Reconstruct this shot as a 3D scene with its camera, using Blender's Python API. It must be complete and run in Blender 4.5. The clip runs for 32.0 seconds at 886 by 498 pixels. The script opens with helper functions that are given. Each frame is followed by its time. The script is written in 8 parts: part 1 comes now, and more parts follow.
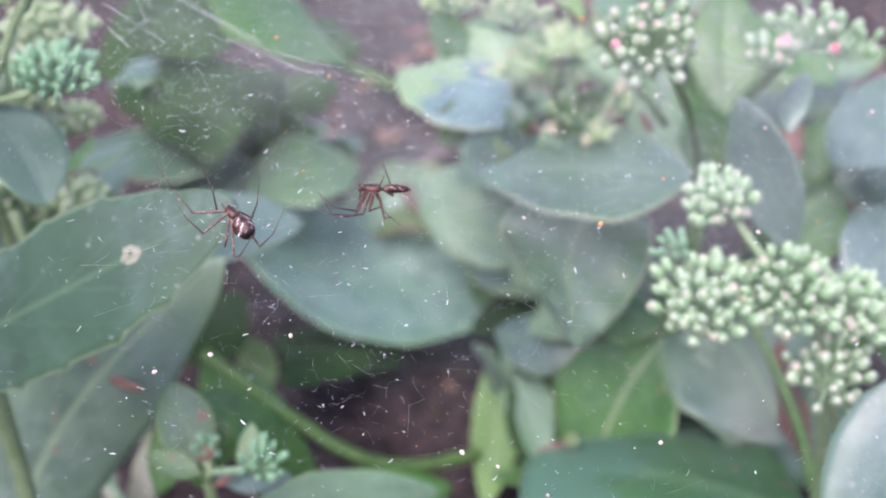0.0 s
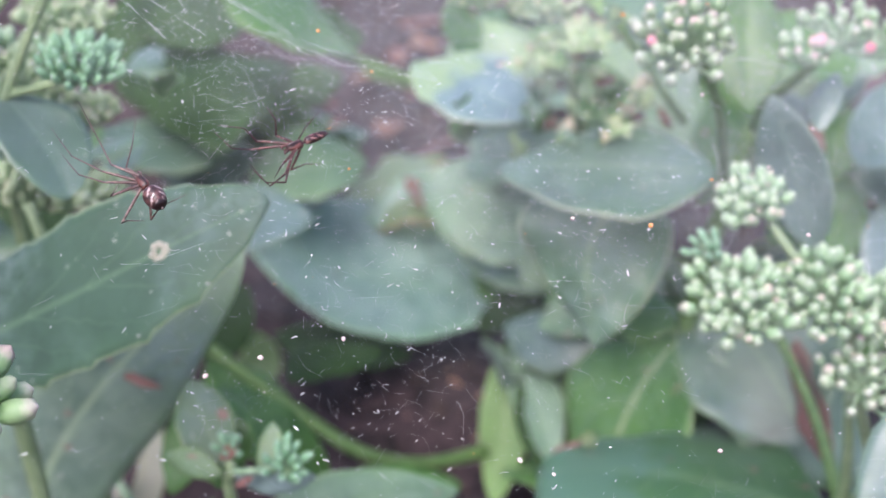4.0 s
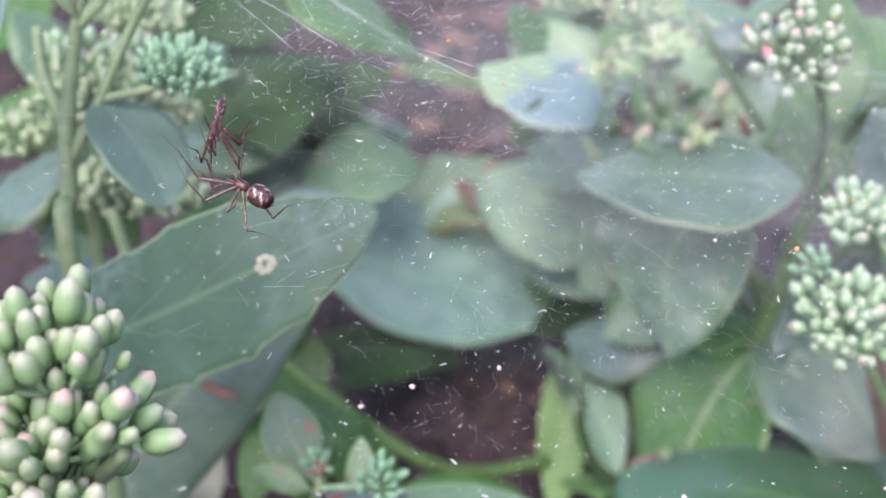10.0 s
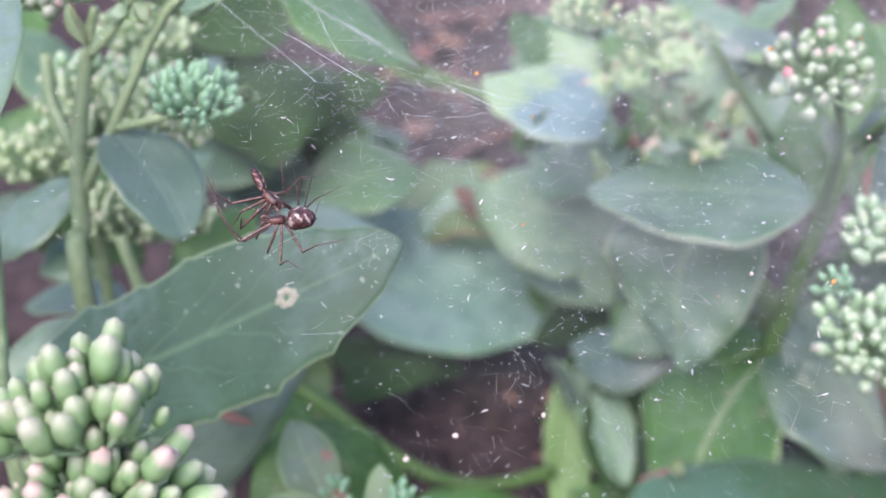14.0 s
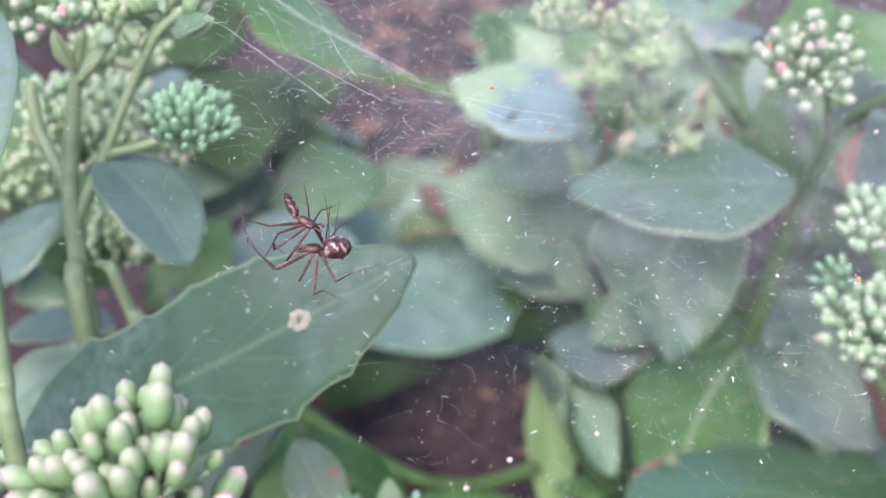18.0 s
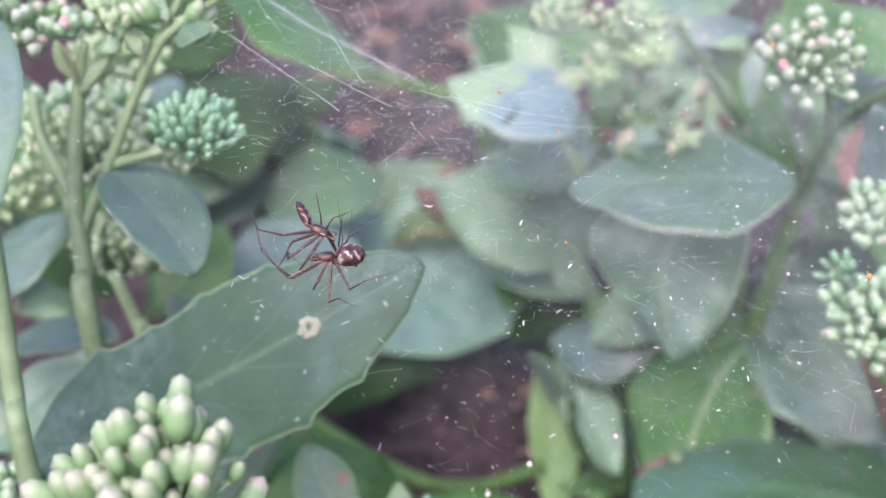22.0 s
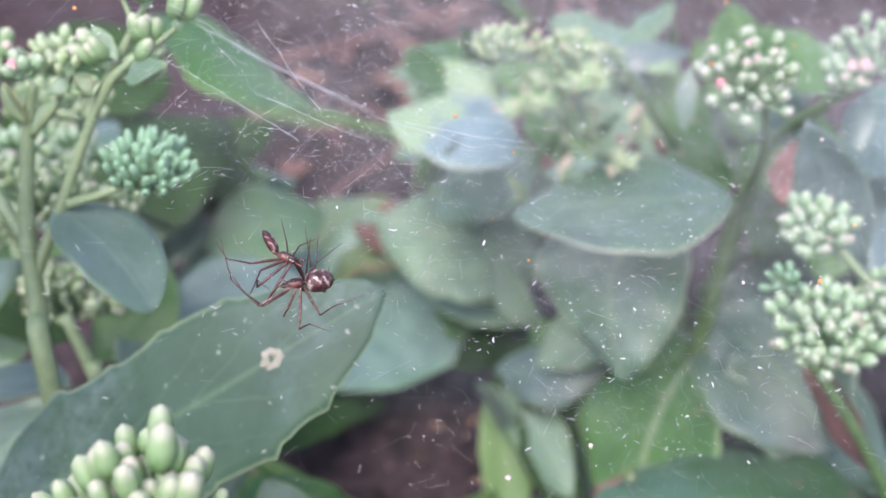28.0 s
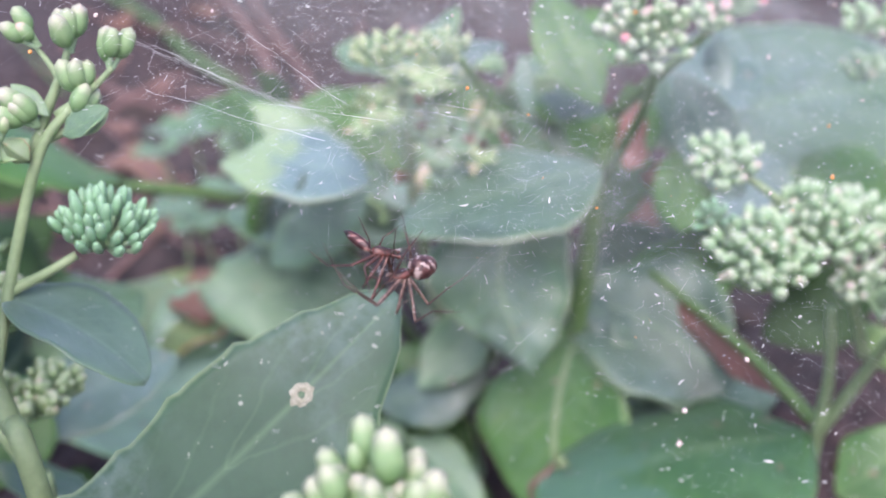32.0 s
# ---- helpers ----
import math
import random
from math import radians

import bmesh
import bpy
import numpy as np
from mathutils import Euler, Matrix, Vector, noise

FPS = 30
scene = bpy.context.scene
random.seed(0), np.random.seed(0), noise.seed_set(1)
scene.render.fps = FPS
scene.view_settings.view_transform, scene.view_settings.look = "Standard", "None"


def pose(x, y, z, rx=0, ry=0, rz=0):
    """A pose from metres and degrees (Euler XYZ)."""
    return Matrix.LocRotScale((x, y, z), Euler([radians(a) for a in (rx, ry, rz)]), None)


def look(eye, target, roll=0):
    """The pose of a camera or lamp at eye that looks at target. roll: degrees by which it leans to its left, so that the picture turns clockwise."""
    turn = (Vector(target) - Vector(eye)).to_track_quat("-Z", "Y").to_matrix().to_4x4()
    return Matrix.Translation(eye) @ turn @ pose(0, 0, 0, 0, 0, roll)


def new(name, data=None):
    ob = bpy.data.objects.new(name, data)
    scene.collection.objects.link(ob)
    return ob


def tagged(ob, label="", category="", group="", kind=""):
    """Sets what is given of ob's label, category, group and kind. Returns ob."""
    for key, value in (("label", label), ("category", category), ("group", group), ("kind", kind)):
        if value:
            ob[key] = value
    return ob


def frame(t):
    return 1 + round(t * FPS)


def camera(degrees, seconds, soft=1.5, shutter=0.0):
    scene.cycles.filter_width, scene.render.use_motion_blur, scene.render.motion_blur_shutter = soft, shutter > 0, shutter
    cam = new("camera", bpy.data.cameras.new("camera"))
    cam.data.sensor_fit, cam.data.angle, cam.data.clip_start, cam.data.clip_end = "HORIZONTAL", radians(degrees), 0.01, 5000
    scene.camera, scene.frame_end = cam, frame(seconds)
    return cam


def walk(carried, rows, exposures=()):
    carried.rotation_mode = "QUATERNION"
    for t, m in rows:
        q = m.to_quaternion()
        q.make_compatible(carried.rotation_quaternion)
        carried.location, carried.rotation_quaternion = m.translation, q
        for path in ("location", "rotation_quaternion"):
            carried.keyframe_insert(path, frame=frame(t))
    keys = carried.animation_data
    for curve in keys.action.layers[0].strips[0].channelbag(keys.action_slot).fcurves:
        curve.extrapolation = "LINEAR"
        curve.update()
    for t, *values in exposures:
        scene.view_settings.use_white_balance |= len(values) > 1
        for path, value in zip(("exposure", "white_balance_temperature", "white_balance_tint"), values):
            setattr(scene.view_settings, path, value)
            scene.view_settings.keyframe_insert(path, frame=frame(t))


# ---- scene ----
cam = camera(39.5, 32.0)
METRES, EYE, TILT, LEAN, TURN = 0.18, 0.30, -30.0, 0.0, 0.0
ROWS = [
    (0.0, 0.0, 0.0, 0.0, 0.0, 0.0, -0.0),
    (0.5, -0.0134, 0.0089, -0.0022, -0.07, 0.01, -0.33),
    (1.0, -0.0254, 0.0146, -0.0066, -0.36, -0.03, -0.42),
    (1.5, -0.0294, 0.014, -0.0095, -0.36, -0.22, -0.71),
    (2.0, -0.0298, 0.0152, -0.0101, -0.38, -0.26, -0.58),
    (2.5, -0.0269, 0.0243, -0.0073, -0.48, -0.25, -0.49),
    (4.5, -0.0838, 0.0294, 0.0138, -1.14, -0.54, -0.55),
    (5.0, -0.1075, 0.0347, 0.0194, -1.1, -0.63, -0.57),
    (5.5, -0.1335, 0.0309, 0.0243, -1.19, -0.61, -0.81),
    (6.0, -0.1552, 0.0368, 0.0232, -1.21, -0.57, -0.71),
    (6.5, -0.1605, 0.0411, 0.0271, -1.19, -0.62, -0.54),
    (7.0, -0.1597, 0.0406, 0.0283, -1.27, -0.59, -0.62),
    (7.5, -0.1636, 0.0474, 0.0258, -1.31, -0.61, -0.8),
    (8.0, -0.1669, 0.0486, 0.0351, -1.39, -0.64, -0.62),
    (8.5, -0.1735, 0.0598, 0.0439, -1.39, -0.66, -0.57),
    (9.0, -0.1794, 0.0625, 0.0421, -1.31, -0.73, -0.76),
    (9.5, -0.1821, 0.0645, 0.0358, -1.32, -0.76, -0.94),
    (10.0, -0.1823, 0.0686, 0.0311, -1.17, -0.81, -1.24),
    (10.5, -0.1814, 0.0668, 0.0361, -1.15, -0.83, -0.89),
    (11.0, -0.1775, 0.0662, 0.0412, -1.14, -0.81, -0.81),
    (11.5, -0.1806, 0.06, 0.0429, -1.22, -0.74, -0.87),
    (12.0, -0.1831, 0.0635, 0.0394, -1.25, -0.69, -1.11),
    (12.5, -0.1949, 0.0796, 0.0548, -1.44, -0.79, -1.04),
    (13.0, -0.211, 0.075, 0.0749, -1.58, -1.05, -0.89),
    (13.5, -0.2104, 0.0769, 0.078, -1.75, -1.1, -0.67),
    (14.0, -0.2273, 0.0897, 0.0705, -2.14, -1.25, -0.45),
    (14.5, -0.2416, 0.0819, 0.0721, -2.29, -1.35, -0.12),
    (16.5, -0.2625, 0.1017, 0.0837, -3.33, -1.67, 1.4),
    (17.0, -0.2937, 0.1048, 0.0887, -4.27, -1.98, 1.77),
    (17.5, -0.2873, 0.0989, 0.0964, -4.99, -1.93, 2.46),
    (18.0, -0.3073, 0.1068, 0.0988, -5.46, -1.93, 2.42),
    (18.5, -0.3204, 0.1165, 0.097, -5.62, -1.92, 3.12),
    (19.0, -0.3225, 0.1128, 0.1033, -5.86, -2.0, 3.85),
    (19.5, -0.3211, 0.1126, 0.104, -5.94, -1.97, 4.02),
    (20.0, -0.325, 0.1043, 0.1093, -6.03, -1.9, 3.91),
    (20.5, -0.3277, 0.1124, 0.1064, -6.06, -1.92, 3.72),
    (21.0, -0.3322, 0.1145, 0.1004, -6.09, -1.98, 3.51),
    (21.5, -0.3316, 0.1108, 0.1037, -5.95, -2.02, 3.43),
    (22.0, -0.3258, 0.1086, 0.105, -6.0, -2.01, 3.53),
    (22.5, -0.3188, 0.1046, 0.109, -6.03, -1.91, 3.66),
    (23.0, -0.3261, 0.1083, 0.1092, -5.98, -1.88, 3.54),
    (23.5, -0.328, 0.1123, 0.1062, -5.97, -1.91, 3.3),
    (24.0, -0.3322, 0.118, 0.1032, -6.0, -1.93, 3.35),
    (24.5, -0.3323, 0.1201, 0.1028, -5.97, -1.93, 3.46),
    (26.5, -0.3386, 0.119, 0.1072, -6.1, -2.06, 3.95),
    (27.0, -0.367, 0.0934, 0.1113, -6.79, -1.35, 4.53),
    (27.5, -0.3749, 0.0893, 0.0945, -8.11, -0.83, 5.07),
    (28.0, -0.3597, 0.0987, 0.0934, -9.46, -0.44, 5.91),
    (28.5, -0.3607, 0.1279, 0.0844, -11.36, -0.55, 6.49),
    (29.0, -0.4095, 0.1558, 0.0843, -11.94, -0.21, 8.24),
    (29.5, -0.4486, 0.1756, 0.0894, -13.52, -0.55, 9.74),
    (30.0, -0.4854, 0.1894, 0.0965, -16.41, -0.79, 12.28),
    (30.5, -0.5294, 0.211, 0.0947, -19.14, -1.4, 14.63),
    (31.0, -0.5716, 0.2303, 0.0947, -21.2, -1.29, 16.32),
    (31.5, -0.6322, 0.2272, 0.1013, -23.94, -0.98, 17.03),
    (32.0, -0.6589, 0.2409, 0.0876, -24.93, -0.57, 19.03),
]
walk(cam, [(t, pose(0, 0, EYE, TILT, LEAN, TURN) @ pose(METRES * x, METRES * y, METRES * z, 90 + pitch, roll, yaw)) for t, x, y, z, yaw, pitch, roll in ROWS])
cam.data.dof.use_dof = True
cam.data.dof.focus_distance = 0.178
cam.data.dof.aperture_fstop = 17.0

# ---- light: open shade under a bright, hazy sky ----
world = bpy.data.worlds.new("sky")
world.use_nodes = True
scene.world = world
wn = world.node_tree.nodes
sky = wn.new("ShaderNodeTexSky")
sky.sky_type, sky.sun_disc = "NISHITA", False
sky.sun_elevation, sky.sun_rotation = radians(52), radians(200)
sky.air_density, sky.dust_density, sky.ozone_density = 1.0, 3.0, 1.0
wn["Background"].inputs["Strength"].default_value = 0.13
world.node_tree.links.new(sky.outputs["Color"], wn["Background"].inputs["Color"])
sun = new("sun", bpy.data.lights.new("sun", "SUN"))
sun.data.energy, sun.data.angle, sun.data.color = 1.2, radians(40), (1.0, 0.97, 0.93)
sun.matrix_world = look((-0.35, -0.55, 1.5), (0, 0.2, 0))
scene.view_settings.exposure = 1.38
scene.view_settings.use_white_balance = True
scene.view_settings.white_balance_temperature, scene.view_settings.white_balance_tint = 6270, 21


# ---- materials ----
def material(name):
    m = bpy.data.materials.new(name)
    m.use_nodes = True
    return m, m.node_tree.nodes, m.node_tree.links, m.node_tree.nodes["Principled BSDF"]


def val(nodes, links, op, a, b=None, clamp=False):
    n = nodes.new("ShaderNodeMath")
    n.operation, n.use_clamp = op, clamp
    for k, v in enumerate((a, b)):
        if v is None:
            continue
        if isinstance(v, (int, float)):
            n.inputs[k].default_value = v
        else:
            links.new(v, n.inputs[k])
    return n.outputs[0]


def blend(nodes, links, fac, a, b, mode="MIX"):
    n = nodes.new("ShaderNodeMix")
    n.data_type, n.blend_type = "RGBA", mode
    for sock, v in ((n.inputs[0], fac), (n.inputs[6], a), (n.inputs[7], b)):
        if isinstance(v, (int, float)):
            sock.default_value = v
        elif isinstance(v, tuple):
            sock.default_value = (*v, 1)
        else:
            links.new(v, sock)
    return n.outputs[2]


def grain(nodes, links, scale, detail=4.0, rough=0.55, vec=None):
    n = nodes.new("ShaderNodeTexNoise")
    n.inputs["Scale"].default_value, n.inputs["Detail"].default_value, n.inputs["Roughness"].default_value = scale, detail, rough
    if vec is None:
        vec = nodes.new("ShaderNodeTexCoord").outputs["Object"]
    links.new(vec, n.inputs["Vector"])
    return n.outputs["Fac"]


def ramp(nodes, links, fac, lo, hi):
    n = nodes.new("ShaderNodeMapRange")
    n.inputs["From Min"].default_value, n.inputs["From Max"].default_value = lo, hi
    links.new(fac, n.inputs["Value"])
    return n.outputs["Result"]


def relief(nodes, links, bsdf, height, strength, distance):
    b = nodes.new("ShaderNodeBump")
    b.inputs["Strength"].default_value, b.inputs["Distance"].default_value = strength, distance
    links.new(height, b.inputs["Height"])
    links.new(b.outputs["Normal"], bsdf.inputs["Normal"])


def leaf_material(name, deep, pale, vein, rim, rough=0.36, bloom=0.5, spots=None, margin=0.955, tip=None, gloss=0.25, ribs=0.38, shine=0.5):
    """A fleshy leaf: blotches, a pale midrib with side veins, a pale margin and a waxy bloom."""
    deep, pale = (deep[0] * 1.06, *deep[1:]), (pale[0] * 1.06, *pale[1:])
    m, nd, lk, bsdf = material(name)
    uv = nd.new("ShaderNodeUVMap")
    uv.uv_map = "blade"
    sep = nd.new("ShaderNodeSeparateXYZ")
    lk.new(uv.outputs["UV"], sep.inputs[0])
    across = val(nd, lk, "ABSOLUTE", val(nd, lk, "MULTIPLY_ADD", sep.outputs[0], 2.0))
    across.node.inputs[0].links[0].from_node.inputs[2].default_value = -1.0
    along = sep.outputs[1]
    wide = grain(nd, lk, 95, 5, 0.62)
    fine = grain(nd, lk, 700, 5, 0.65)
    mix = blend(nd, lk, ramp(nd, lk, val(nd, lk, "MULTIPLY_ADD", wide, 0.5), 0.42, 0.58), deep, pale)
    lk.new(val(nd, lk, "MULTIPLY", grain(nd, lk, 32, 4, 0.6), 0.5), mix.node.inputs[0].links[0].from_node.inputs["Value"].links[0].from_node.inputs[2])
    mix = blend(nd, lk, val(nd, lk, "MULTIPLY", ramp(nd, lk, fine, 0.35, 0.75), 0.35), mix, tuple(min(1, c * 1.5) for c in pale))
    rnd = nd.new("ShaderNodeObjectInfo").outputs["Random"]
    mix = blend(nd, lk, val(nd, lk, "MULTIPLY", rnd, 0.25), mix, tuple(c * 0.6 for c in deep))
    # some leaves, and every leaf towards its margin and tip, are greener than the waxy middle
    hue = val(nd, lk, "FRACT", val(nd, lk, "MULTIPLY", rnd, 7.3))
    outer = val(nd, lk, "ADD", val(nd, lk, "MULTIPLY", val(nd, lk, "POWER", across, 4.0), 0.6), val(nd, lk, "MULTIPLY", ramp(nd, lk, along, 0.45, 1.0), 0.3))
    outer = val(nd, lk, "MULTIPLY", outer, ramp(nd, lk, grain(nd, lk, 45, 3, 0.6), 0.3, 0.62))
    greener = val(nd, lk, "ADD", val(nd, lk, "MULTIPLY", hue, 0.5), val(nd, lk, "MULTIPLY", outer, 0.85), clamp=True)
    mix = blend(nd, lk, greener, mix, (pale[0] * 0.85, pale[1] * 1.05, pale[2] * 0.62))
    # rubbed and whole patches of the pale blue wax
    wax = val(nd, lk, "MULTIPLY", ramp(nd, lk, grain(nd, lk, 26, 3, 0.55), 0.42, 0.66), ramp(nd, lk, grain(nd, lk, 320, 4, 0.6), 0.3, 0.6))
    mix = blend(nd, lk, val(nd, lk, "MULTIPLY", val(nd, lk, "MULTIPLY", wax, bloom), val(nd, lk, "SUBTRACT", 1.0, val(nd, lk, "MULTIPLY", outer, 0.8), clamp=True)), mix, (0.19, 0.265, 0.285))
    worn = ramp(nd, lk, grain(nd, lk, 38, 4, 0.6), 0.58, 0.72)
    mix = blend(nd, lk, val(nd, lk, "MULTIPLY", worn, 0.6), mix, tuple(c * 0.55 for c in deep))
    speck = ramp(nd, lk, grain(nd, lk, 520, 2, 0.5), 0.70, 0.74)
    mix = blend(nd, lk, val(nd, lk, "MULTIPLY", speck, 0.7), mix, (0.36, 0.38, 0.36))
    # midrib narrows towards the tip, side veins leave it at a slant
    width = val(nd, lk, "MULTIPLY_ADD", along, -0.07)
    width.node.inputs[2].default_value = 0.11
    rib = val(nd, lk, "SUBTRACT", 1.0, val(nd, lk, "DIVIDE", across, width), clamp=True)
    slant = val(nd, lk, "SUBTRACT", val(nd, lk, "MULTIPLY", along, 34.0), val(nd, lk, "MULTIPLY", across, 13.0))
    wob = val(nd, lk, "ADD", slant, val(nd, lk, "MULTIPLY", grain(nd, lk, 160, 2), 3.5))
    side = val(nd, lk, "SUBTRACT", val(nd, lk, "SINE", wob), 0.90, clamp=True)
    side = val(nd, lk, "MULTIPLY", side, val(nd, lk, "SUBTRACT", 1.0, across))
    veins = val(nd, lk, "ADD", val(nd, lk, "MULTIPLY", rib, ribs), val(nd, lk, "MULTIPLY", side, 2.0), clamp=True)
    mix = blend(nd, lk, veins, mix, vein)
    edge = ramp(nd, lk, val(nd, lk, "ADD", across, val(nd, lk, "MULTIPLY", fine, 0.05)), margin, 1.02)
    mix = blend(nd, lk, val(nd, lk, "MULTIPLY", edge, 0.6), mix, rim)
    # tip colour: yellow-green on one leaf, a painted highlight on the big green one
    if tip:
        turned = ramp(nd, lk, val(nd, lk, "ADD", along, val(nd, lk, "MULTIPLY", grain(nd, lk, 90, 3), 0.7)), 0.86, 1.02)
        mix = blend(nd, lk, val(nd, lk, "MULTIPLY", turned, 0.75), mix, tip)
    if spots:
        dirt = ramp(nd, lk, grain(nd, lk, 150, 3, 0.5), 0.68, 0.75)
        mix = blend(nd, lk, val(nd, lk, "MULTIPLY", dirt, 0.8), mix, spots)
    lk.new(mix, bsdf.inputs["Base Color"])
    r = val(nd, lk, "MULTIPLY_ADD", fine, 0.3)
    r.node.inputs[2].default_value = rough - 0.1
    lk.new(r, bsdf.inputs["Roughness"])
    bsdf.inputs["Specular IOR Level"].default_value = shine
    bsdf.inputs["Coat Weight"].default_value, bsdf.inputs["Coat Roughness"].default_value = gloss, 0.42
    bsdf.inputs["Subsurface Weight"].default_value = 0.12
    bsdf.inputs["Subsurface Radius"].default_value = (0.0012, 0.002, 0.0006)
    bsdf.inputs["Sheen Weight"].default_value = bloom * 0.22
    bsdf.inputs["Sheen Roughness"].default_value = 0.6
    bsdf.inputs["Sheen Tint"].default_value = (0.8, 0.9, 1.0, 1)
    h = val(nd, lk, "SUBTRACT", val(nd, lk, "MULTIPLY", fine, 0.5), veins)
    relief(nd, lk, bsdf, h, 0.2, 0.0004)
    # light shines through the blade
    glow = nd.new("ShaderNodeBsdfTranslucent")
    warm = blend(nd, lk, 1.0, mix, (1.5, 1.7, 0.6), "MULTIPLY")
    lk.new(warm, glow.inputs["Color"])
    both = nd.new("ShaderNodeMixShader")
    both.inputs[0].default_value = 0.22
    lk.new(bsdf.outputs[0], both.inputs[1])
    lk.new(glow.outputs[0], both.inputs[2])
    lk.new(both.outputs[0], nd["Material Output"].inputs["Surface"])
    return m


def plain_material(name, dark, light, scale, rough, strength=0.3, distance=0.0003, detail=5, subsurface=0.0, pick=0.0):
    m, nd, lk, bsdf = material(name)
    g = grain(nd, lk, scale, detail, 0.6)
    mix = blend(nd, lk, ramp(nd, lk, g, 0.3, 0.72), dark, light)
    if pick:
        rnd = nd.new("ShaderNodeObjectInfo").outputs["Random"]
        mix = blend(nd, lk, val(nd, lk, "MULTIPLY", rnd, pick), mix, tuple(c * 0.55 for c in dark))
    lk.new(mix, bsdf.inputs["Base Color"])
    bsdf.inputs["Roughness"].default_value = rough
    bsdf.inputs["Subsurface Weight"].default_value = subsurface
    bsdf.inputs["Subsurface Radius"].default_value = (0.001, 0.0014, 0.0007)
    relief(nd, lk, bsdf, g, strength, distance)
    return m


def bud_material(name, foot, body, tip, blush=None):
    """A flower bud: green at its foot, paler towards the tip."""
    m, nd, lk, bsdf = material(name)
    co = nd.new("ShaderNodeTexCoord").outputs["Generated"]
    sep = nd.new("ShaderNodeSeparateXYZ")
    lk.new(co, sep.inputs[0])
    g = grain(nd, lk, 1500, 3)
    up = val(nd, lk, "ADD", sep.outputs[2], val(nd, lk, "MULTIPLY", val(nd, lk, "SUBTRACT", g, 0.5), 0.3))
    mix = blend(nd, lk, ramp(nd, lk, up, 0.05, 0.5), foot, body)
    rnd = nd.new("ShaderNodeObjectInfo").outputs["Random"]
    mix = blend(nd, lk, val(nd, lk, "MULTIPLY", ramp(nd, lk, up, 0.62, 1.0), val(nd, lk, "MULTIPLY_ADD", rnd, 0.7)), mix, tip)
    if blush:
        mix = blend(nd, lk, val(nd, lk, "MULTIPLY", ramp(nd, lk, up, 0.7, 1.0), ramp(nd, lk, rnd, 0.8, 0.9)), mix, blush)
    lk.new(mix, bsdf.inputs["Base Color"])
    bsdf.inputs["Roughness"].default_value = 0.5
    bsdf.inputs["Subsurface Weight"].default_value = 0.25
    bsdf.inputs["Subsurface Radius"].default_value = (0.001, 0.0014, 0.0007)
    relief(nd, lk, bsdf, g, 0.2, 0.0002)
    return m


GLAUCOUS = leaf_material("glaucous_leaf", (0.036, 0.084, 0.058), (0.082, 0.146, 0.108), (0.18, 0.28, 0.16), (0.26, 0.38, 0.18), gloss=0.6)
TEAL = leaf_material("teal_leaf", (0.010, 0.033, 0.030), (0.046, 0.097, 0.076), (0.12, 0.21, 0.12), (0.30, 0.39, 0.24), 0.5, 0.52, margin=0.965, gloss=0.08, ribs=0.42, shine=0.35)
RIMMED = leaf_material("rimmed_leaf", (0.052, 0.118, 0.072), (0.105, 0.190, 0.122), (0.26, 0.36, 0.22), (0.42, 0.45, 0.34), 0.36, 0.45, (0.27, 0.21, 0.17), 0.94)
BRIGHT = leaf_material("pale_blue_leaf", (0.105, 0.205, 0.178), (0.205, 0.345, 0.312), (0.24, 0.38, 0.28), (0.22, 0.35, 0.19), 0.34, 0.6, (0.26, 0.24, 0.20), gloss=0.35)
BLUE = leaf_material("blue_leaf", (0.055, 0.108, 0.100), (0.115, 0.185, 0.178), (0.17, 0.26, 0.21), (0.16, 0.25, 0.17), 0.30, 0.6, (0.26, 0.24, 0.20), gloss=0.8)
SOFT = leaf_material("soft_leaf", (0.072, 0.150, 0.094), (0.150, 0.250, 0.165), (0.24, 0.35, 0.22), (0.27, 0.38, 0.22), 0.34, 0.5, (0.27, 0.21, 0.17), 0.90)
BROAD = leaf_material("broad_grey_leaf", (0.100, 0.172, 0.128), (0.185, 0.270, 0.215), (0.36, 0.46, 0.30), (0.24, 0.34, 0.20), 0.36, 0.6, (0.30, 0.17, 0.15), ribs=0.7)
LIME = leaf_material("lime_leaf", (0.026, 0.100, 0.016), (0.076, 0.192, 0.042), (0.34, 0.40, 0.26), (0.22, 0.32, 0.12), 0.40, 0.22, (0.34, 0.20, 0.17), ribs=0.7)
GREEN = leaf_material("green_leaf", (0.027, 0.090, 0.019), (0.066, 0.165, 0.035), (0.18, 0.30, 0.11), (0.16, 0.27, 0.08), 0.40, 0.12, (0.27, 0.17, 0.13))
# green leaf whose blue-green tip is a highlight put into the colour
HIGHLIT = leaf_material("highlit_tip_leaf", (0.030, 0.104, 0.034), (0.072, 0.178, 0.058), (0.20, 0.31, 0.15), (0.18, 0.29, 0.11), 0.34, 0.2, (0.27, 0.17, 0.13), 0.955, (0.095, 0.200, 0.145))
# leaf green with deep shade put into the colour, its shine held low
SHADED = leaf_material("shaded_leaf", (0.016, 0.042, 0.013), (0.042, 0.085, 0.032), (0.05, 0.09, 0.05), (0.05, 0.08, 0.05), 0.6, 0.06, gloss=0.0, shine=0.15)
PALE = leaf_material("pale_leaf", (0.14, 0.24, 0.14), (0.24, 0.34, 0.21), (0.28, 0.38, 0.24), (0.32, 0.40, 0.22), 0.5, 0.4)
YELLOW = leaf_material("yellowing_leaf", (0.10, 0.19, 0.07), (0.18, 0.29, 0.13), (0.30, 0.37, 0.2), (0.34, 0.39, 0.2), 0.5, 0.2, (0.30, 0.16, 0.10))
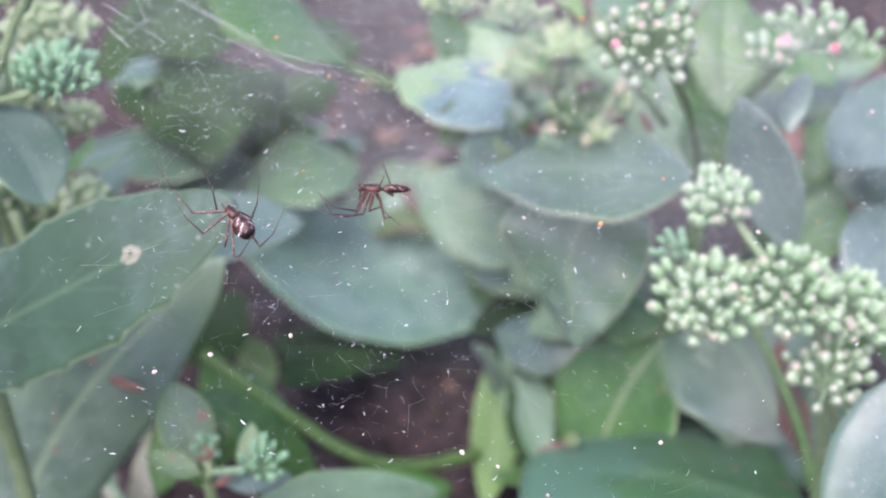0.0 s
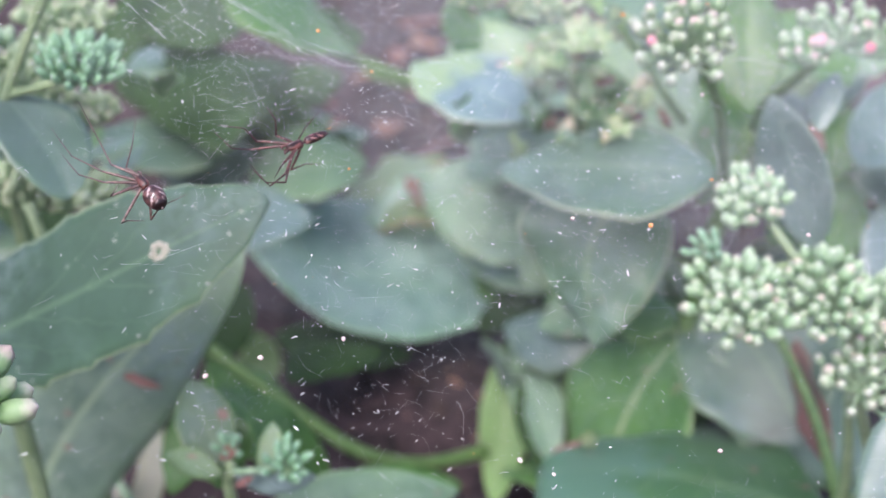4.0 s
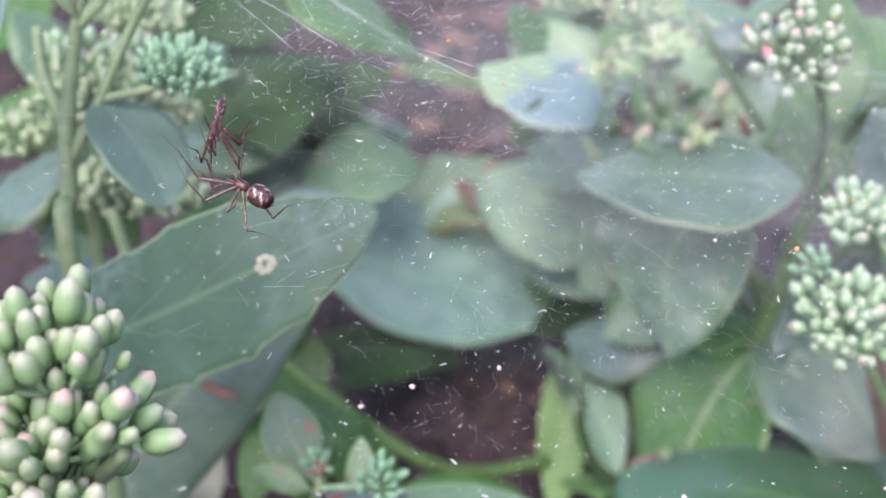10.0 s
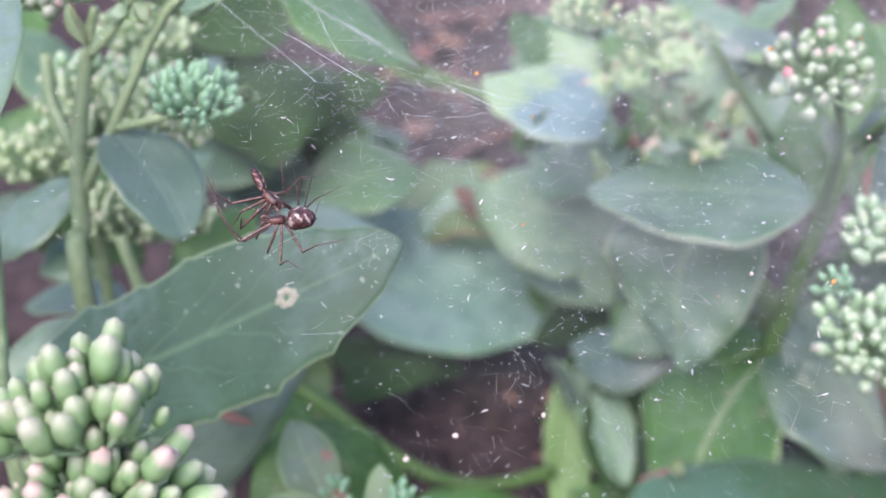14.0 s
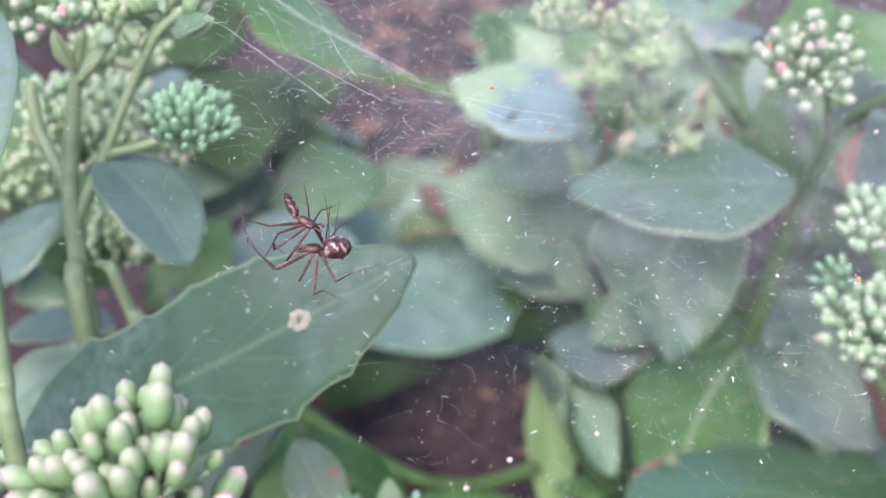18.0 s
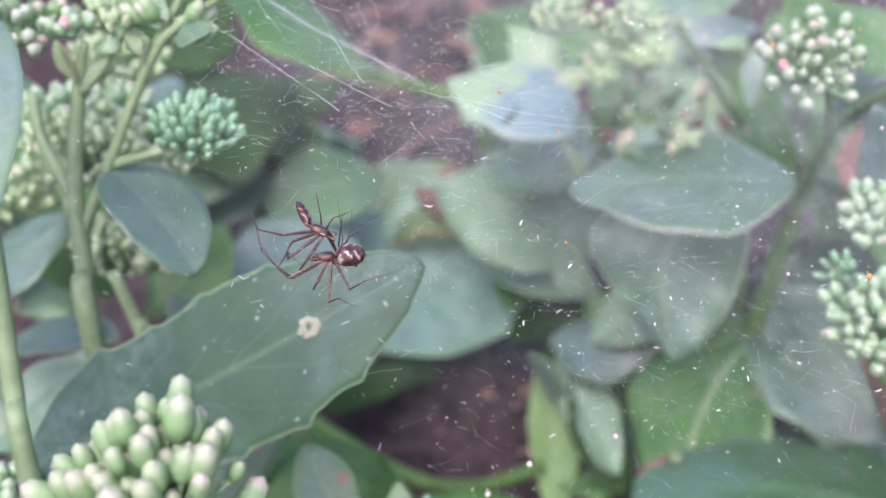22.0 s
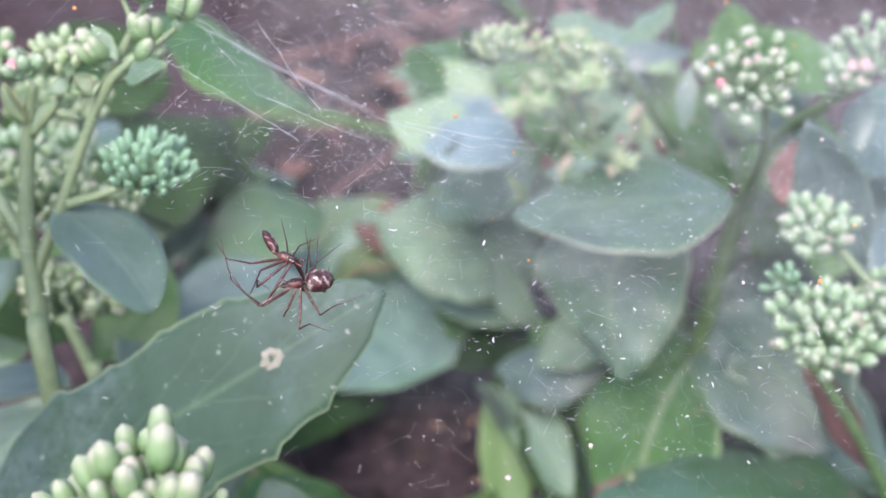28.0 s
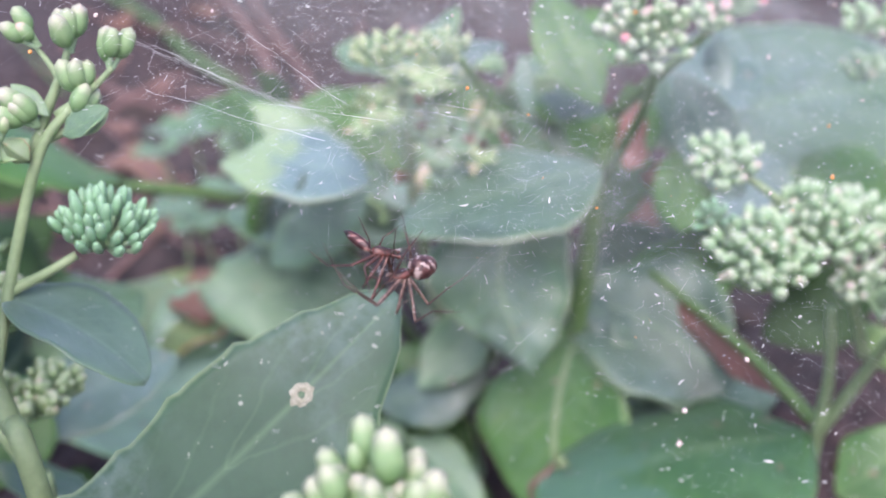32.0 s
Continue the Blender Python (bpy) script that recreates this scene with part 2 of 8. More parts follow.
# the blade's blue is reflected sky put into the colour; rim and tip are yellow-green
SKY_TINTED = leaf_material("sky_tinted_leaf", (0.095, 0.170, 0.195), (0.180, 0.285, 0.310), (0.26, 0.38, 0.32), (0.42, 0.46, 0.34), 0.34, 0.4, None, 0.86, (0.32, 0.44, 0.22))
BLUSHED = leaf_material("blushed_leaf", (0.10, 0.18, 0.08), (0.20, 0.26, 0.14), (0.28, 0.3, 0.18), (0.42, 0.17, 0.13), 0.5, 0.3, (0.44, 0.18, 0.13))
DRY = leaf_material("dry_leaf", (0.11, 0.052, 0.05), (0.25, 0.12, 0.11), (0.3, 0.18, 0.14), (0.2, 0.12, 0.1), 0.75, 0.1)
SPOTTED = leaf_material("spotted_leaf", (0.070, 0.135, 0.070), (0.145, 0.235, 0.135), (0.24, 0.35, 0.20), (0.28, 0.36, 0.16), 0.42, 0.4, (0.26, 0.12, 0.10), 0.90)
BLEACHED = leaf_material("bleached_leaf", (0.32, 0.30, 0.32), (0.50, 0.47, 0.49), (0.50, 0.48, 0.46), (0.5, 0.47, 0.44), 0.7, 0.1)
MINT = leaf_material("mint_leaf", (0.105, 0.205, 0.130), (0.195, 0.310, 0.210), (0.28, 0.40, 0.26), (0.30, 0.40, 0.24), 0.40, 0.4, (0.30, 0.20, 0.16), 0.92)
CREAMY = leaf_material("cream_petal", (0.36, 0.34, 0.25), (0.52, 0.46, 0.38), (0.5, 0.46, 0.36), (0.5, 0.34, 0.3), 0.6, 0.1)
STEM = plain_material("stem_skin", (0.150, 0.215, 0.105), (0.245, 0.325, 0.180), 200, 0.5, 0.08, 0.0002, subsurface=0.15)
# darker copy of the stem skin, with shade put into its green
STEM_SHADED = plain_material("shaded_stem_skin", (0.048, 0.108, 0.022), (0.105, 0.185, 0.055), 240, 0.5, 0.2, 0.0003, subsurface=0.1)
STEM_DRY = plain_material("dry_stalk", (0.085, 0.045, 0.042), (0.25, 0.14, 0.125), 180, 0.8, 0.5, 0.0006)
SOIL = plain_material("soil", (0.008, 0.0052, 0.0058), (0.085, 0.055, 0.058), 110, 0.95, 0.9, 0.004, 10)
CRUMB = plain_material("soil_crumb", (0.02, 0.013, 0.012), (0.10, 0.066, 0.056), 300, 0.95, 0.8, 0.001, 8)
STALK = plain_material("bud_stalk", (0.20, 0.32, 0.18), (0.33, 0.45, 0.29), 400, 0.5, 0.1, subsurface=0.2)
BUD_CREAM = bud_material("cream_bud", (0.12, 0.235, 0.085), (0.205, 0.32, 0.155), (0.45, 0.41, 0.35), (0.50, 0.35, 0.32))
BUD_GREEN = bud_material("green_bud", (0.115, 0.25, 0.125), (0.185, 0.345, 0.205), (0.26, 0.42, 0.28))
BUD_FADED = bud_material("faded_bud", (0.17, 0.28, 0.11), (0.27, 0.37, 0.19), (0.44, 0.43, 0.31), (0.46, 0.24, 0.20))
BUD_PALE = bud_material("pale_bud", (0.19, 0.33, 0.17), (0.255, 0.39, 0.225), (0.42, 0.46, 0.36), (0.47, 0.38, 0.33))
BUD_HAZY = bud_material("yellowish_bud", (0.22, 0.34, 0.15), (0.32, 0.43, 0.24), (0.46, 0.50, 0.36), (0.46, 0.40, 0.32))
BUD_WHITE = bud_material("white_bud", (0.18, 0.30, 0.155), (0.27, 0.375, 0.235), (0.44, 0.435, 0.375), (0.52, 0.34, 0.33))
BUD_PINK = bud_material("pink_bud", (0.42, 0.44, 0.34), (0.62, 0.42, 0.42), (0.62, 0.12, 0.20), (0.62, 0.12, 0.20))
SILK = plain_material("silk", (0.62, 0.62, 0.64), (0.85, 0.85, 0.86), 900, 0.35, 0.0)
FLAKE = plain_material("web_debris", (0.50, 0.50, 0.49), (0.82, 0.82, 0.80), 900, 0.6, 0.1)


def veil_material():
    """Silk too fine to tell apart: patchy, see-through, denser where threads have gathered."""
    m, nd, lk, bsdf = material("silk_veil")
    bsdf.inputs["Base Color"].default_value = (0.68, 0.73, 0.715, 1)
    bsdf.inputs["Roughness"].default_value = 0.7
    patch = ramp(nd, lk, grain(nd, lk, 30, 4, 0.6), 0.34, 0.68)
    fibre = ramp(nd, lk, grain(nd, lk, 700, 5, 0.7), 0.05, 0.75)
    co = nd.new("ShaderNodeSeparateXYZ")
    lk.new(nd.new("ShaderNodeTexCoord").outputs["Generated"], co.inputs[0])
    fade = 1.0
    for k in (0, 1):
        away = val(nd, lk, "ABSOLUTE", val(nd, lk, "SUBTRACT", co.outputs[k], 0.5))
        fade = val(nd, lk, "MULTIPLY", ramp(nd, lk, away, 0.5, 0.32), fade)
    fade = val(nd, lk, "MULTIPLY", ramp(nd, lk, co.outputs[1], 0.27, 0.52), fade)
    dense = val(nd, lk, "MULTIPLY", val(nd, lk, "MULTIPLY", patch, fibre), fade)
    side = val(nd, lk, "MULTIPLY_ADD", ramp(nd, lk, co.outputs[0], 0.11, 0.36), 0.145)
    side.node.inputs[2].default_value = 0.08
    lk.new(val(nd, lk, "MULTIPLY", dense, side), bsdf.inputs["Alpha"])
    return m


VEIL = veil_material()
HUSK = plain_material("pale_husk", (0.50, 0.36, 0.34), (0.78, 0.66, 0.62), 1200, 0.6, 0.2)
POLLEN = plain_material("orange_debris", (0.55, 0.22, 0.06), (0.7, 0.34, 0.12), 900, 0.6, 0.1)


# ---- helpers of the plants ----
def mesh_object(name, verts, faces, mat, parent=None, smooth=True, uvs=None, label=""):
    me = bpy.data.meshes.new(name)
    me.from_pydata([tuple(v) for v in verts], [], faces)
    if uvs is not None:
        layer = me.uv_layers.new(name="blade")
        idx = np.empty(len(me.loops), dtype=np.int32)
        me.loops.foreach_get("vertex_index", idx)
        layer.data.foreach_set("uv", np.asarray(uvs, dtype=np.float32)[idx].ravel())
    me.materials.append(mat)
    me.shade_smooth() if smooth else me.shade_flat()
    me.update()
    ob = new(name, me)
    ob.parent = parent
    if label:
        ob["label"] = label
    return ob


def thing(name, label, category, base=(0, 0, 0), group="", kind=""):
    ob = new(name)
    ob.empty_display_size = 0.01
    ob.location = base
    return tagged(ob, label, category, group, kind)


def tube_mesh(points, radii, sides=8, steps=6):
    """A tapering tube along a smooth line through a few points."""
    pts = [Vector(p) for p in points]
    ext = [2 * pts[0] - pts[1], *pts, 2 * pts[-1] - pts[-2]]
    line, rad = [], []
    for i in range(len(pts) - 1):
        a, b, c, d = ext[i : i + 4]
        for k in range(steps + (i == len(pts) - 2)):
            u = k / steps
            line.append(0.5 * (2 * b + (c - a) * u + (2 * a - 5 * b + 4 * c - d) * u * u + (3 * b - a - 3 * c + d) * u**3))
            rad.append(radii[i] + (radii[i + 1] - radii[i]) * u)
    verts, faces = [], []
    side = None
    for i, (p, r) in enumerate(zip(line, rad)):
        way = (line[min(i + 1, len(line) - 1)] - line[max(i - 1, 0)]).normalized()
        side = (side - way * side.dot(way)).normalized() if side else way.orthogonal().normalized()
        up = way.cross(side)
        for k in range(sides):
            a = 2 * math.pi * k / sides
            verts.append(p + r * (math.cos(a) * side + math.sin(a) * up))
    for i in range(len(line) - 1):
        for k in range(sides):
            j = (k + 1) % sides
            faces.append((i * sides + k, i * sides + j, (i + 1) * sides + j, (i + 1) * sides + k))
    faces.append(tuple(range(sides - 1, -1, -1)))
    faces.append(tuple(range((len(line) - 1) * sides, len(line) * sides)))
    return verts, faces


def joined(meshes):
    verts, faces = [], []
    for v, f in meshes:
        n = len(verts)
        verts += list(v)
        faces += [tuple(i + n for i in q) for q in f]
    return verts, faces


def stem(parent, points, radii, mat=None, name="stem", label="", sides=8):
    o = Vector(parent.location)
    v, f = tube_mesh([Vector(p) - o for p in points], radii, sides)
    return mesh_object(name, v, f, mat or STEM, parent, label=label)


def leaf(parent, base, tip, edge_a, edge_b, mat, peak=0.5, teeth=0, tooth=0.05, fold=0.0, ripple=0.035, blunt=0.7, neck=0.85, irregular=0.075, cup=None, thick=0.0009, hole=None, outline=None, seed=1, name="leaf", label=""):
    """A fleshy blade from its foot, its tip and its two margins where it is widest (at the share peak of its length).
    outline: rows of the share of its length and the two margins' distances from the axis, in lengths."""
    o = Vector(parent.location)
    b, t, ea, eb = (Vector(p) - o for p in (base, tip, edge_a, edge_b))
    length, width = (t - b).length, (eb - ea).length
    ahead = (t - b).normalized()
    across = (eb - ea) - ahead * (eb - ea).dot(ahead)
    width = across.length
    across.normalize()
    norm = across.cross(ahead)
    mid = (ea + eb) / 2 - b.lerp(t, peak)
    sweep, arch = mid.dot(across), mid.dot(norm) - min(0.0, fold) * width / 2
    rnd = random.Random(seed)
    ph = rnd.uniform(0, 9)
    cup = rnd.uniform(-0.22, 0.22) if cup is None else cup
    nu, nv = (44, 24) if hole else (44 if teeth else 26, 12)
    power = math.log(0.5) / math.log(peak)
    bow = math.sin(math.pi * peak**power)
    verts, uvs, top = [], [], []
    for sgn in (1, -1):
        for i in range(nu + 1):
            s = 0.012 + 0.985 * i / nu
            f = max(0.0, math.sin(math.pi * s**power)) ** (neck if s < peak else blunt)
            f = max(f, 0.06 * (1 - s))
            crest = math.sin(math.pi * s**power) / bow
            for k in range(nv + 1):
                u = 2 * k / nv - 1
                w = f
                if teeth and abs(u) > 0.6:
                    saw = ((s * teeth + (0.35 if u > 0 else 0)) % 1.0)
                    w *= 1 + tooth * (saw**4 - 0.2) * (abs(u) - 0.6) / 0.4 * min(1, 3 * s)
                w *= 1 + irregular * (noise.noise(Vector((s * 6, seed * 1.7, u > 0))) + 0.5 * noise.noise(Vector((s * 17, seed * 2.3, u > 0))))
                x = sweep * crest + u * w * width / 2
                if outline:
                    rib = 0.022 * math.sin(math.pi * s)
                    reach = np.interp(s, [r[0] for r in outline], [r[2 if u > 0 else 1] for r in outline])
                    x = length * (rib + u * (reach - math.copysign(rib, u)) * w / max(f, 0.02))
                wave = ripple * width * math.sin(7 * s + ph + 2 * u) * abs(u) ** 1.5 + 0.5 * ripple * width * math.sin(17 * s + 2.3 * ph - u) * u * u
                z = arch * crest + fold * abs(u) * w * width / 2 + cup * u * u * w * width / 2 + wave
                z -= 0.0005 * math.exp(-((u / 0.07) ** 2)) * f * min(1.0, width / 0.02)
                body = thick * (1 - 0.75 * abs(u) ** 3) * (0.4 + 0.6 * min(1, 4 * (1 - s)))
                verts.append(b + ahead * (s * length) + across * x + norm * (z + sgn * body / 2))
                uvs.append((k / nv, s))
    n = (nu + 1) * (nv + 1)
    faces = []

    def at(i, k):
        return i * (nv + 1) + k

    def gone(i, k):
        if not hole:
            return False
        s, u, r = hole
        ds, du = (i + 0.5) / nu - s, ((2 * (k + 0.5) / nv - 1) - u) * width / length / 2
        return abs(ds) + 0.8 * abs(du) + 0.5 * du < r * (1 + 0.35 * math.sin(9 * ds / r))

    for i in range(nu):
        for k in range(nv):
            if gone(i, k):
                continue
            q = (at(i, k), at(i, k + 1), at(i + 1, k + 1), at(i + 1, k))
            faces.append(q)
            faces.append(tuple(n + v for v in reversed(q)))
    rim = [at(0, k) for k in range(nv)] + [at(i, nv) for i in range(nu)] + [at(nu, k) for k in range(nv, 0, -1)] + [at(i, 0) for i in range(nu, 0, -1)]
    for a, c in zip(rim, rim[1:] + rim[:1]):
        faces.append((c, a, n + a, n + c))
    return mesh_object(name, verts, faces, mat, parent, uvs=uvs, label=label)


def bud_mesh(name, length, width, mat, point=0.55, lobes=5):
    """A pointed bud of five closed petals."""
    ring, prof = 10, ((0.0, 0.35), (0.12, 0.72), (0.3, 0.97), (0.5, 1.0), (0.7, 0.86), (0.86, point), (0.96, 0.22))
    verts, faces = [], []
    for z, r in prof:
        for k in range(ring):
            a = 2 * math.pi * k / ring
            w = r * width / 2 * (1 + 0.07 * math.cos(lobes * a) * (0.5 + z))
            verts.append((w * math.cos(a), w * math.sin(a), z * length))
    verts.append((0, 0, length))
    for i in range(len(prof) - 1):
        for k in range(ring):
            j = (k + 1) % ring
            faces.append((i * ring + k, i * ring + j, (i + 1) * ring + j, (i + 1) * ring + k))
    m = (len(prof) - 1) * ring
    for k in range(ring):
        faces.append((m + k, m + (k + 1) % ring, len(verts) - 1))
    faces.append(tuple(range(ring - 1, -1, -1)))
    me = bpy.data.meshes.new(name)
    me.from_pydata(verts, [], faces)
    me.materials.append(mat)
    me.shade_smooth()
    return me


CREAM_BUDS = [bud_mesh("cream_bud", 0.0058, 0.0034, BUD_CREAM, 0.72), bud_mesh("cream_bud", 0.0050, 0.0030, BUD_CREAM, 0.70), bud_mesh("cream_bud", 0.0038, 0.0024, BUD_CREAM, 0.66)]
GREEN_BUDS = [bud_mesh("green_bud", 0.0047, 0.0019, BUD_GREEN, 0.66), bud_mesh("green_bud", 0.0040, 0.0017, BUD_GREEN, 0.66)]
PALE_BUDS = [bud_mesh("pale_bud", 0.0047, 0.0030, BUD_PALE), bud_mesh("pale_bud", 0.0040, 0.0027, BUD_PALE), bud_mesh("pale_bud", 0.0032, 0.0020, BUD_PALE)]
WHITE_BUDS = [bud_mesh("white_bud", 0.0038, 0.0028, BUD_WHITE, 0.7), bud_mesh("white_bud", 0.0034, 0.0025, BUD_WHITE, 0.7), bud_mesh("white_bud", 0.0026, 0.0020, BUD_PALE, 0.6)]
HAZY_BUDS = [bud_mesh("yellowish_bud", 0.0036, 0.0024, BUD_HAZY), bud_mesh("yellowish_bud", 0.0031, 0.0020, BUD_HAZY), bud_mesh("yellowish_bud", 0.0026, 0.0017, BUD_HAZY)]
FADED_BUDS = [bud_mesh("faded_bud", 0.0034, 0.0020, BUD_FADED), bud_mesh("faded_bud", 0.0030, 0.0017, BUD_FADED), bud_mesh("faded_bud", 0.0024, 0.0014, BUD_FADED)]
OPENING_BUDS = [bud_mesh("opening_bud", 0.0046, 0.0030, BUD_CREAM, 0.8), bud_mesh("opening_bud", 0.0040, 0.0028, BUD_WHITE, 0.82), bud_mesh("opening_bud", 0.0032, 0.0022, BUD_PALE, 0.7)]
PINK_BUDS = [bud_mesh("pink_bud", 0.0034, 0.0026, BUD_PINK, 0.75)]


def star_mesh(name, size, mat, seed):
    """A withering open flower: five narrow petals on a short cup, each bent its own way."""
    rnd = random.Random(seed)
    verts, faces = [], []
    for k in range(5):
        a = 2 * math.pi * k / 5 + rnd.uniform(-0.2, 0.2)
        out, side = Vector((math.cos(a), math.sin(a), 0)), Vector((-math.sin(a), math.cos(a), 0))
        lift, far = rnd.uniform(0.15, 0.9), size * rnd.uniform(0.8, 1.15)
        n = len(verts)
        for u, w, rise in ((0.05, 0.12, 0.3), (0.45, 0.2, 0.5), (0.8, 0.13, 0.75), (1.0, 0.02, 0.7)):
            mid = out * far * u + Vector((0, 0, size * (0.35 + lift * rise * u)))
            for v in (mid - side * w * size, mid - Vector((0, 0, 0.1 * size)), mid + side * w * size):
                verts.append(v)
        for i in range(3):
            for j in range(2):
                q = n + 3 * i + j
                faces.append((q, q + 1, q + 4, q + 3))
    v, f = tube_mesh([Vector(), Vector((0, 0, 0.3 * size)), Vector((0, 0, 0.75 * size))], [0.12 * size, 0.28 * size, 0.16 * size], 7, 3)
    v, f = joined([(verts, faces), (v, f)])
    me = bpy.data.meshes.new(name)
    me.from_pydata(v, [], f)
    me.materials.append(mat)
    me.shade_smooth()
    return me


WITHERED = [star_mesh("withered_flower", 0.0056, BUD_FADED, 1), bud_mesh("faded_bud", 0.0034, 0.0020, BUD_FADED), star_mesh("withered_flower", 0.0047, BUD_FADED, 2)]


def flower_head(parent, centre, radius, count, kinds, axis=(0, 0, 1), spread=1.25, tall=0.8, pink=0, seed=1, label="", stalk=STALK):
    """A domed head: thin stalks fan out from one point below, each with a bud at its end."""
    rnd = random.Random(seed)
    o = Vector(parent.location)
    up = Vector(axis).normalized()
    turn = up.to_track_quat("Z", "Y").to_matrix()
    foot = Vector(centre) - o - up * radius * 0.75
    stalks, spots = [], []
    for i in range(count):
        a = i * 2.39996 + rnd.uniform(-0.25, 0.25)
        lean = spread * math.sqrt((i + 0.5) / count) + rnd.uniform(-0.08, 0.08)
        way = turn @ Vector((math.sin(lean) * math.cos(a), math.sin(lean) * math.sin(a), math.cos(lean) * tall + 0.12))
        reach = radius * (rnd.uniform(0.92, 1.22) if i % 3 else rnd.uniform(0.62, 0.9))
        end = foot + way * reach
        aim = (way.normalized() + 0.75 * up + Vector([rnd.uniform(-0.15, 0.15) for _ in range(3)])).normalized()
        start = foot + up * radius * rnd.uniform(0, 0.25) + way * reach * 0.12
        stalks.append(tube_mesh([start, start.lerp(end, 0.55) - 0.06 * radius * up, end + aim * 0.0004], [0.00055, 0.0004, 0.0005], 5, 3))
        spots.append((end, aim))
    v, f = joined(stalks)
    head = mesh_object("flower_head", v, f, stalk, parent, label=label)
    chosen = set(rnd.sample(range(count), pink)) if pink else set()
    for i, (end, aim) in enumerate(spots):
        me = PINK_BUDS[0] if i in chosen else kinds[rnd.choice((0, 0, 1, 1, 2)) % len(kinds)]
        ob = new("bud", me)
        ob.parent = head
        q = aim.to_track_quat("Z", "Y") @ Euler((0, 0, rnd.uniform(0, 6.3))).to_quaternion()
        ob.matrix_basis = Matrix.LocRotScale(end, q, Vector([rnd.uniform(0.82, 1.12)] * 3))
    return head


# ---- ground ----
def ground():
    """One sheet of crumbly soil, finely humped near the plants, out to the horizon."""
    marks = sorted({round(s * v, 4) for s in (1, -1) for v in (0, *[0.006 * k for k in range(1, 110)], 0.8, 1.2, 2, 4, 9, 20, 50, 120, 300)})
    xs = marks
    ys = [v + 0.45 for v in marks]
    verts = []
    for y in ys:
        for x in xs:
            near = max(0.0, 1 - max(abs(x), abs(y - 0.45)) / 0.66)
            h = noise.fractal(Vector((x * 18, y * 18, 0)), 1.0, 2.0, 5) * 0.012 + noise.noise(Vector((x * 90, y * 90, 3))) * 0.004
            verts.append((x, y, h * min(1, near * 4) - 0.004))
    n = len(xs)
    faces = [(j * n + i, j * n + i + 1, (j + 1) * n + i + 1, (j + 1) * n + i) for j in range(len(ys) - 1) for i in range(n - 1)]
    tagged(mesh_object("ground", verts, faces, SOIL), "dark brown crumbly garden soil under the plants", "ground", kind="structure")


ground()


def crumbs():
    """Loose crumbs and pebbles of soil."""
    rnd = random.Random(5)
    meshes, straw = [], []
    for _ in range(1000):
        x, y, r = rnd.uniform(-0.34, 0.36), rnd.uniform(0.22, 0.95), rnd.choice((0.001, 0.0015, 0.002, 0.003, 0.004))
        bm = bmesh.new()
        bmesh.ops.create_icosphere(bm, subdivisions=1, radius=r)
        z = noise.fractal(Vector((x * 18, y * 18, 0)), 1.0, 2.0, 5) * 0.012 - 0.004
        for v in bm.verts:
            v.co = Vector((x, y, z + 0.4 * r)) + v.co * rnd.uniform(0.7, 1.25)
        bm.verts.index_update()
        (meshes if rnd.random() < 0.92 else straw).append(([v.co.copy() for v in bm.verts], [tuple(v.index for v in f.verts) for f in bm.faces]))
        bm.free()
    v, f = joined(straw)
    tagged(mesh_object("bark_crumbs", v, f, STEM_DRY, smooth=False), "pinkish brown bits of bark and leaf on the soil", "litter", kind="stuff")
    v, f = joined(meshes)
    tagged(mesh_object("soil_crumbs", v, f, CRUMB, smooth=False), "loose crumbs of dark brown soil on the ground", "soil", kind="stuff")


crumbs()


def fallen_stalk(a, b, radius, mat, label):
    a, b = Vector(a), Vector(b)
    side = Vector((noise.noise(a * 40), noise.noise(b * 40), 0)) * 0.02
    v, f = tube_mesh([Vector(), (b - a) * 0.35 + side, (b - a) * 0.7 - side * 0.5, b - a], [radius, radius * 0.95, radius * 1.02, radius * 0.8], 8, 5)
    tagged(mesh_object("dead_stalk", v, f, mat), label, "stalk", "stalks on the soil").location = a


def dead_leaf(base, tip, a, b, seed):
    t = thing("dead_leaf", "curled pinkish brown dead leaf on the soil", "leaf", base, "dead leaves on the soil")
    leaf(t, base, tip, a, b, DRY, ripple=0.12, irregular=0.25, fold=0.3, thick=0.0005, seed=seed, name="blade")


def lobed_leaf(place, height, size, seed):
    """A small round-lobed leaf on a thin stalk."""
    rnd = random.Random(seed)
    t = thing("ground_cover_plant", "small bright green lobed leaf on a thin stalk", "plant", (*place, 0), "lobed ground cover")
    stem(t, ((*place, -0.005), (place[0] + 0.004, place[1], height * 0.6), (*place, height)), (0.0009, 0.0008, 0.0006), STEM)
    c = Vector((*place, height))
    turn = rnd.uniform(0, 6)
    for k in range(5):
        a = turn + k * 1.15
        d = Vector((math.cos(a), math.sin(a), rnd.uniform(0.05, 0.3)))
        s = Vector((-math.sin(a), math.cos(a), rnd.uniform(-0.2, 0.2)))
        m = c + d * size * 0.62
        leaf(t, c, c + d * size, m - s * size * 0.36, m + s * size * 0.36, SOFT, peak=0.6, teeth=5, tooth=0.25, ripple=0.05, seed=seed + k, name="leaflet")


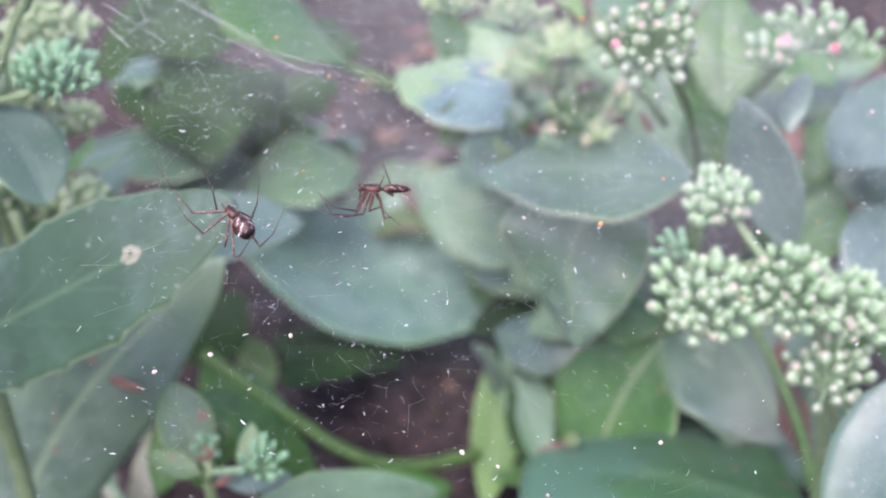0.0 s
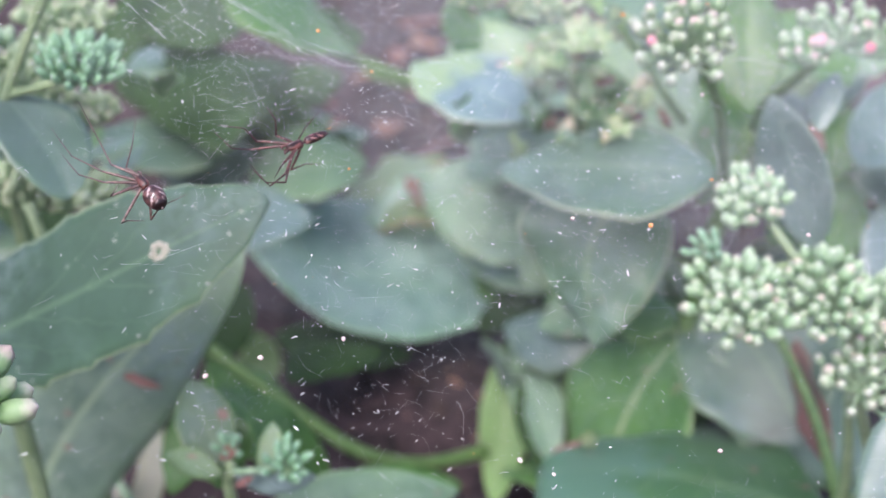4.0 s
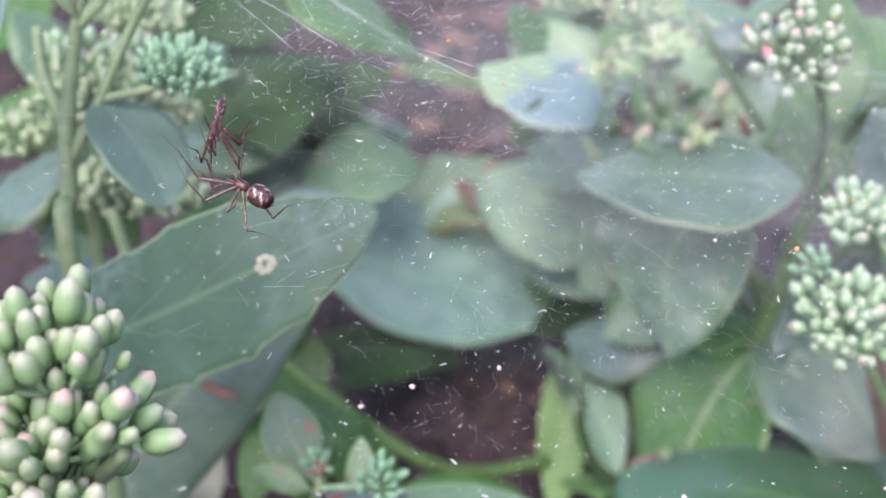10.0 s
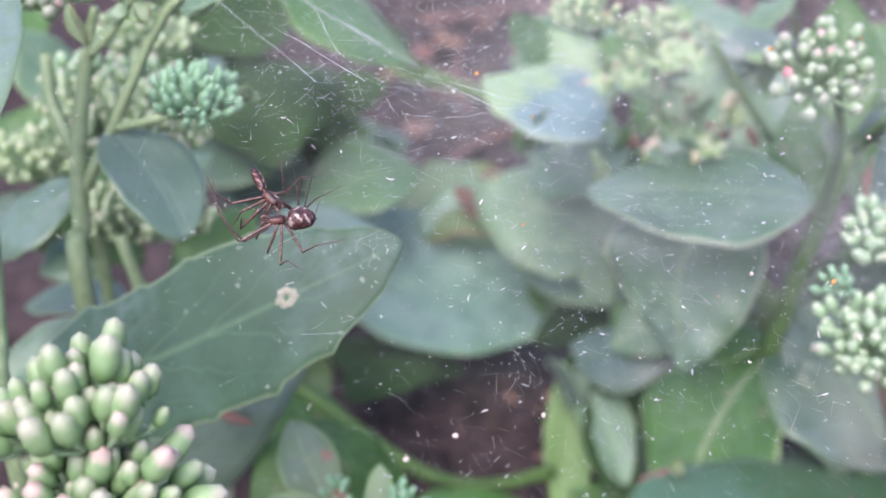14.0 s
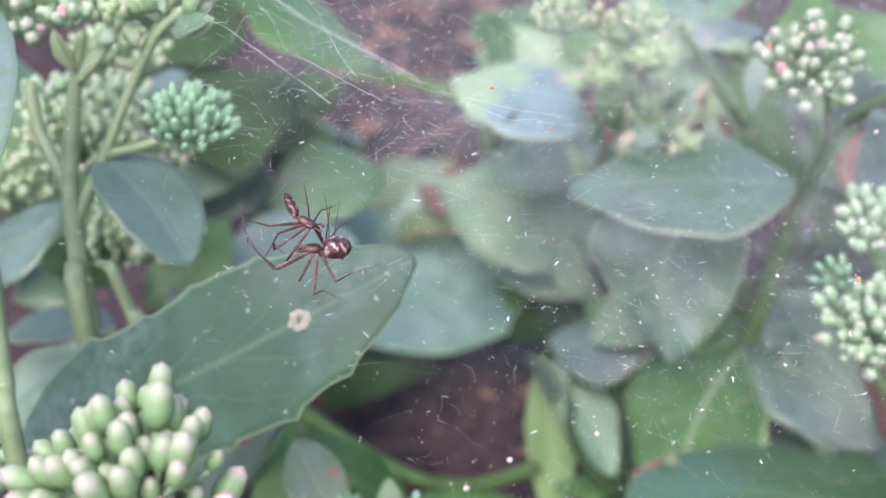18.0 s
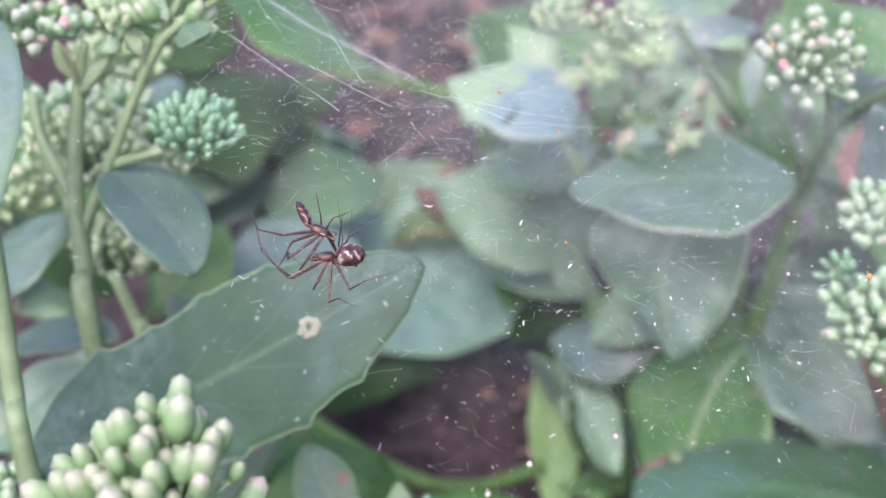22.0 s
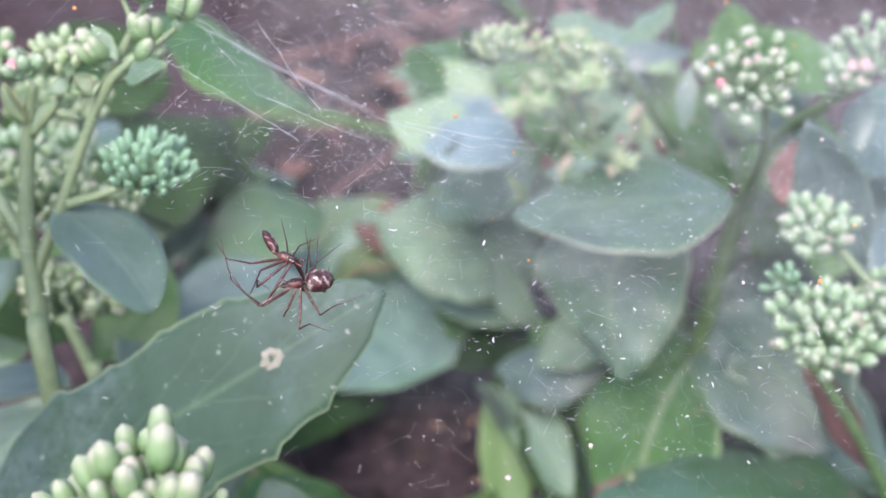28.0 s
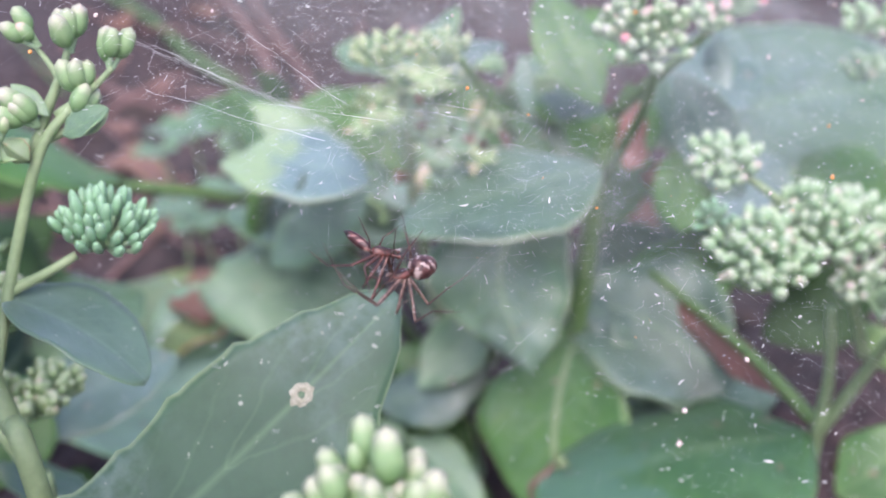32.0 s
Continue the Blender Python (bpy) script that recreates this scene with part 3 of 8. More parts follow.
# ---- the forked plant with the large toothed leaf ----
fork = thing("stonecrop_plant", "tall stonecrop with forked green stem, toothed blue-green leaves and buds", "plant", (-0.1015, 0.2222, 0.0000))
stem(fork, ((-0.0984, 0.2457, 0.2193), (-0.1007, 0.2453, 0.2106), (-0.1036, 0.2402, 0.1924), (-0.1030, 0.2324, 0.1781), (-0.1023, 0.2255, 0.1615), (-0.0983, 0.2375, -0.0060)), (0.0008, 0.0013, 0.0017, 0.0019, 0.0021, 0.00241))
stem(fork, ((-0.0792, 0.2430, 0.2243), (-0.0863, 0.2438, 0.2167), (-0.0964, 0.2411, 0.1970), (-0.1034, 0.2359, 0.1836)), (0.0008, 0.001, 0.0011, 0.0013))
stem(fork, ((-0.1110, 0.2525, 0.2067), (-0.1096, 0.2474, 0.1989), (-0.1044, 0.2404, 0.1905)), (0.0012, 0.0013, 0.0014))
stem(fork, ((-0.0848, 0.2392, 0.2000), (-0.0904, 0.2398, 0.1981), (-0.0970, 0.2416, 0.1959)), (0.0008, 0.0009, 0.0011))
leaf(fork, (-0.1163, 0.2140, 0.1461), (-0.0395, 0.2102, 0.1890), (-0.0707, 0.2188, 0.1873), (-0.0583, 0.1961, 0.1667), TEAL, peak=0.62, teeth=7, tooth=0.11, ripple=0.015, blunt=0.75, neck=1.45, irregular=0.04, cup=0.06, outline=((0, 0.02, 0.02), (0.06, 0.07, 0.06), (0.15, 0.125, 0.12), (0.25, 0.145, 0.165), (0.42, 0.135, 0.190), (0.6, 0.148, 0.195), (0.7, 0.132, 0.185), (0.8, 0.112, 0.155), (0.87, 0.088, 0.118), (0.93, 0.066, 0.078), (0.97, 0.042, 0.040), (1, 0.006, 0.006)), label='large blue-green leaf with a toothed pale margin and a small pale scar', seed=1)
leaf(fork, (-0.0974, 0.2413, 0.1953), (-0.0813, 0.2235, 0.1813), (-0.0832, 0.2416, 0.1909), (-0.0948, 0.2258, 0.1900), BLUE, peak=0.5, blunt=0.6, neck=0.55, irregular=0.04, ripple=0.025, label='small smooth blue-green leaf', seed=2)
flower_head(fork, (-0.0792, 0.2371, 0.2054), 0.0070, 70, GREEN_BUDS, (0.2, -0.15, 0.95), tall=0.72, spread=1.2, label='compact head of green buds', seed=3)
flower_head(fork, (-0.1064, 0.2717, 0.1871), 0.0121, 123, HAZY_BUDS, (0, 0, 1), seed=4)
flower_head(fork, (-0.1052, 0.2688, 0.1639), 0.0060, 33, HAZY_BUDS, (0, 0, 1), seed=5)
flower_head(fork, (-0.0942, 0.2696, 0.1578), 0.0054, 28, HAZY_BUDS, (0, 0, 1), seed=6)
flower_head(fork, (-0.1115, 0.2600, 0.2185), 0.0080, 26, OPENING_BUDS, (0, -0.3, 1), label="cluster of cream buds beginning to open", seed=7)
flower_head(fork, (-0.0961, 0.2658, 0.2176), 0.0056, 31, HAZY_BUDS, (0, 0, 1), seed=8)
flower_head(fork, (-0.1006, 0.2465, 0.2220), 0.0031, 6, OPENING_BUDS, (0, 0, 1), pink=1, seed=9)
flower_head(fork, (-0.0916, 0.2456, 0.2223), 0.0027, 4, FADED_BUDS, (0, 0, 1), seed=10)
leaf(fork, (-0.0907, 0.2446, 0.2208), (-0.0880, 0.2412, 0.2178), (-0.0916, 0.2433, 0.2185), (-0.0877, 0.2416, 0.2204), BLUSHED, fold=0.5, seed=11)
leaf(fork, (-0.0924, 0.2449, 0.2210), (-0.0959, 0.2425, 0.2183), (-0.0949, 0.2447, 0.2203), (-0.0931, 0.2414, 0.2191), PALE, fold=0.5, seed=12)
leaf(fork, (-0.1002, 0.2440, 0.2123), (-0.1039, 0.2476, 0.2193), (-0.1037, 0.2460, 0.2150), (-0.1008, 0.2448, 0.2173), BLUSHED, fold=0.4, seed=13)
stem(fork, ((-0.0917, 0.2448, 0.2210), (-0.0946, 0.2443, 0.2158), (-0.1002, 0.2447, 0.2097)), (0.0006, 0.0007, 0.0009))
leaf(fork, (-0.0996, 0.2445, 0.2114), (-0.0953, 0.2456, 0.2158), (-0.0981, 0.2461, 0.2143), (-0.0960, 0.2440, 0.2132), PALE, seed=14)
flower_head(fork, (-0.0811, 0.2506, 0.2338), 0.0024, 3, CREAM_BUDS, (-0.5, 0, 1), spread=0.55, tall=1.1, seed=15)
flower_head(fork, (-0.0763, 0.2475, 0.2329), 0.0024, 5, CREAM_BUDS, (0, 0, 1), spread=0.55, tall=1.1, seed=16)
flower_head(fork, (-0.0712, 0.2429, 0.2297), 0.0024, 4, CREAM_BUDS, (0.35, 0, 1), spread=0.55, tall=1.1, seed=17)
flower_head(fork, (-0.0770, 0.2437, 0.2258), 0.0024, 4, CREAM_BUDS, (0.1, 0, 1), spread=0.55, tall=1.1, seed=18)
flower_head(fork, (-0.0854, 0.2462, 0.2223), 0.0024, 4, CREAM_BUDS, (-0.6, 0, 0.8), spread=0.55, tall=1.1, seed=19)
flower_head(fork, (-0.0792, 0.2430, 0.2226), 0.0024, 3, CREAM_BUDS, (0.5, 0, 0.6), spread=0.55, tall=1.1, seed=20)
stem(fork, ((-0.0765, 0.2474, 0.2325), (-0.0798, 0.2472, 0.2270), (-0.0828, 0.2473, 0.2223), (-0.0871, 0.2466, 0.2151)), (0.0006, 0.0008, 0.001, 0.0012))
stem(fork, ((-0.0716, 0.2416, 0.2293), (-0.0755, 0.2431, 0.2260), (-0.0814, 0.2454, 0.2225)), (0.0005, 0.0006, 0.0008))
stem(fork, ((-0.0811, 0.2515, 0.2331), (-0.0799, 0.2493, 0.2304), (-0.0792, 0.2473, 0.2278)), (0.0004, 0.0005, 0.0006))
stem(fork, ((-0.0779, 0.2417, 0.2216), (-0.0814, 0.2439, 0.2199), (-0.0853, 0.2461, 0.2180)), (0.0006, 0.0007, 0.0008))
leaf(fork, (-0.0816, 0.2426, 0.2198), (-0.0743, 0.2385, 0.2238), (-0.0778, 0.2425, 0.2230), (-0.0777, 0.2371, 0.2205), SOFT, fold=0.4, label='small folded leaf with a reddish edge', seed=21)
leaf(fork, (-0.0994, 0.2445, 0.2114), (-0.1047, 0.2491, 0.2177), (-0.1032, 0.2465, 0.2139), (-0.1010, 0.2470, 0.2152), PALE, seed=22)
leaf(fork, (-0.0796, 0.2413, 0.2196), (-0.0737, 0.2415, 0.2230), (-0.0774, 0.2427, 0.2222), (-0.0763, 0.2399, 0.2200), PALE, seed=23)
leaf(fork, (-0.0865, 0.2446, 0.2197), (-0.0933, 0.2446, 0.2184), (-0.0896, 0.2425, 0.2176), (-0.0907, 0.2466, 0.2202), PALE, seed=24)
leaf(fork, (-0.0826, 0.2448, 0.2227), (-0.0867, 0.2489, 0.2284), (-0.0863, 0.2469, 0.2254), (-0.0831, 0.2471, 0.2262), PALE, seed=25)
stem(fork, ((-0.1030, 0.2603, 0.1602), (-0.0985, 0.2567, 0.1457), (-0.0981, 0.2573, 0.1373), (-0.0981, 0.2773, -0.0060)), (0.0014, 0.0016, 0.0018, 0.00207))
leaf(fork, (-0.1070, 0.2774, 0.1299), (-0.1394, 0.2970, 0.1169), (-0.1244, 0.2990, 0.1231), (-0.1209, 0.2768, 0.1262), GLAUCOUS, seed=26)
leaf(fork, (-0.1127, 0.2768, 0.1657), (-0.1382, 0.2697, 0.1494), (-0.1269, 0.2772, 0.1635), (-0.1190, 0.2616, 0.1592), GLAUCOUS, seed=27)
leaf(fork, (-0.1089, 0.2677, 0.1330), (-0.1340, 0.2508, 0.1199), (-0.1262, 0.2681, 0.1302), (-0.1146, 0.2511, 0.1243), RIMMED, seed=28)
leaf(fork, (-0.1155, 0.2436, 0.0618), (-0.0530, 0.2588, 0.1484), (-0.1127, 0.2508, 0.1144), (-0.0695, 0.2536, 0.1093), BROAD, peak=0.45, ripple=0.02, cup=-0.05, blunt=0.8, neck=0.95, label="broad grey-green leaf with a pale midrib", seed=29)
leaf(fork, (-0.0866, 0.2545, 0.1165), (-0.0742, 0.2498, 0.1145), (-0.0806, 0.2524, 0.1170), (-0.0812, 0.2512, 0.1148), DRY, ripple=0.1, irregular=0.25, thick=0.0004, name="withered_edge", label="brown withered streak on the grey leaf", seed=438)

# ---- the plant in front with a large bud head ----
front = thing("stonecrop_plant", "stonecrop stem with a domed head of cream-tipped buds", "plant", (-0.0841, 0.1538, 0.0000))
flower_head(front, (-0.0782, 0.1412, 0.2036), 0.0068, 40, CREAM_BUDS, (0.0, 0.2, 1), tall=1.6, label='domed head of pale green buds with cream tips', seed=30)
flower_head(front, (-0.0708, 0.1368, 0.1990), 0.0044, 11, CREAM_BUDS, (0.6, 0.1, 0.8), seed=31)
flower_head(front, (-0.0890, 0.1438, 0.2010), 0.0048, 13, CREAM_BUDS, (-0.6, 0.1, 0.8), seed=445)
flower_head(front, (-0.0798, 0.1372, 0.1890), 0.0072, 30, CREAM_BUDS, (0, 0.1, 1), seed=446)
flower_head(front, (-0.0795, 0.1380, 0.1965), 0.0072, 34, CREAM_BUDS, (0, 0.1, 1), seed=32)
stem(front, ((-0.0694, 0.1355, 0.1951), (-0.0767, 0.1405, 0.1836), (-0.0826, 0.1456, 0.1724)), (0.001, 0.0013, 0.0016))
stem(front, ((-0.0788, 0.1397, 0.1980), (-0.0826, 0.1458, 0.1787), (-0.0826, 0.1558, -0.0060)), (0.0016, 0.0019, 0.002185))
side = thing("stonecrop_shoot", "thick pale green stonecrop shoot beside the toothed leaf", "plant", (-0.1109, 0.1976, 0.0000))
stem(side, ((-0.1162, 0.2307, 0.2278), (-0.1152, 0.2243, 0.2140), (-0.1141, 0.2177, 0.1999), (-0.1133, 0.2100, 0.1839), (-0.1130, 0.2051, 0.1704), (-0.1115, 0.1986, 0.1508), (-0.1115, 0.2106, -0.0060)), (0.0013, 0.0015, 0.0017, 0.0018, 0.0019, 0.002, 0.0023))
leaf(side, (-0.1116, 0.2358, 0.2294), (-0.1100, 0.1874, 0.2082), (-0.1189, 0.2137, 0.2205), (-0.1035, 0.2130, 0.2227), BROAD, peak=0.45, cup=0.05, seed=33)
flower_head(side, (-0.1190, 0.2067, 0.1472), 0.0042, 14, PALE_BUDS, (0, 0, 1), seed=34)

# ---- the plant with opening pink-white flowers ----
rosy = thing("stonecrop_plant", "stonecrop with white buds opening pink and broad grey-green leaves", "plant", (0.0712, 0.3160, 0.0000))
stem(rosy, ((0.0781, 0.3048, 0.1623), (0.0726, 0.3086, 0.1293), (0.0707, 0.3125, 0.1030), (0.0695, 0.3151, 0.0879), (0.0660, 0.3330, -0.0060)), (0.0024, 0.0027, 0.0030, 0.0031, 0.0034), STEM_SHADED, label="thick green stem wrapped in fine silk", sides=12)
stem(rosy, ((0.0481, 0.2489, 0.2032), (0.0575, 0.2640, 0.1830), (0.0650, 0.2840, 0.1620), (0.0754, 0.3103, 0.1364)), (0.0010, 0.0012, 0.0014, 0.0015), STEM_SHADED)
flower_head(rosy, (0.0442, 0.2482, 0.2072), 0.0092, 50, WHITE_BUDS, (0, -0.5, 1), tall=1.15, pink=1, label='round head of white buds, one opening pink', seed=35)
stem(rosy, ((0.0785, 0.2609, 0.1999), (0.0755, 0.2700, 0.1900), (0.0738, 0.2820, 0.1790), (0.0780, 0.3049, 0.1616)), (0.0012, 0.0014, 0.0017, 0.0020), STEM_SHADED)
flower_head(rosy, (0.0729, 0.2593, 0.2011), 0.0053, 10, WHITE_BUDS, (0, 0, 1), pink=2, seed=36)
flower_head(rosy, (0.0841, 0.2682, 0.2045), 0.0096, 20, WHITE_BUDS, (0, 0, 1), pink=1, seed=37)
flower_head(rosy, (0.0944, 0.2739, 0.1984), 0.0073, 10, PALE_BUDS, (0, 0, 1), seed=38)
leaf(rosy, (0.0678, 0.2968, 0.1511), (0.0099, 0.3110, 0.1455), (0.0485, 0.3322, 0.1490), (0.0327, 0.2826, 0.1463), RIMMED, peak=0.45, neck=0.85, irregular=0.03, seed=61, ripple=0.02, blunt=0.75)
leaf(rosy, (0.0502, 0.3048, 0.1378), (0.0386, 0.2929, 0.0976), (0.0160, 0.3114, 0.1227), (0.0560, 0.2955, 0.1211), RIMMED, peak=0.34, ripple=0.07, blunt=0.85, neck=0.6, irregular=0.03, seed=12)
leaf(rosy, (0.0690, 0.3132, 0.0885), (0.0435, 0.2903, 0.0374), (0.0352, 0.3199, 0.0547), (0.0747, 0.2916, 0.0835), LIME, peak=0.45, ripple=0.03, seed=41)
leaf(rosy, (0.0699, 0.2691, 0.1862), (0.0846, 0.2599, 0.1501), (0.0703, 0.2681, 0.1644), (0.0834, 0.2625, 0.1747), BLUE, seed=42)
leaf(rosy, (0.0858, 0.2718, 0.1908), (0.0797, 0.2603, 0.1808), (0.0789, 0.2691, 0.1862), (0.0846, 0.2632, 0.1859), BLUE, seed=43)
leaf(rosy, (0.0788, 0.3124, 0.1611), (0.0811, 0.3409, 0.1904), (0.0681, 0.3265, 0.1755), (0.0897, 0.3297, 0.1810), GREEN, seed=44)

# ---- the plant with spreading bud heads ----
spray = thing("stonecrop_plant", "stonecrop with a spreading spray of pale green bud heads", "plant", (0.0949, 0.2380, 0.0000))
stem(spray, ((0.0868, 0.2299, 0.1302), (0.0916, 0.2331, 0.1074), (0.0947, 0.2387, 0.0829), (0.0947, 0.2507, -0.0060)), (0.0011, 0.0014, 0.0018, 0.00207))
stem(spray, ((0.1013, 0.2167, 0.1318), (0.0993, 0.2225, 0.1180), (0.0972, 0.2314, 0.0989), (0.0953, 0.2388, 0.0835)), (0.0014, 0.0016, 0.0018, 0.002))
stem(spray, ((0.0847, 0.2973, 0.1124), (0.0941, 0.2663, 0.0966), (0.0967, 0.2397, 0.0843)), (0.0012, 0.0016, 0.002), STEM_SHADED)
stem(spray, ((0.0638, 0.2373, 0.1710), (0.0695, 0.2312, 0.1645), (0.0781, 0.2272, 0.1576), (0.0823, 0.2240, 0.1480), (0.0858, 0.2218, 0.1343), (0.0924, 0.2234, 0.1169)), (0.0009, 0.0011, 0.0012, 0.0013, 0.0014, 0.0015))
stem(spray, ((0.0563, 0.2245, 0.1608), (0.0655, 0.2295, 0.1634), (0.0731, 0.2297, 0.1619)), (0.0009, 0.001, 0.0011))
stem(spray, ((0.0888, 0.2240, 0.1539), (0.0836, 0.2240, 0.1480)), (0.0009, 0.0011))
flower_head(spray, (0.0598, 0.2403, 0.1743), 0.0067, 40, PALE_BUDS, (-0.2, -0.3, 1), seed=45)
flower_head(spray, (0.0504, 0.2322, 0.1661), 0.0032, 10, GREEN_BUDS, (-0.5, -0.2, 0.8), seed=46)
flower_head(spray, (0.0553, 0.2222, 0.1608), 0.0096, 74, PALE_BUDS, (-0.2, -0.4, 1), seed=47)
flower_head(spray, (0.0737, 0.2226, 0.1616), 0.0094, 66, PALE_BUDS, (0, -0.4, 1), seed=48)
flower_head(spray, (0.0884, 0.2243, 0.1566), 0.0083, 56, PALE_BUDS, (0.1, -0.4, 1), seed=49)
flower_head(spray, (0.0829, 0.2136, 0.1460), 0.0089, 32, WHITE_BUDS, (0, -0.4, 1), seed=50)
flower_head(spray, (0.1365, 0.2672, 0.1841), 0.0068, 18, PALE_BUDS, (0, 0, 1), seed=51)
flower_head(spray, (0.1458, 0.2769, 0.1657), 0.0051, 12, PALE_BUDS, (0, 0, 1), seed=52)
leaf(spray, (0.0936, 0.2383, 0.0833), (0.0223, 0.2689, 0.0728), (0.0838, 0.3037, 0.0724), (0.0317, 0.2098, 0.0895), HIGHLIT, peak=0.5, ripple=0.02, seed=53)
leaf(spray, (0.0747, 0.3070, 0.0917), (0.1197, 0.2781, 0.0616), (0.1112, 0.3061, 0.0902), (0.0806, 0.2799, 0.0748), GLAUCOUS, seed=54)
leaf(spray, (0.0980, 0.2051, 0.1553), (0.0785, 0.1857, 0.1216), (0.0785, 0.1960, 0.1394), (0.1003, 0.1925, 0.1335), BLUE, ripple=0.02, seed=55)
leaf(spray, (0.1132, 0.3408, 0.1361), (0.2217, 0.3064, 0.1329), (0.1809, 0.3539, 0.1545), (0.1446, 0.3013, 0.1193), GLAUCOUS, seed=56)
leaf(spray, (0.1476, 0.2638, 0.1235), (0.1454, 0.3119, 0.1163), (0.1604, 0.3010, 0.1332), (0.1272, 0.2723, 0.1195), GREEN, seed=57)
leaf(spray, (0.0986, 0.2750, 0.0764), (0.0750, 0.3247, 0.0959), (0.1063, 0.3129, 0.1043), (0.0690, 0.2916, 0.0778), GLAUCOUS, seed=58)

# ---- the low shoots over the soil ----
low = thing("stonecrop_plant", "low stonecrop shoot with broad smooth blue-green leaves", "plant", (0.0311, 0.4194, 0.0000))
stem(low, ((0.0269, 0.4190, 0.0558), (0.0320, 0.4175, 0.0331), (0.0334, 0.4148, 0.0185), (0.0334, 0.4248, -0.0060)), (0.0018, 0.002, 0.002, 0.0023), STEM_SHADED)
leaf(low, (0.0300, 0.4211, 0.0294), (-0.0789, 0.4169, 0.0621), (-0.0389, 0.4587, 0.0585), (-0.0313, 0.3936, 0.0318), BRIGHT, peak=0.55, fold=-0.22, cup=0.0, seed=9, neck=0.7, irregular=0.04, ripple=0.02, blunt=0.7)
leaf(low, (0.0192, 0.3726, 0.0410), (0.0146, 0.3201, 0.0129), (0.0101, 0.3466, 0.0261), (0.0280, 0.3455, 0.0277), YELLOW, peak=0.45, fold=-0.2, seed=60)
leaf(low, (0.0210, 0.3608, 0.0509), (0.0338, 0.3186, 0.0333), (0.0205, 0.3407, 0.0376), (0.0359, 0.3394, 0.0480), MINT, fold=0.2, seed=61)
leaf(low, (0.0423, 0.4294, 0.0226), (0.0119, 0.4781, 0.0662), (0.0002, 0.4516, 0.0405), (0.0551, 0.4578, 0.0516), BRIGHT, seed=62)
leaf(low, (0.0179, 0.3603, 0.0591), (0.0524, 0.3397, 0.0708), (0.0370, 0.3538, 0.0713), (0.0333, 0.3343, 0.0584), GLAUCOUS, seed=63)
stem(low, ((-0.0801, 0.3394, 0.0639), (-0.0525, 0.3303, 0.0460), (-0.0302, 0.3250, 0.0322), (-0.0095, 0.3266, 0.0261), (0.0122, 0.3363, 0.0237)), (0.0022, 0.0022, 0.0023, 0.0023, 0.0024), STEM_SHADED)
leaf(low, (-0.0721, 0.3874, 0.0080), (-0.0731, 0.3960, 0.0322), (-0.0803, 0.3952, 0.0208), (-0.0643, 0.3945, 0.0203), YELLOW, seed=64)
leaf(low, (-0.0579, 0.3575, 0.0366), (-0.0262, 0.3875, 0.0298), (-0.0515, 0.3900, 0.0328), (-0.0425, 0.3663, 0.0326), SHADED, seed=65)
tiny = thing("stonecrop_shoot", "small stonecrop shoot with a loose pale green bud head", "plant", (-0.0422, 0.1990, 0.0000))
stem(tiny, ((-0.0540, 0.2210, 0.1190), (-0.0529, 0.2178, 0.1156), (-0.0538, 0.2213, 0.0977), (-0.0413, 0.2082, -0.0060)), (0.0011, 0.0013, 0.0014, 0.0016))
stem(tiny, ((-0.0426, 0.2104, 0.1228), (-0.0529, 0.2178, 0.1156)), (0.0007, 0.0008), STALK)
flower_head(tiny, (-0.0393, 0.2093, 0.1250), 0.0036, 18, GREEN_BUDS, (0.35, -0.3, 0.8), spread=1.3, seed=66)
flower_head(tiny, (-0.0528, 0.2196, 0.1206), 0.0020, 7, GREEN_BUDS, (-0.1, -0.3, 1), seed=67)
leaf(tiny, (-0.0545, 0.2214, 0.1137), (-0.0642, 0.2355, 0.1280), (-0.0662, 0.2277, 0.1184), (-0.0521, 0.2283, 0.1197), SPOTTED, peak=0.5, seed=68)
leaf(tiny, (-0.0455, 0.2175, 0.1113), (-0.0442, 0.2266, 0.1229), (-0.0478, 0.2219, 0.1167), (-0.0409, 0.2222, 0.1173), PALE, seed=69)
leaf(tiny, (-0.0580, 0.2296, 0.0999), (-0.0617, 0.2465, 0.1169), (-0.0667, 0.2349, 0.1130), (-0.0497, 0.2343, 0.1122), GREEN, seed=70)
leaf(tiny, (-0.0743, 0.2449, 0.0844), (-0.0638, 0.2669, 0.1023), (-0.0760, 0.2527, 0.0977), (-0.0611, 0.2527, 0.0979), GREEN, seed=71)
leaf(tiny, (-0.0549, 0.2182, 0.1142), (-0.0684, 0.2221, 0.1168), (-0.0623, 0.2222, 0.1190), (-0.0619, 0.2187, 0.1131), SPOTTED, seed=72)
leaf(tiny, (-0.0523, 0.2179, 0.1138), (-0.0333, 0.2111, 0.1202), (-0.0426, 0.2165, 0.1194), (-0.0431, 0.2129, 0.1133), BLUE, seed=434)
leaf(tiny, (-0.0547, 0.2268, 0.0872), (-0.0004, 0.2438, 0.0874), (-0.0299, 0.2388, 0.0983), (-0.0283, 0.2305, 0.0841), SOFT, peak=0.45, seed=73)
leaf(tiny, (-0.0573, 0.2163, 0.1089), (-0.0591, 0.2042, 0.1081), (-0.0617, 0.2112, 0.1100), (-0.0548, 0.2096, 0.1074), GREEN, seed=435)
leaf(tiny, (-0.0551, 0.2177, 0.1193), (-0.0510, 0.2197, 0.1228), (-0.0540, 0.2183, 0.1223), (-0.0515, 0.2174, 0.1208), DRY, ripple=0.1, irregular=0.2, name="withered_edge", label="curled brown withered leaf edge", seed=436)
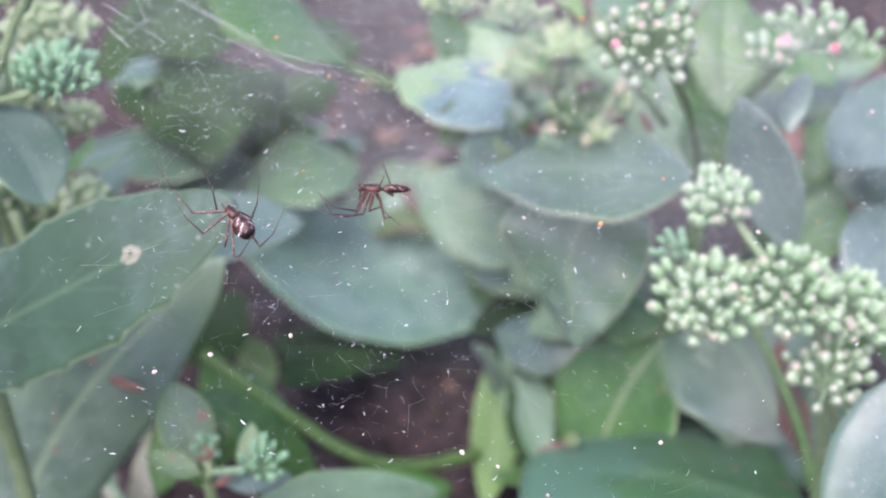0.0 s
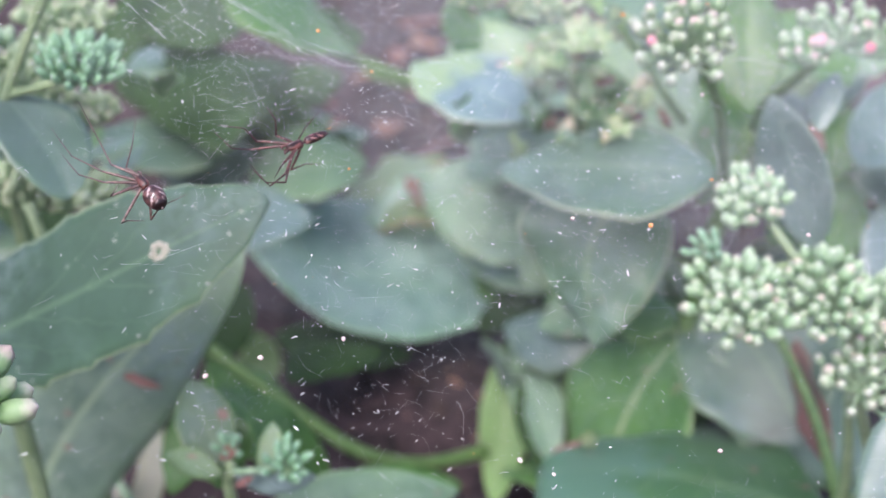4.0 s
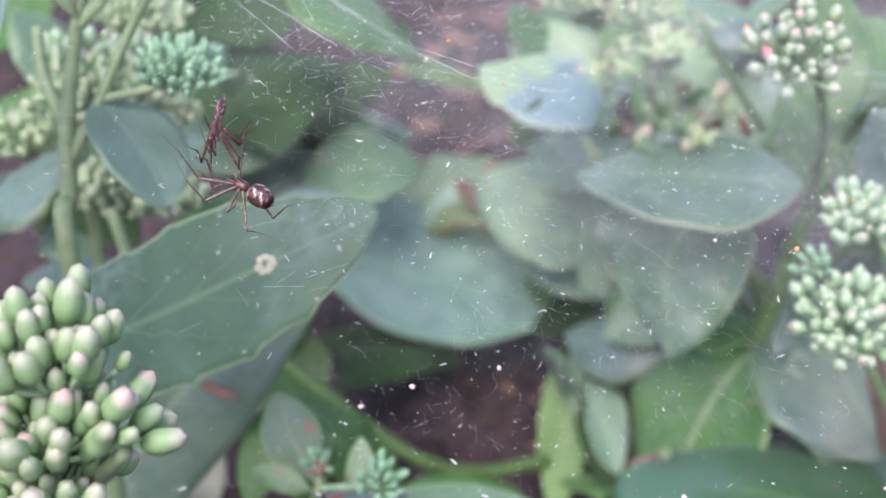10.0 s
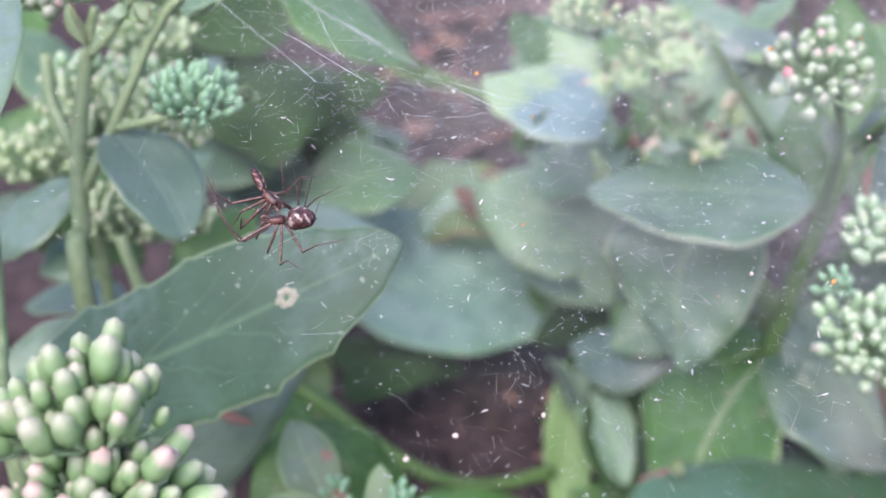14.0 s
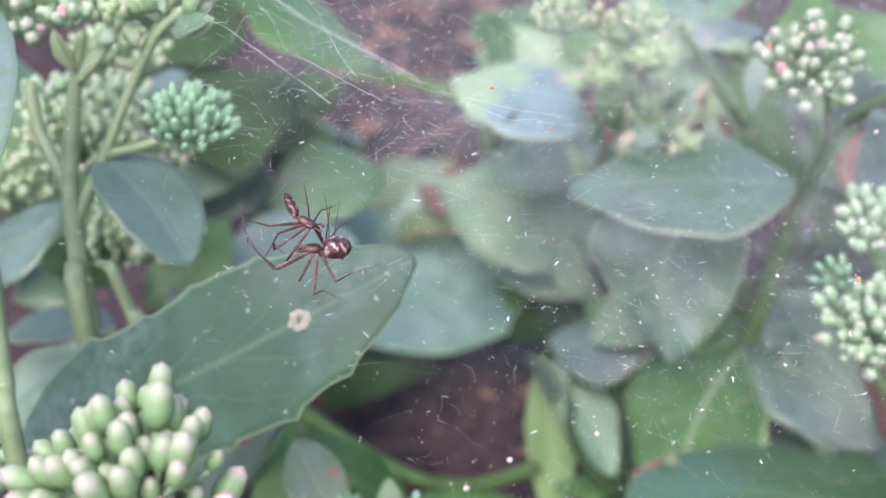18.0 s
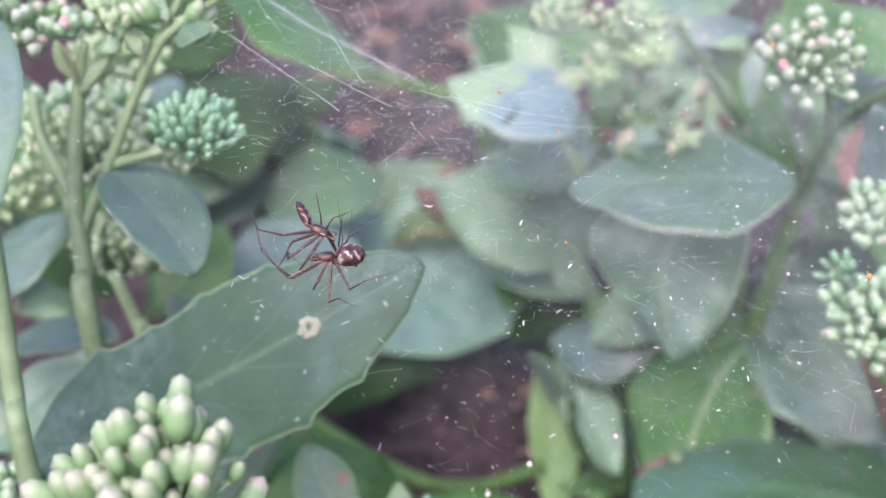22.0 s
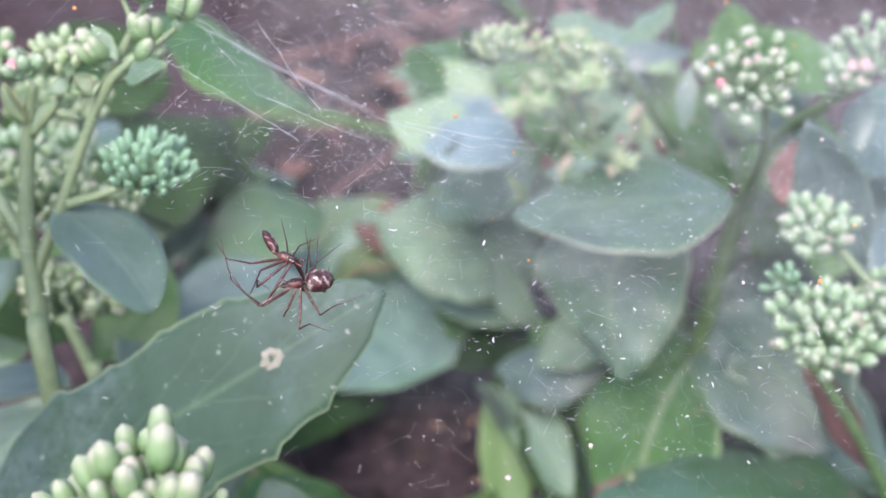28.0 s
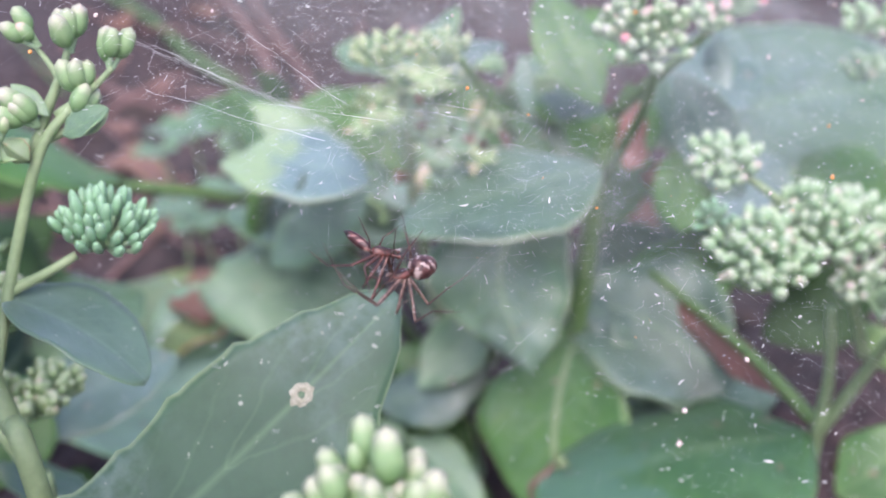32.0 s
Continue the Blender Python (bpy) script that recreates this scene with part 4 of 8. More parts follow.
leaf(tiny, (-0.0518, 0.2131, 0.1154), (-0.0472, 0.2126, 0.1187), (-0.0496, 0.2133, 0.1178), (-0.0490, 0.2124, 0.1163), DRY, ripple=0.1, irregular=0.2, name="withered_edge", label="curled brown withered leaf edge", seed=437)
leaf(tiny, (-0.0641, 0.2670, 0.1024), (-0.0359, 0.2711, 0.0696), (-0.0473, 0.2727, 0.0924), (-0.0550, 0.2572, 0.0854), GREEN, seed=74)

bleached = thing("dead_leaf", "bleached lilac-white dead leaf drooping under the stonecrop", "leaf", (-0.1185, 0.3274, 0.0), "dead leaves on the soil")
leaf(bleached, (-0.1325, 0.2991, 0.0118), (-0.1042, 0.3050, 0.0421), (-0.1259, 0.3007, 0.0344), (-0.1023, 0.2933, 0.0319), BLEACHED, ripple=0.06, irregular=0.15, seed=441, name="blade")
leaf(bleached, (-0.1048, 0.3094, 0.0099), (-0.0945, 0.3199, 0.0479), (-0.1020, 0.3125, 0.0351), (-0.0921, 0.3111, 0.0329), BLEACHED, ripple=0.06, irregular=0.15, seed=442, name="blade")
stem(bleached, ((-0.1063, 0.2993, 0.0461), (-0.0985, 0.2911, 0.0381), (-0.1005, 0.3019, -0.004)), (0.0013, 0.0014, 0.0012), STALK)

# ---- the faded plant behind ----
faded = thing("stonecrop_plant", "fading stonecrop with a pale-tipped, sky-tinted leaf and pale withering flowers", "plant", (0.0305, 0.3449, 0.0000))
stem(faded, ((0.0301, 0.3428, 0.1757), (0.0343, 0.3460, 0.1532), (0.0391, 0.3544, 0.1201), (0.0691, 0.3844, -0.0060)), (0.0012, 0.0015, 0.002, 0.0023), STEM)
stem(faded, ((0.0428, 0.3271, 0.1814), (0.0544, 0.3331, 0.1650), (0.0666, 0.3386, 0.1476)), (0.0011, 0.0013, 0.0015), STEM_SHADED)
leaf(faded, (0.0204, 0.3444, 0.1446), (-0.0142, 0.3752, 0.1503), (0.0129, 0.3721, 0.1545), (-0.0017, 0.3436, 0.1449), SKY_TINTED, peak=0.5, blunt=0.8, neck=0.7, irregular=0.09, hole=(0.42, 0.62, 0.042), seed=75)
leaf(faded, (0.0269, 0.3939, 0.1336), (0.0037, 0.4177, 0.1482), (-0.0023, 0.4025, 0.1416), (0.0227, 0.4149, 0.1473), PALE, seed=76)
leaf(faded, (0.0488, 0.3849, 0.1424), (0.0263, 0.4049, 0.1511), (0.0359, 0.4058, 0.1543), (0.0360, 0.3865, 0.1424), GREEN, seed=77)
leaf(faded, (0.0665, 0.3324, 0.1756), (0.0622, 0.3230, 0.1597), (0.0609, 0.3285, 0.1683), (0.0670, 0.3274, 0.1677), BLUE, seed=78)
leaf(faded, (0.0742, 0.3526, 0.1714), (0.0470, 0.3546, 0.1693), (0.0605, 0.3561, 0.1745), (0.0582, 0.3467, 0.1685), BLUE, seed=79)
flower_head(faded, (0.0292, 0.3430, 0.1663), 0.0112, 11, WITHERED, (0, 0, 1), seed=80)
flower_head(faded, (0.0412, 0.3297, 0.1569), 0.0111, 7, WITHERED, (0, 0, 1), seed=81)
flower_head(faded, (0.0018, 0.2910, 0.2031), 0.0068, 30, FADED_BUDS, (0, 0, 1), seed=82)
flower_head(faded, (0.0181, 0.2935, 0.1988), 0.0069, 30, FADED_BUDS, (0, 0, 1), seed=83)
flower_head(faded, (0.0373, 0.3412, 0.1762), 0.0144, 13, WITHERED, (0, 0, 1), seed=84)

leaf(faded, (0.1034, 0.3265, 0.1537), (0.0904, 0.3132, 0.1383), (0.0878, 0.3196, 0.1455), (0.1035, 0.3190, 0.1413), DRY, peak=0.55, ripple=0.08, irregular=0.15, cup=0.2, label="withered reddish brown leaf beside the stem", seed=431)
leaf(faded, (0.0226, 0.3656, 0.1381), (0.0074, 0.3731, 0.1498), (0.0194, 0.3743, 0.1466), (0.0105, 0.3617, 0.1407), SOFT, peak=0.5, ripple=0.06, irregular=0.1, seed=432)
leaf(faded, (0.0329, 0.3357, 0.1744), (0.0343, 0.3354, 0.1667), (0.0314, 0.3338, 0.1712), (0.0348, 0.3336, 0.1715), DRY, ripple=0.12, irregular=0.25, fold=0.3, name="withered_petal", label="curled withered flower piece", seed=450)
leaf(faded, (0.0455, 0.3341, 0.1545), (0.0544, 0.3350, 0.1499), (0.0484, 0.3318, 0.1514), (0.0503, 0.3337, 0.1548), DRY, ripple=0.12, irregular=0.25, fold=0.3, name="withered_petal", label="curled withered flower piece", seed=451)
leaf(faded, (0.0523, 0.3249, 0.1569), (0.0546, 0.3324, 0.1618), (0.0546, 0.3266, 0.1600), (0.0510, 0.3272, 0.1603), BLUSHED, ripple=0.12, irregular=0.25, fold=0.3, name="withered_petal", label="curled withered flower piece", seed=452)
leaf(faded, (0.0579, 0.3349, 0.1542), (0.0624, 0.3345, 0.1468), (0.0581, 0.3327, 0.1507), (0.0610, 0.3332, 0.1520), DRY, ripple=0.12, irregular=0.25, fold=0.3, name="withered_petal", label="curled withered flower piece", seed=453)
leaf(faded, (0.0398, 0.3198, 0.1490), (0.0460, 0.3273, 0.1546), (0.0441, 0.3211, 0.1519), (0.0406, 0.3225, 0.1535), CREAMY, ripple=0.12, irregular=0.25, fold=0.3, name="withered_petal", label="curled withered flower piece", seed=454)
leaf(faded, (0.0329, 0.3342, 0.1508), (0.0300, 0.3334, 0.1414), (0.0291, 0.3327, 0.1477), (0.0328, 0.3315, 0.1465), CREAMY, ripple=0.12, irregular=0.25, fold=0.3, name="withered_petal", label="curled withered flower piece", seed=455)
leaf(faded, (0.0495, 0.3342, 0.1593), (0.0563, 0.3399, 0.1620), (0.0535, 0.3344, 0.1603), (0.0511, 0.3361, 0.1627), CREAMY, ripple=0.12, irregular=0.25, fold=0.3, name="withered_petal", label="curled withered flower piece", seed=456)
leaf(faded, (0.0416, 0.3285, 0.1665), (0.0353, 0.3330, 0.1650), (0.0381, 0.3299, 0.1680), (0.0378, 0.3280, 0.1650), BLUSHED, ripple=0.12, irregular=0.25, fold=0.3, name="withered_petal", label="curled withered flower piece", seed=457)
leaf(faded, (0.0302, 0.3855, 0.1400), (-0.0019, 0.4140, 0.1415), (0.0122, 0.4072, 0.1523), (0.0101, 0.3874, 0.1393), PALE, peak=0.55, irregular=0.3, ripple=0.08, blunt=0.7, seed=411)
leaf(faded, (0.0312, 0.3791, 0.1299), (0.0078, 0.3950, 0.1319), (0.0183, 0.3911, 0.1372), (0.0173, 0.3783, 0.1260), SOFT, ripple=0.04, seed=412)
leaf(faded, (0.0390, 0.3867, 0.1247), (0.0049, 0.3986, 0.0991), (0.0145, 0.3977, 0.1186), (0.0267, 0.3866, 0.1030), BRIGHT, ripple=0.05, irregular=0.1, seed=413)
flower_head(fork, (-0.0923, 0.2834, 0.1742), 0.0062, 33, HAZY_BUDS, (0, 0, 1), seed=421)
flower_head(fork, (-0.1053, 0.2786, 0.1556), 0.0095, 67, HAZY_BUDS, (0, 0, 1), seed=422)
flower_head(fork, (-0.0903, 0.2736, 0.1577), 0.0062, 36, HAZY_BUDS, (0, 0, 1), seed=423)
flower_head(fork, (-0.1294, 0.2909, 0.1656), 0.0105, 71, HAZY_BUDS, (0, 0, 1), seed=424)
flower_head(fork, (-0.1040, 0.3105, 0.1900), 0.0105, 65, HAZY_BUDS, (0, 0, 1), seed=425)
flower_head(fork, (-0.1146, 0.3015, 0.1743), 0.0095, 59, HAZY_BUDS, (0, 0, 1), seed=426)

# ---- the shaded plants behind ----
shade = thing("stonecrop_plant", "shaded stonecrop stem lying over with shade-darkened leaves", "plant", (-0.0025, 0.4138, 0.0000))
stem(shade, ((-0.0707, 0.4273, 0.1491), (-0.0427, 0.4219, 0.1364), (-0.0196, 0.4196, 0.1277), (0.0028, 0.4218, 0.1166), (0.0361, 0.4288, 0.0963), (0.0861, 0.4288, -0.0060)), (0.0018, 0.002, 0.002, 0.0022, 0.0023, 0.00264), STEM_SHADED)
leaf(shade, (-0.0336, 0.4146, 0.1359), (-0.0872, 0.4200, 0.1721), (-0.0519, 0.4392, 0.1528), (-0.0693, 0.3962, 0.1565), GREEN, label='light green narrow leaf', seed=85)
leaf(shade, (-0.1222, 0.4376, 0.1176), (-0.0618, 0.4531, 0.1161), (-0.0937, 0.5044, 0.1162), (-0.0880, 0.3984, 0.1185), SHADED, seed=86)
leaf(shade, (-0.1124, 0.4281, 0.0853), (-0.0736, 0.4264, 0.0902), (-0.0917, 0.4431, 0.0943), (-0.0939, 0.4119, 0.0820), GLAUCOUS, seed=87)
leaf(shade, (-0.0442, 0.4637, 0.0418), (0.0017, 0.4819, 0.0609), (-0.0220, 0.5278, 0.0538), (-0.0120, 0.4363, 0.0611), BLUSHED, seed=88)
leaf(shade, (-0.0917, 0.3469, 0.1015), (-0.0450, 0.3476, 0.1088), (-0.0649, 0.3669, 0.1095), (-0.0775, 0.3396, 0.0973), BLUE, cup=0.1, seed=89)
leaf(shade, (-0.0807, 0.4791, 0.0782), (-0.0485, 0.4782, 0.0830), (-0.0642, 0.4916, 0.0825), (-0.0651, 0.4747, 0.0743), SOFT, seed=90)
leaf(shade, (-0.1303, 0.4766, 0.1256), (-0.0938, 0.5005, 0.1268), (-0.1153, 0.5052, 0.1351), (-0.1085, 0.4721, 0.1176), SHADED, seed=91)
leaf(shade, (-0.1060, 0.4827, 0.1160), (-0.1341, 0.4745, 0.1018), (-0.1259, 0.4868, 0.1132), (-0.1142, 0.4698, 0.1038), SHADED, seed=92)
leaf(faded, (0.0484, 0.4083, 0.0659), (-0.0121, 0.4351, 0.0781), (0.0177, 0.4457, 0.0914), (0.0166, 0.3970, 0.0607), MINT, blunt=0.9, irregular=0.08, seed=5)
leaf(faded, (0.1138, 0.3585, 0.1128), (0.1017, 0.3914, 0.1346), (0.1003, 0.3760, 0.1191), (0.1198, 0.3806, 0.1303), SOFT, blunt=0.9, seed=94)
leaf(shade, (0.0186, 0.3937, 0.0965), (0.0115, 0.4229, 0.1180), (0.0081, 0.4102, 0.1042), (0.0283, 0.4046, 0.1129), BRIGHT, blunt=0.9, seed=95)
leaf(shade, (0.0371, 0.3961, 0.0958), (0.0659, 0.4035, 0.1126), (0.0443, 0.4066, 0.1093), (0.0575, 0.3872, 0.0992), BRIGHT, blunt=0.9, seed=96)
leaf(shade, (-0.0762, 0.4184, 0.0848), (-0.0317, 0.4312, 0.0868), (-0.0558, 0.4372, 0.0973), (-0.0514, 0.4053, 0.0820), SOFT, blunt=0.9, seed=97)
leaf(shade, (-0.0340, 0.4508, 0.0509), (0.0179, 0.4550, 0.0580), (-0.0105, 0.4653, 0.0660), (-0.0079, 0.4430, 0.0472), BRIGHT, blunt=0.9, seed=98)
leaf(shade, (-0.0503, 0.4447, 0.0902), (-0.0833, 0.4606, 0.0978), (-0.0650, 0.4617, 0.0998), (-0.0682, 0.4441, 0.0892), GREEN, blunt=0.9, seed=99)
flower_head(fork, (-0.1133, 0.2852, 0.1885), 0.0076, 34, PALE_BUDS, (0, 0, 1), seed=100)
flower_head(fork, (-0.1024, 0.2931, 0.1842), 0.0072, 30, PALE_BUDS, (0, 0, 1), seed=101)
flower_head(fork, (-0.1158, 0.2833, 0.1755), 0.0064, 26, PALE_BUDS, (0, 0, 1), seed=102)
stem(fork, ((-0.1130, 0.2854, 0.1870), (-0.1146, 0.2848, 0.1687), (-0.1129, 0.2785, 0.1493), (-0.1129, 0.2985, -0.0060)), (0.001, 0.0013, 0.0016, 0.00184))
stem(spray, ((0.0276, 0.2795, 0.0644), (0.0282, 0.2804, 0.0699), (0.0324, 0.2804, 0.0720), (0.0362, 0.2804, 0.0741)), (0.0004, 0.0008, 0.0009, 0.0007), STEM_DRY, name="withered_edge", label="curled brown withered leaf edge")
leaf(spray, (0.0352, 0.2792, 0.0740), (0.0393, 0.2804, 0.0762), (0.0357, 0.2791, 0.0779), (0.0383, 0.2774, 0.0751), BLUSHED, ripple=0.1, irregular=0.2, cup=0.6, blunt=0.5, neck=0.5, name="withered_edge", label="reddish shrivelled leaf tip", seed=103)
leaf(rosy, (0.0703, 0.3169, 0.0909), (0.0447, 0.3280, 0.0885), (0.0597, 0.3341, 0.0916), (0.0557, 0.3139, 0.0870), GREEN, blunt=0.8, seed=104)
leaf(rosy, (0.0725, 0.3182, 0.0971), (0.0932, 0.2985, 0.0887), (0.0882, 0.3144, 0.0942), (0.0768, 0.2997, 0.0873), GLAUCOUS, blunt=0.8, seed=105)
leaf(low, (0.0254, 0.4048, 0.0369), (0.0125, 0.4337, 0.0426), (0.0122, 0.4170, 0.0349), (0.0301, 0.4303, 0.0407), GREEN, seed=106)
leaf(low, (0.0250, 0.3634, 0.0465), (0.0520, 0.3767, 0.0541), (0.0339, 0.3779, 0.0524), (0.0446, 0.3610, 0.0465), SHADED, seed=107)
leaf(low, (0.0363, 0.3144, 0.0272), (0.0242, 0.3493, 0.0427), (0.0229, 0.3315, 0.0330), (0.0399, 0.3315, 0.0362), SHADED, seed=108)
leaf(shade, (-0.1337, 0.4663, 0.1077), (-0.1040, 0.4572, 0.0918), (-0.1154, 0.4757, 0.1039), (-0.1198, 0.4491, 0.0979), SHADED, irregular=0.15, seed=109)
leaf(shade, (-0.0867, 0.4802, 0.0918), (-0.0447, 0.4943, 0.0962), (-0.0689, 0.4967, 0.1004), (-0.0629, 0.4772, 0.0866), SHADED, irregular=0.15, seed=110)
leaf(shade, (-0.0715, 0.5268, 0.1125), (-0.0363, 0.5205, 0.1016), (-0.0523, 0.5377, 0.1113), (-0.0529, 0.5086, 0.1009), SHADED, irregular=0.15, seed=111)
leaf(faded, (0.0457, 0.4142, 0.0939), (0.0068, 0.4471, 0.1009), (0.0259, 0.4562, 0.1003), (0.0232, 0.4060, 0.0952), SOFT, irregular=0.12, seed=112)
leaf(faded, (0.0619, 0.4076, 0.1054), (0.0507, 0.4438, 0.1232), (0.0450, 0.4253, 0.1114), (0.0662, 0.4282, 0.1201), GREEN, irregular=0.12, seed=113)
leaf(faded, (0.0831, 0.3860, 0.1129), (0.0742, 0.4244, 0.1345), (0.0660, 0.4055, 0.1217), (0.0880, 0.4070, 0.1284), SOFT, irregular=0.12, seed=114)
leaf(faded, (0.0879, 0.3440, 0.1225), (0.0849, 0.3786, 0.1393), (0.0766, 0.3609, 0.1283), (0.0930, 0.3627, 0.1343), GREEN, irregular=0.12, seed=115)
leaf(faded, (0.1064, 0.3241, 0.1321), (0.0943, 0.3534, 0.1387), (0.0945, 0.3371, 0.1316), (0.1070, 0.3419, 0.1417), GREEN, irregular=0.12, seed=116)
leaf(faded, (0.0382, 0.4464, 0.1250), (0.0131, 0.4776, 0.1321), (0.0263, 0.4772, 0.1339), (0.0217, 0.4380, 0.1272), GREEN, irregular=0.12, seed=117)
leaf(faded, (0.0781, 0.4081, 0.1473), (0.0556, 0.4384, 0.1534), (0.0697, 0.4377, 0.1551), (0.0646, 0.4087, 0.1456), SOFT, irregular=0.12, seed=118)
leaf(faded, (0.1149, 0.3397, 0.1587), (0.0984, 0.3723, 0.1698), (0.1140, 0.3704, 0.1698), (0.0986, 0.3417, 0.1588), GREEN, irregular=0.12, seed=119)
leaf(faded, (0.0451, 0.3986, 0.0498), (0.0062, 0.4380, 0.0483), (0.0245, 0.4393, 0.0540), (0.0239, 0.3990, 0.0462), MINT, irregular=0.12, seed=120)
leaf(faded, (-0.0875, 0.4249, 0.0661), (-0.0488, 0.4431, 0.0649), (-0.0702, 0.4493, 0.0705), (-0.0669, 0.4201, 0.0625), SOFT, irregular=0.12, seed=121)
leaf(faded, (-0.0353, 0.5198, 0.0574), (-0.0707, 0.5202, 0.0511), (-0.0525, 0.5323, 0.0551), (-0.0537, 0.5065, 0.0515), GLAUCOUS, irregular=0.12, seed=122)
leaf(faded, (0.0149, 0.4504, 0.0509), (0.0005, 0.4821, 0.0609), (0.0006, 0.4645, 0.0517), (0.0176, 0.4686, 0.0616), GREEN, irregular=0.12, seed=123)

# leaves in the shade colour, added to darken the background
leaf(shade, (-0.0835, 0.5113, 0.1256), (-0.1587, 0.5261, 0.0913), (-0.1269, 0.5375, 0.1310), (-0.1197, 0.5049, 0.0945), SHADED, ripple=0.05, seed=431)
leaf(shade, (-0.0811, 0.4589, 0.0948), (-0.0462, 0.4719, 0.0773), (-0.0676, 0.4749, 0.0825), (-0.0627, 0.4503, 0.0799), SHADED, ripple=0.05, seed=432)

# ---- low leaves between the stems, many in the shade-darkened green ----
under = thing("stonecrop_plant", "low shaded stonecrop with shade-darkened green leaves near the soil", "plant", (0.1005, 0.4521, 0.0000))
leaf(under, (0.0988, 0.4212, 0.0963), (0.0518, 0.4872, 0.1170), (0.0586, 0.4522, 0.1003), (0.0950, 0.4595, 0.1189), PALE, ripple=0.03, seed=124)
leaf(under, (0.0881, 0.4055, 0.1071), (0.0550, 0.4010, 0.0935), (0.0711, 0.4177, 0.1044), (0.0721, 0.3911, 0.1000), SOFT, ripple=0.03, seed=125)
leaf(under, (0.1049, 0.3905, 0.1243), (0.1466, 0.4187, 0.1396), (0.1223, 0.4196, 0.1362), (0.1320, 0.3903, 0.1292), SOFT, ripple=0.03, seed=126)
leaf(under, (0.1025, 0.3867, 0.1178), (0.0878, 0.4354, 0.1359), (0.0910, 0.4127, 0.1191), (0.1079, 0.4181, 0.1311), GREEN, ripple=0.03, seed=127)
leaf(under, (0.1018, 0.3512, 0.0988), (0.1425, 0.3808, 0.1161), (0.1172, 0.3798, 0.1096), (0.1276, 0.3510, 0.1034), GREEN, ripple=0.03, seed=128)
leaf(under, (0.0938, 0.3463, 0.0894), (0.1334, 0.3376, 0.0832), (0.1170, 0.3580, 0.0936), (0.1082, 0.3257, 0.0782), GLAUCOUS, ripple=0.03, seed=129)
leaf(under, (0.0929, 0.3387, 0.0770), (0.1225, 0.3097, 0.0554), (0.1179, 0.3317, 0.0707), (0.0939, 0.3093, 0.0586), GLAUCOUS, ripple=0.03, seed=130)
leaf(under, (0.0105, 0.3939, 0.0355), (0.0561, 0.4140, 0.0386), (0.0277, 0.4175, 0.0386), (0.0356, 0.3908, 0.0355), SHADED, ripple=0.03, seed=131)
leaf(under, (0.0580, 0.3760, 0.0541), (0.0170, 0.3623, 0.0431), (0.0361, 0.3870, 0.0484), (0.0439, 0.3559, 0.0381), SHADED, ripple=0.03, seed=132)
leaf(under, (-0.0650, 0.4951, 0.0690), (-0.0373, 0.4867, 0.0609), (-0.0528, 0.5052, 0.0686), (-0.0496, 0.4768, 0.0617), SHADED, ripple=0.03, seed=133)
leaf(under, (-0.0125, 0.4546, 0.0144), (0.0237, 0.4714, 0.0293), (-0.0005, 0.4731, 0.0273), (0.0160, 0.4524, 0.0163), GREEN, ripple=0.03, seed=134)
leaf(under, (-0.1386, 0.3289, 0.1302), (-0.1118, 0.3173, 0.1169), (-0.1240, 0.3323, 0.1289), (-0.1263, 0.3149, 0.1197), SHADED, ripple=0.03, seed=135)
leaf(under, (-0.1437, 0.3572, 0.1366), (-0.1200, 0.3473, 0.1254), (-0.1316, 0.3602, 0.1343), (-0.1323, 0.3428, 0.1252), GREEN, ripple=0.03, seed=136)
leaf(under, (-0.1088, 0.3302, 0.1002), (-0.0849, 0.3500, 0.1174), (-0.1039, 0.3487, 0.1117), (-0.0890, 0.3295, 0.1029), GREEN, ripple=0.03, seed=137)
leaf(under, (-0.1207, 0.4658, 0.1252), (-0.0835, 0.4848, 0.1247), (-0.1048, 0.4920, 0.1322), (-0.1002, 0.4600, 0.1198), SHADED, ripple=0.03, seed=138)
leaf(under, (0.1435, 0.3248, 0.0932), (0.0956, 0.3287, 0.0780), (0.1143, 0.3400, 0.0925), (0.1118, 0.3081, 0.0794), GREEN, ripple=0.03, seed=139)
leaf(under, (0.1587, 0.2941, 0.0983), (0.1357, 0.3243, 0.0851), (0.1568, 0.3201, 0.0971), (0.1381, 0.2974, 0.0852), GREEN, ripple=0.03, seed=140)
leaf(under, (0.1352, 0.3012, 0.0673), (0.1802, 0.2979, 0.0808), (0.1559, 0.3102, 0.0797), (0.1587, 0.2862, 0.0633), SHADED, ripple=0.03, seed=141)
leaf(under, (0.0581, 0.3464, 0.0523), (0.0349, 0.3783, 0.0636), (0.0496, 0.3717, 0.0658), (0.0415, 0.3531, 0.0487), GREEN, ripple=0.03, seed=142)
leaf(under, (0.0341, 0.3327, 0.0291), (0.0350, 0.3601, 0.0546), (0.0225, 0.3477, 0.0440), (0.0429, 0.3376, 0.0454), SHADED, ripple=0.03, seed=143)
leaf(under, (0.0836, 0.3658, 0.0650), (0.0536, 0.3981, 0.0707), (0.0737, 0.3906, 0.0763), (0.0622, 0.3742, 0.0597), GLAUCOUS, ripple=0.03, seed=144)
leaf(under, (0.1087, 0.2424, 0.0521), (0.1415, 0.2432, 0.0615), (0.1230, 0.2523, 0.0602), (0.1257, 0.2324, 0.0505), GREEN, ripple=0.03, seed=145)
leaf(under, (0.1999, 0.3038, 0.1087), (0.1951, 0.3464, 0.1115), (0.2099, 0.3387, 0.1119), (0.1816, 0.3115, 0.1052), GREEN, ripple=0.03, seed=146)
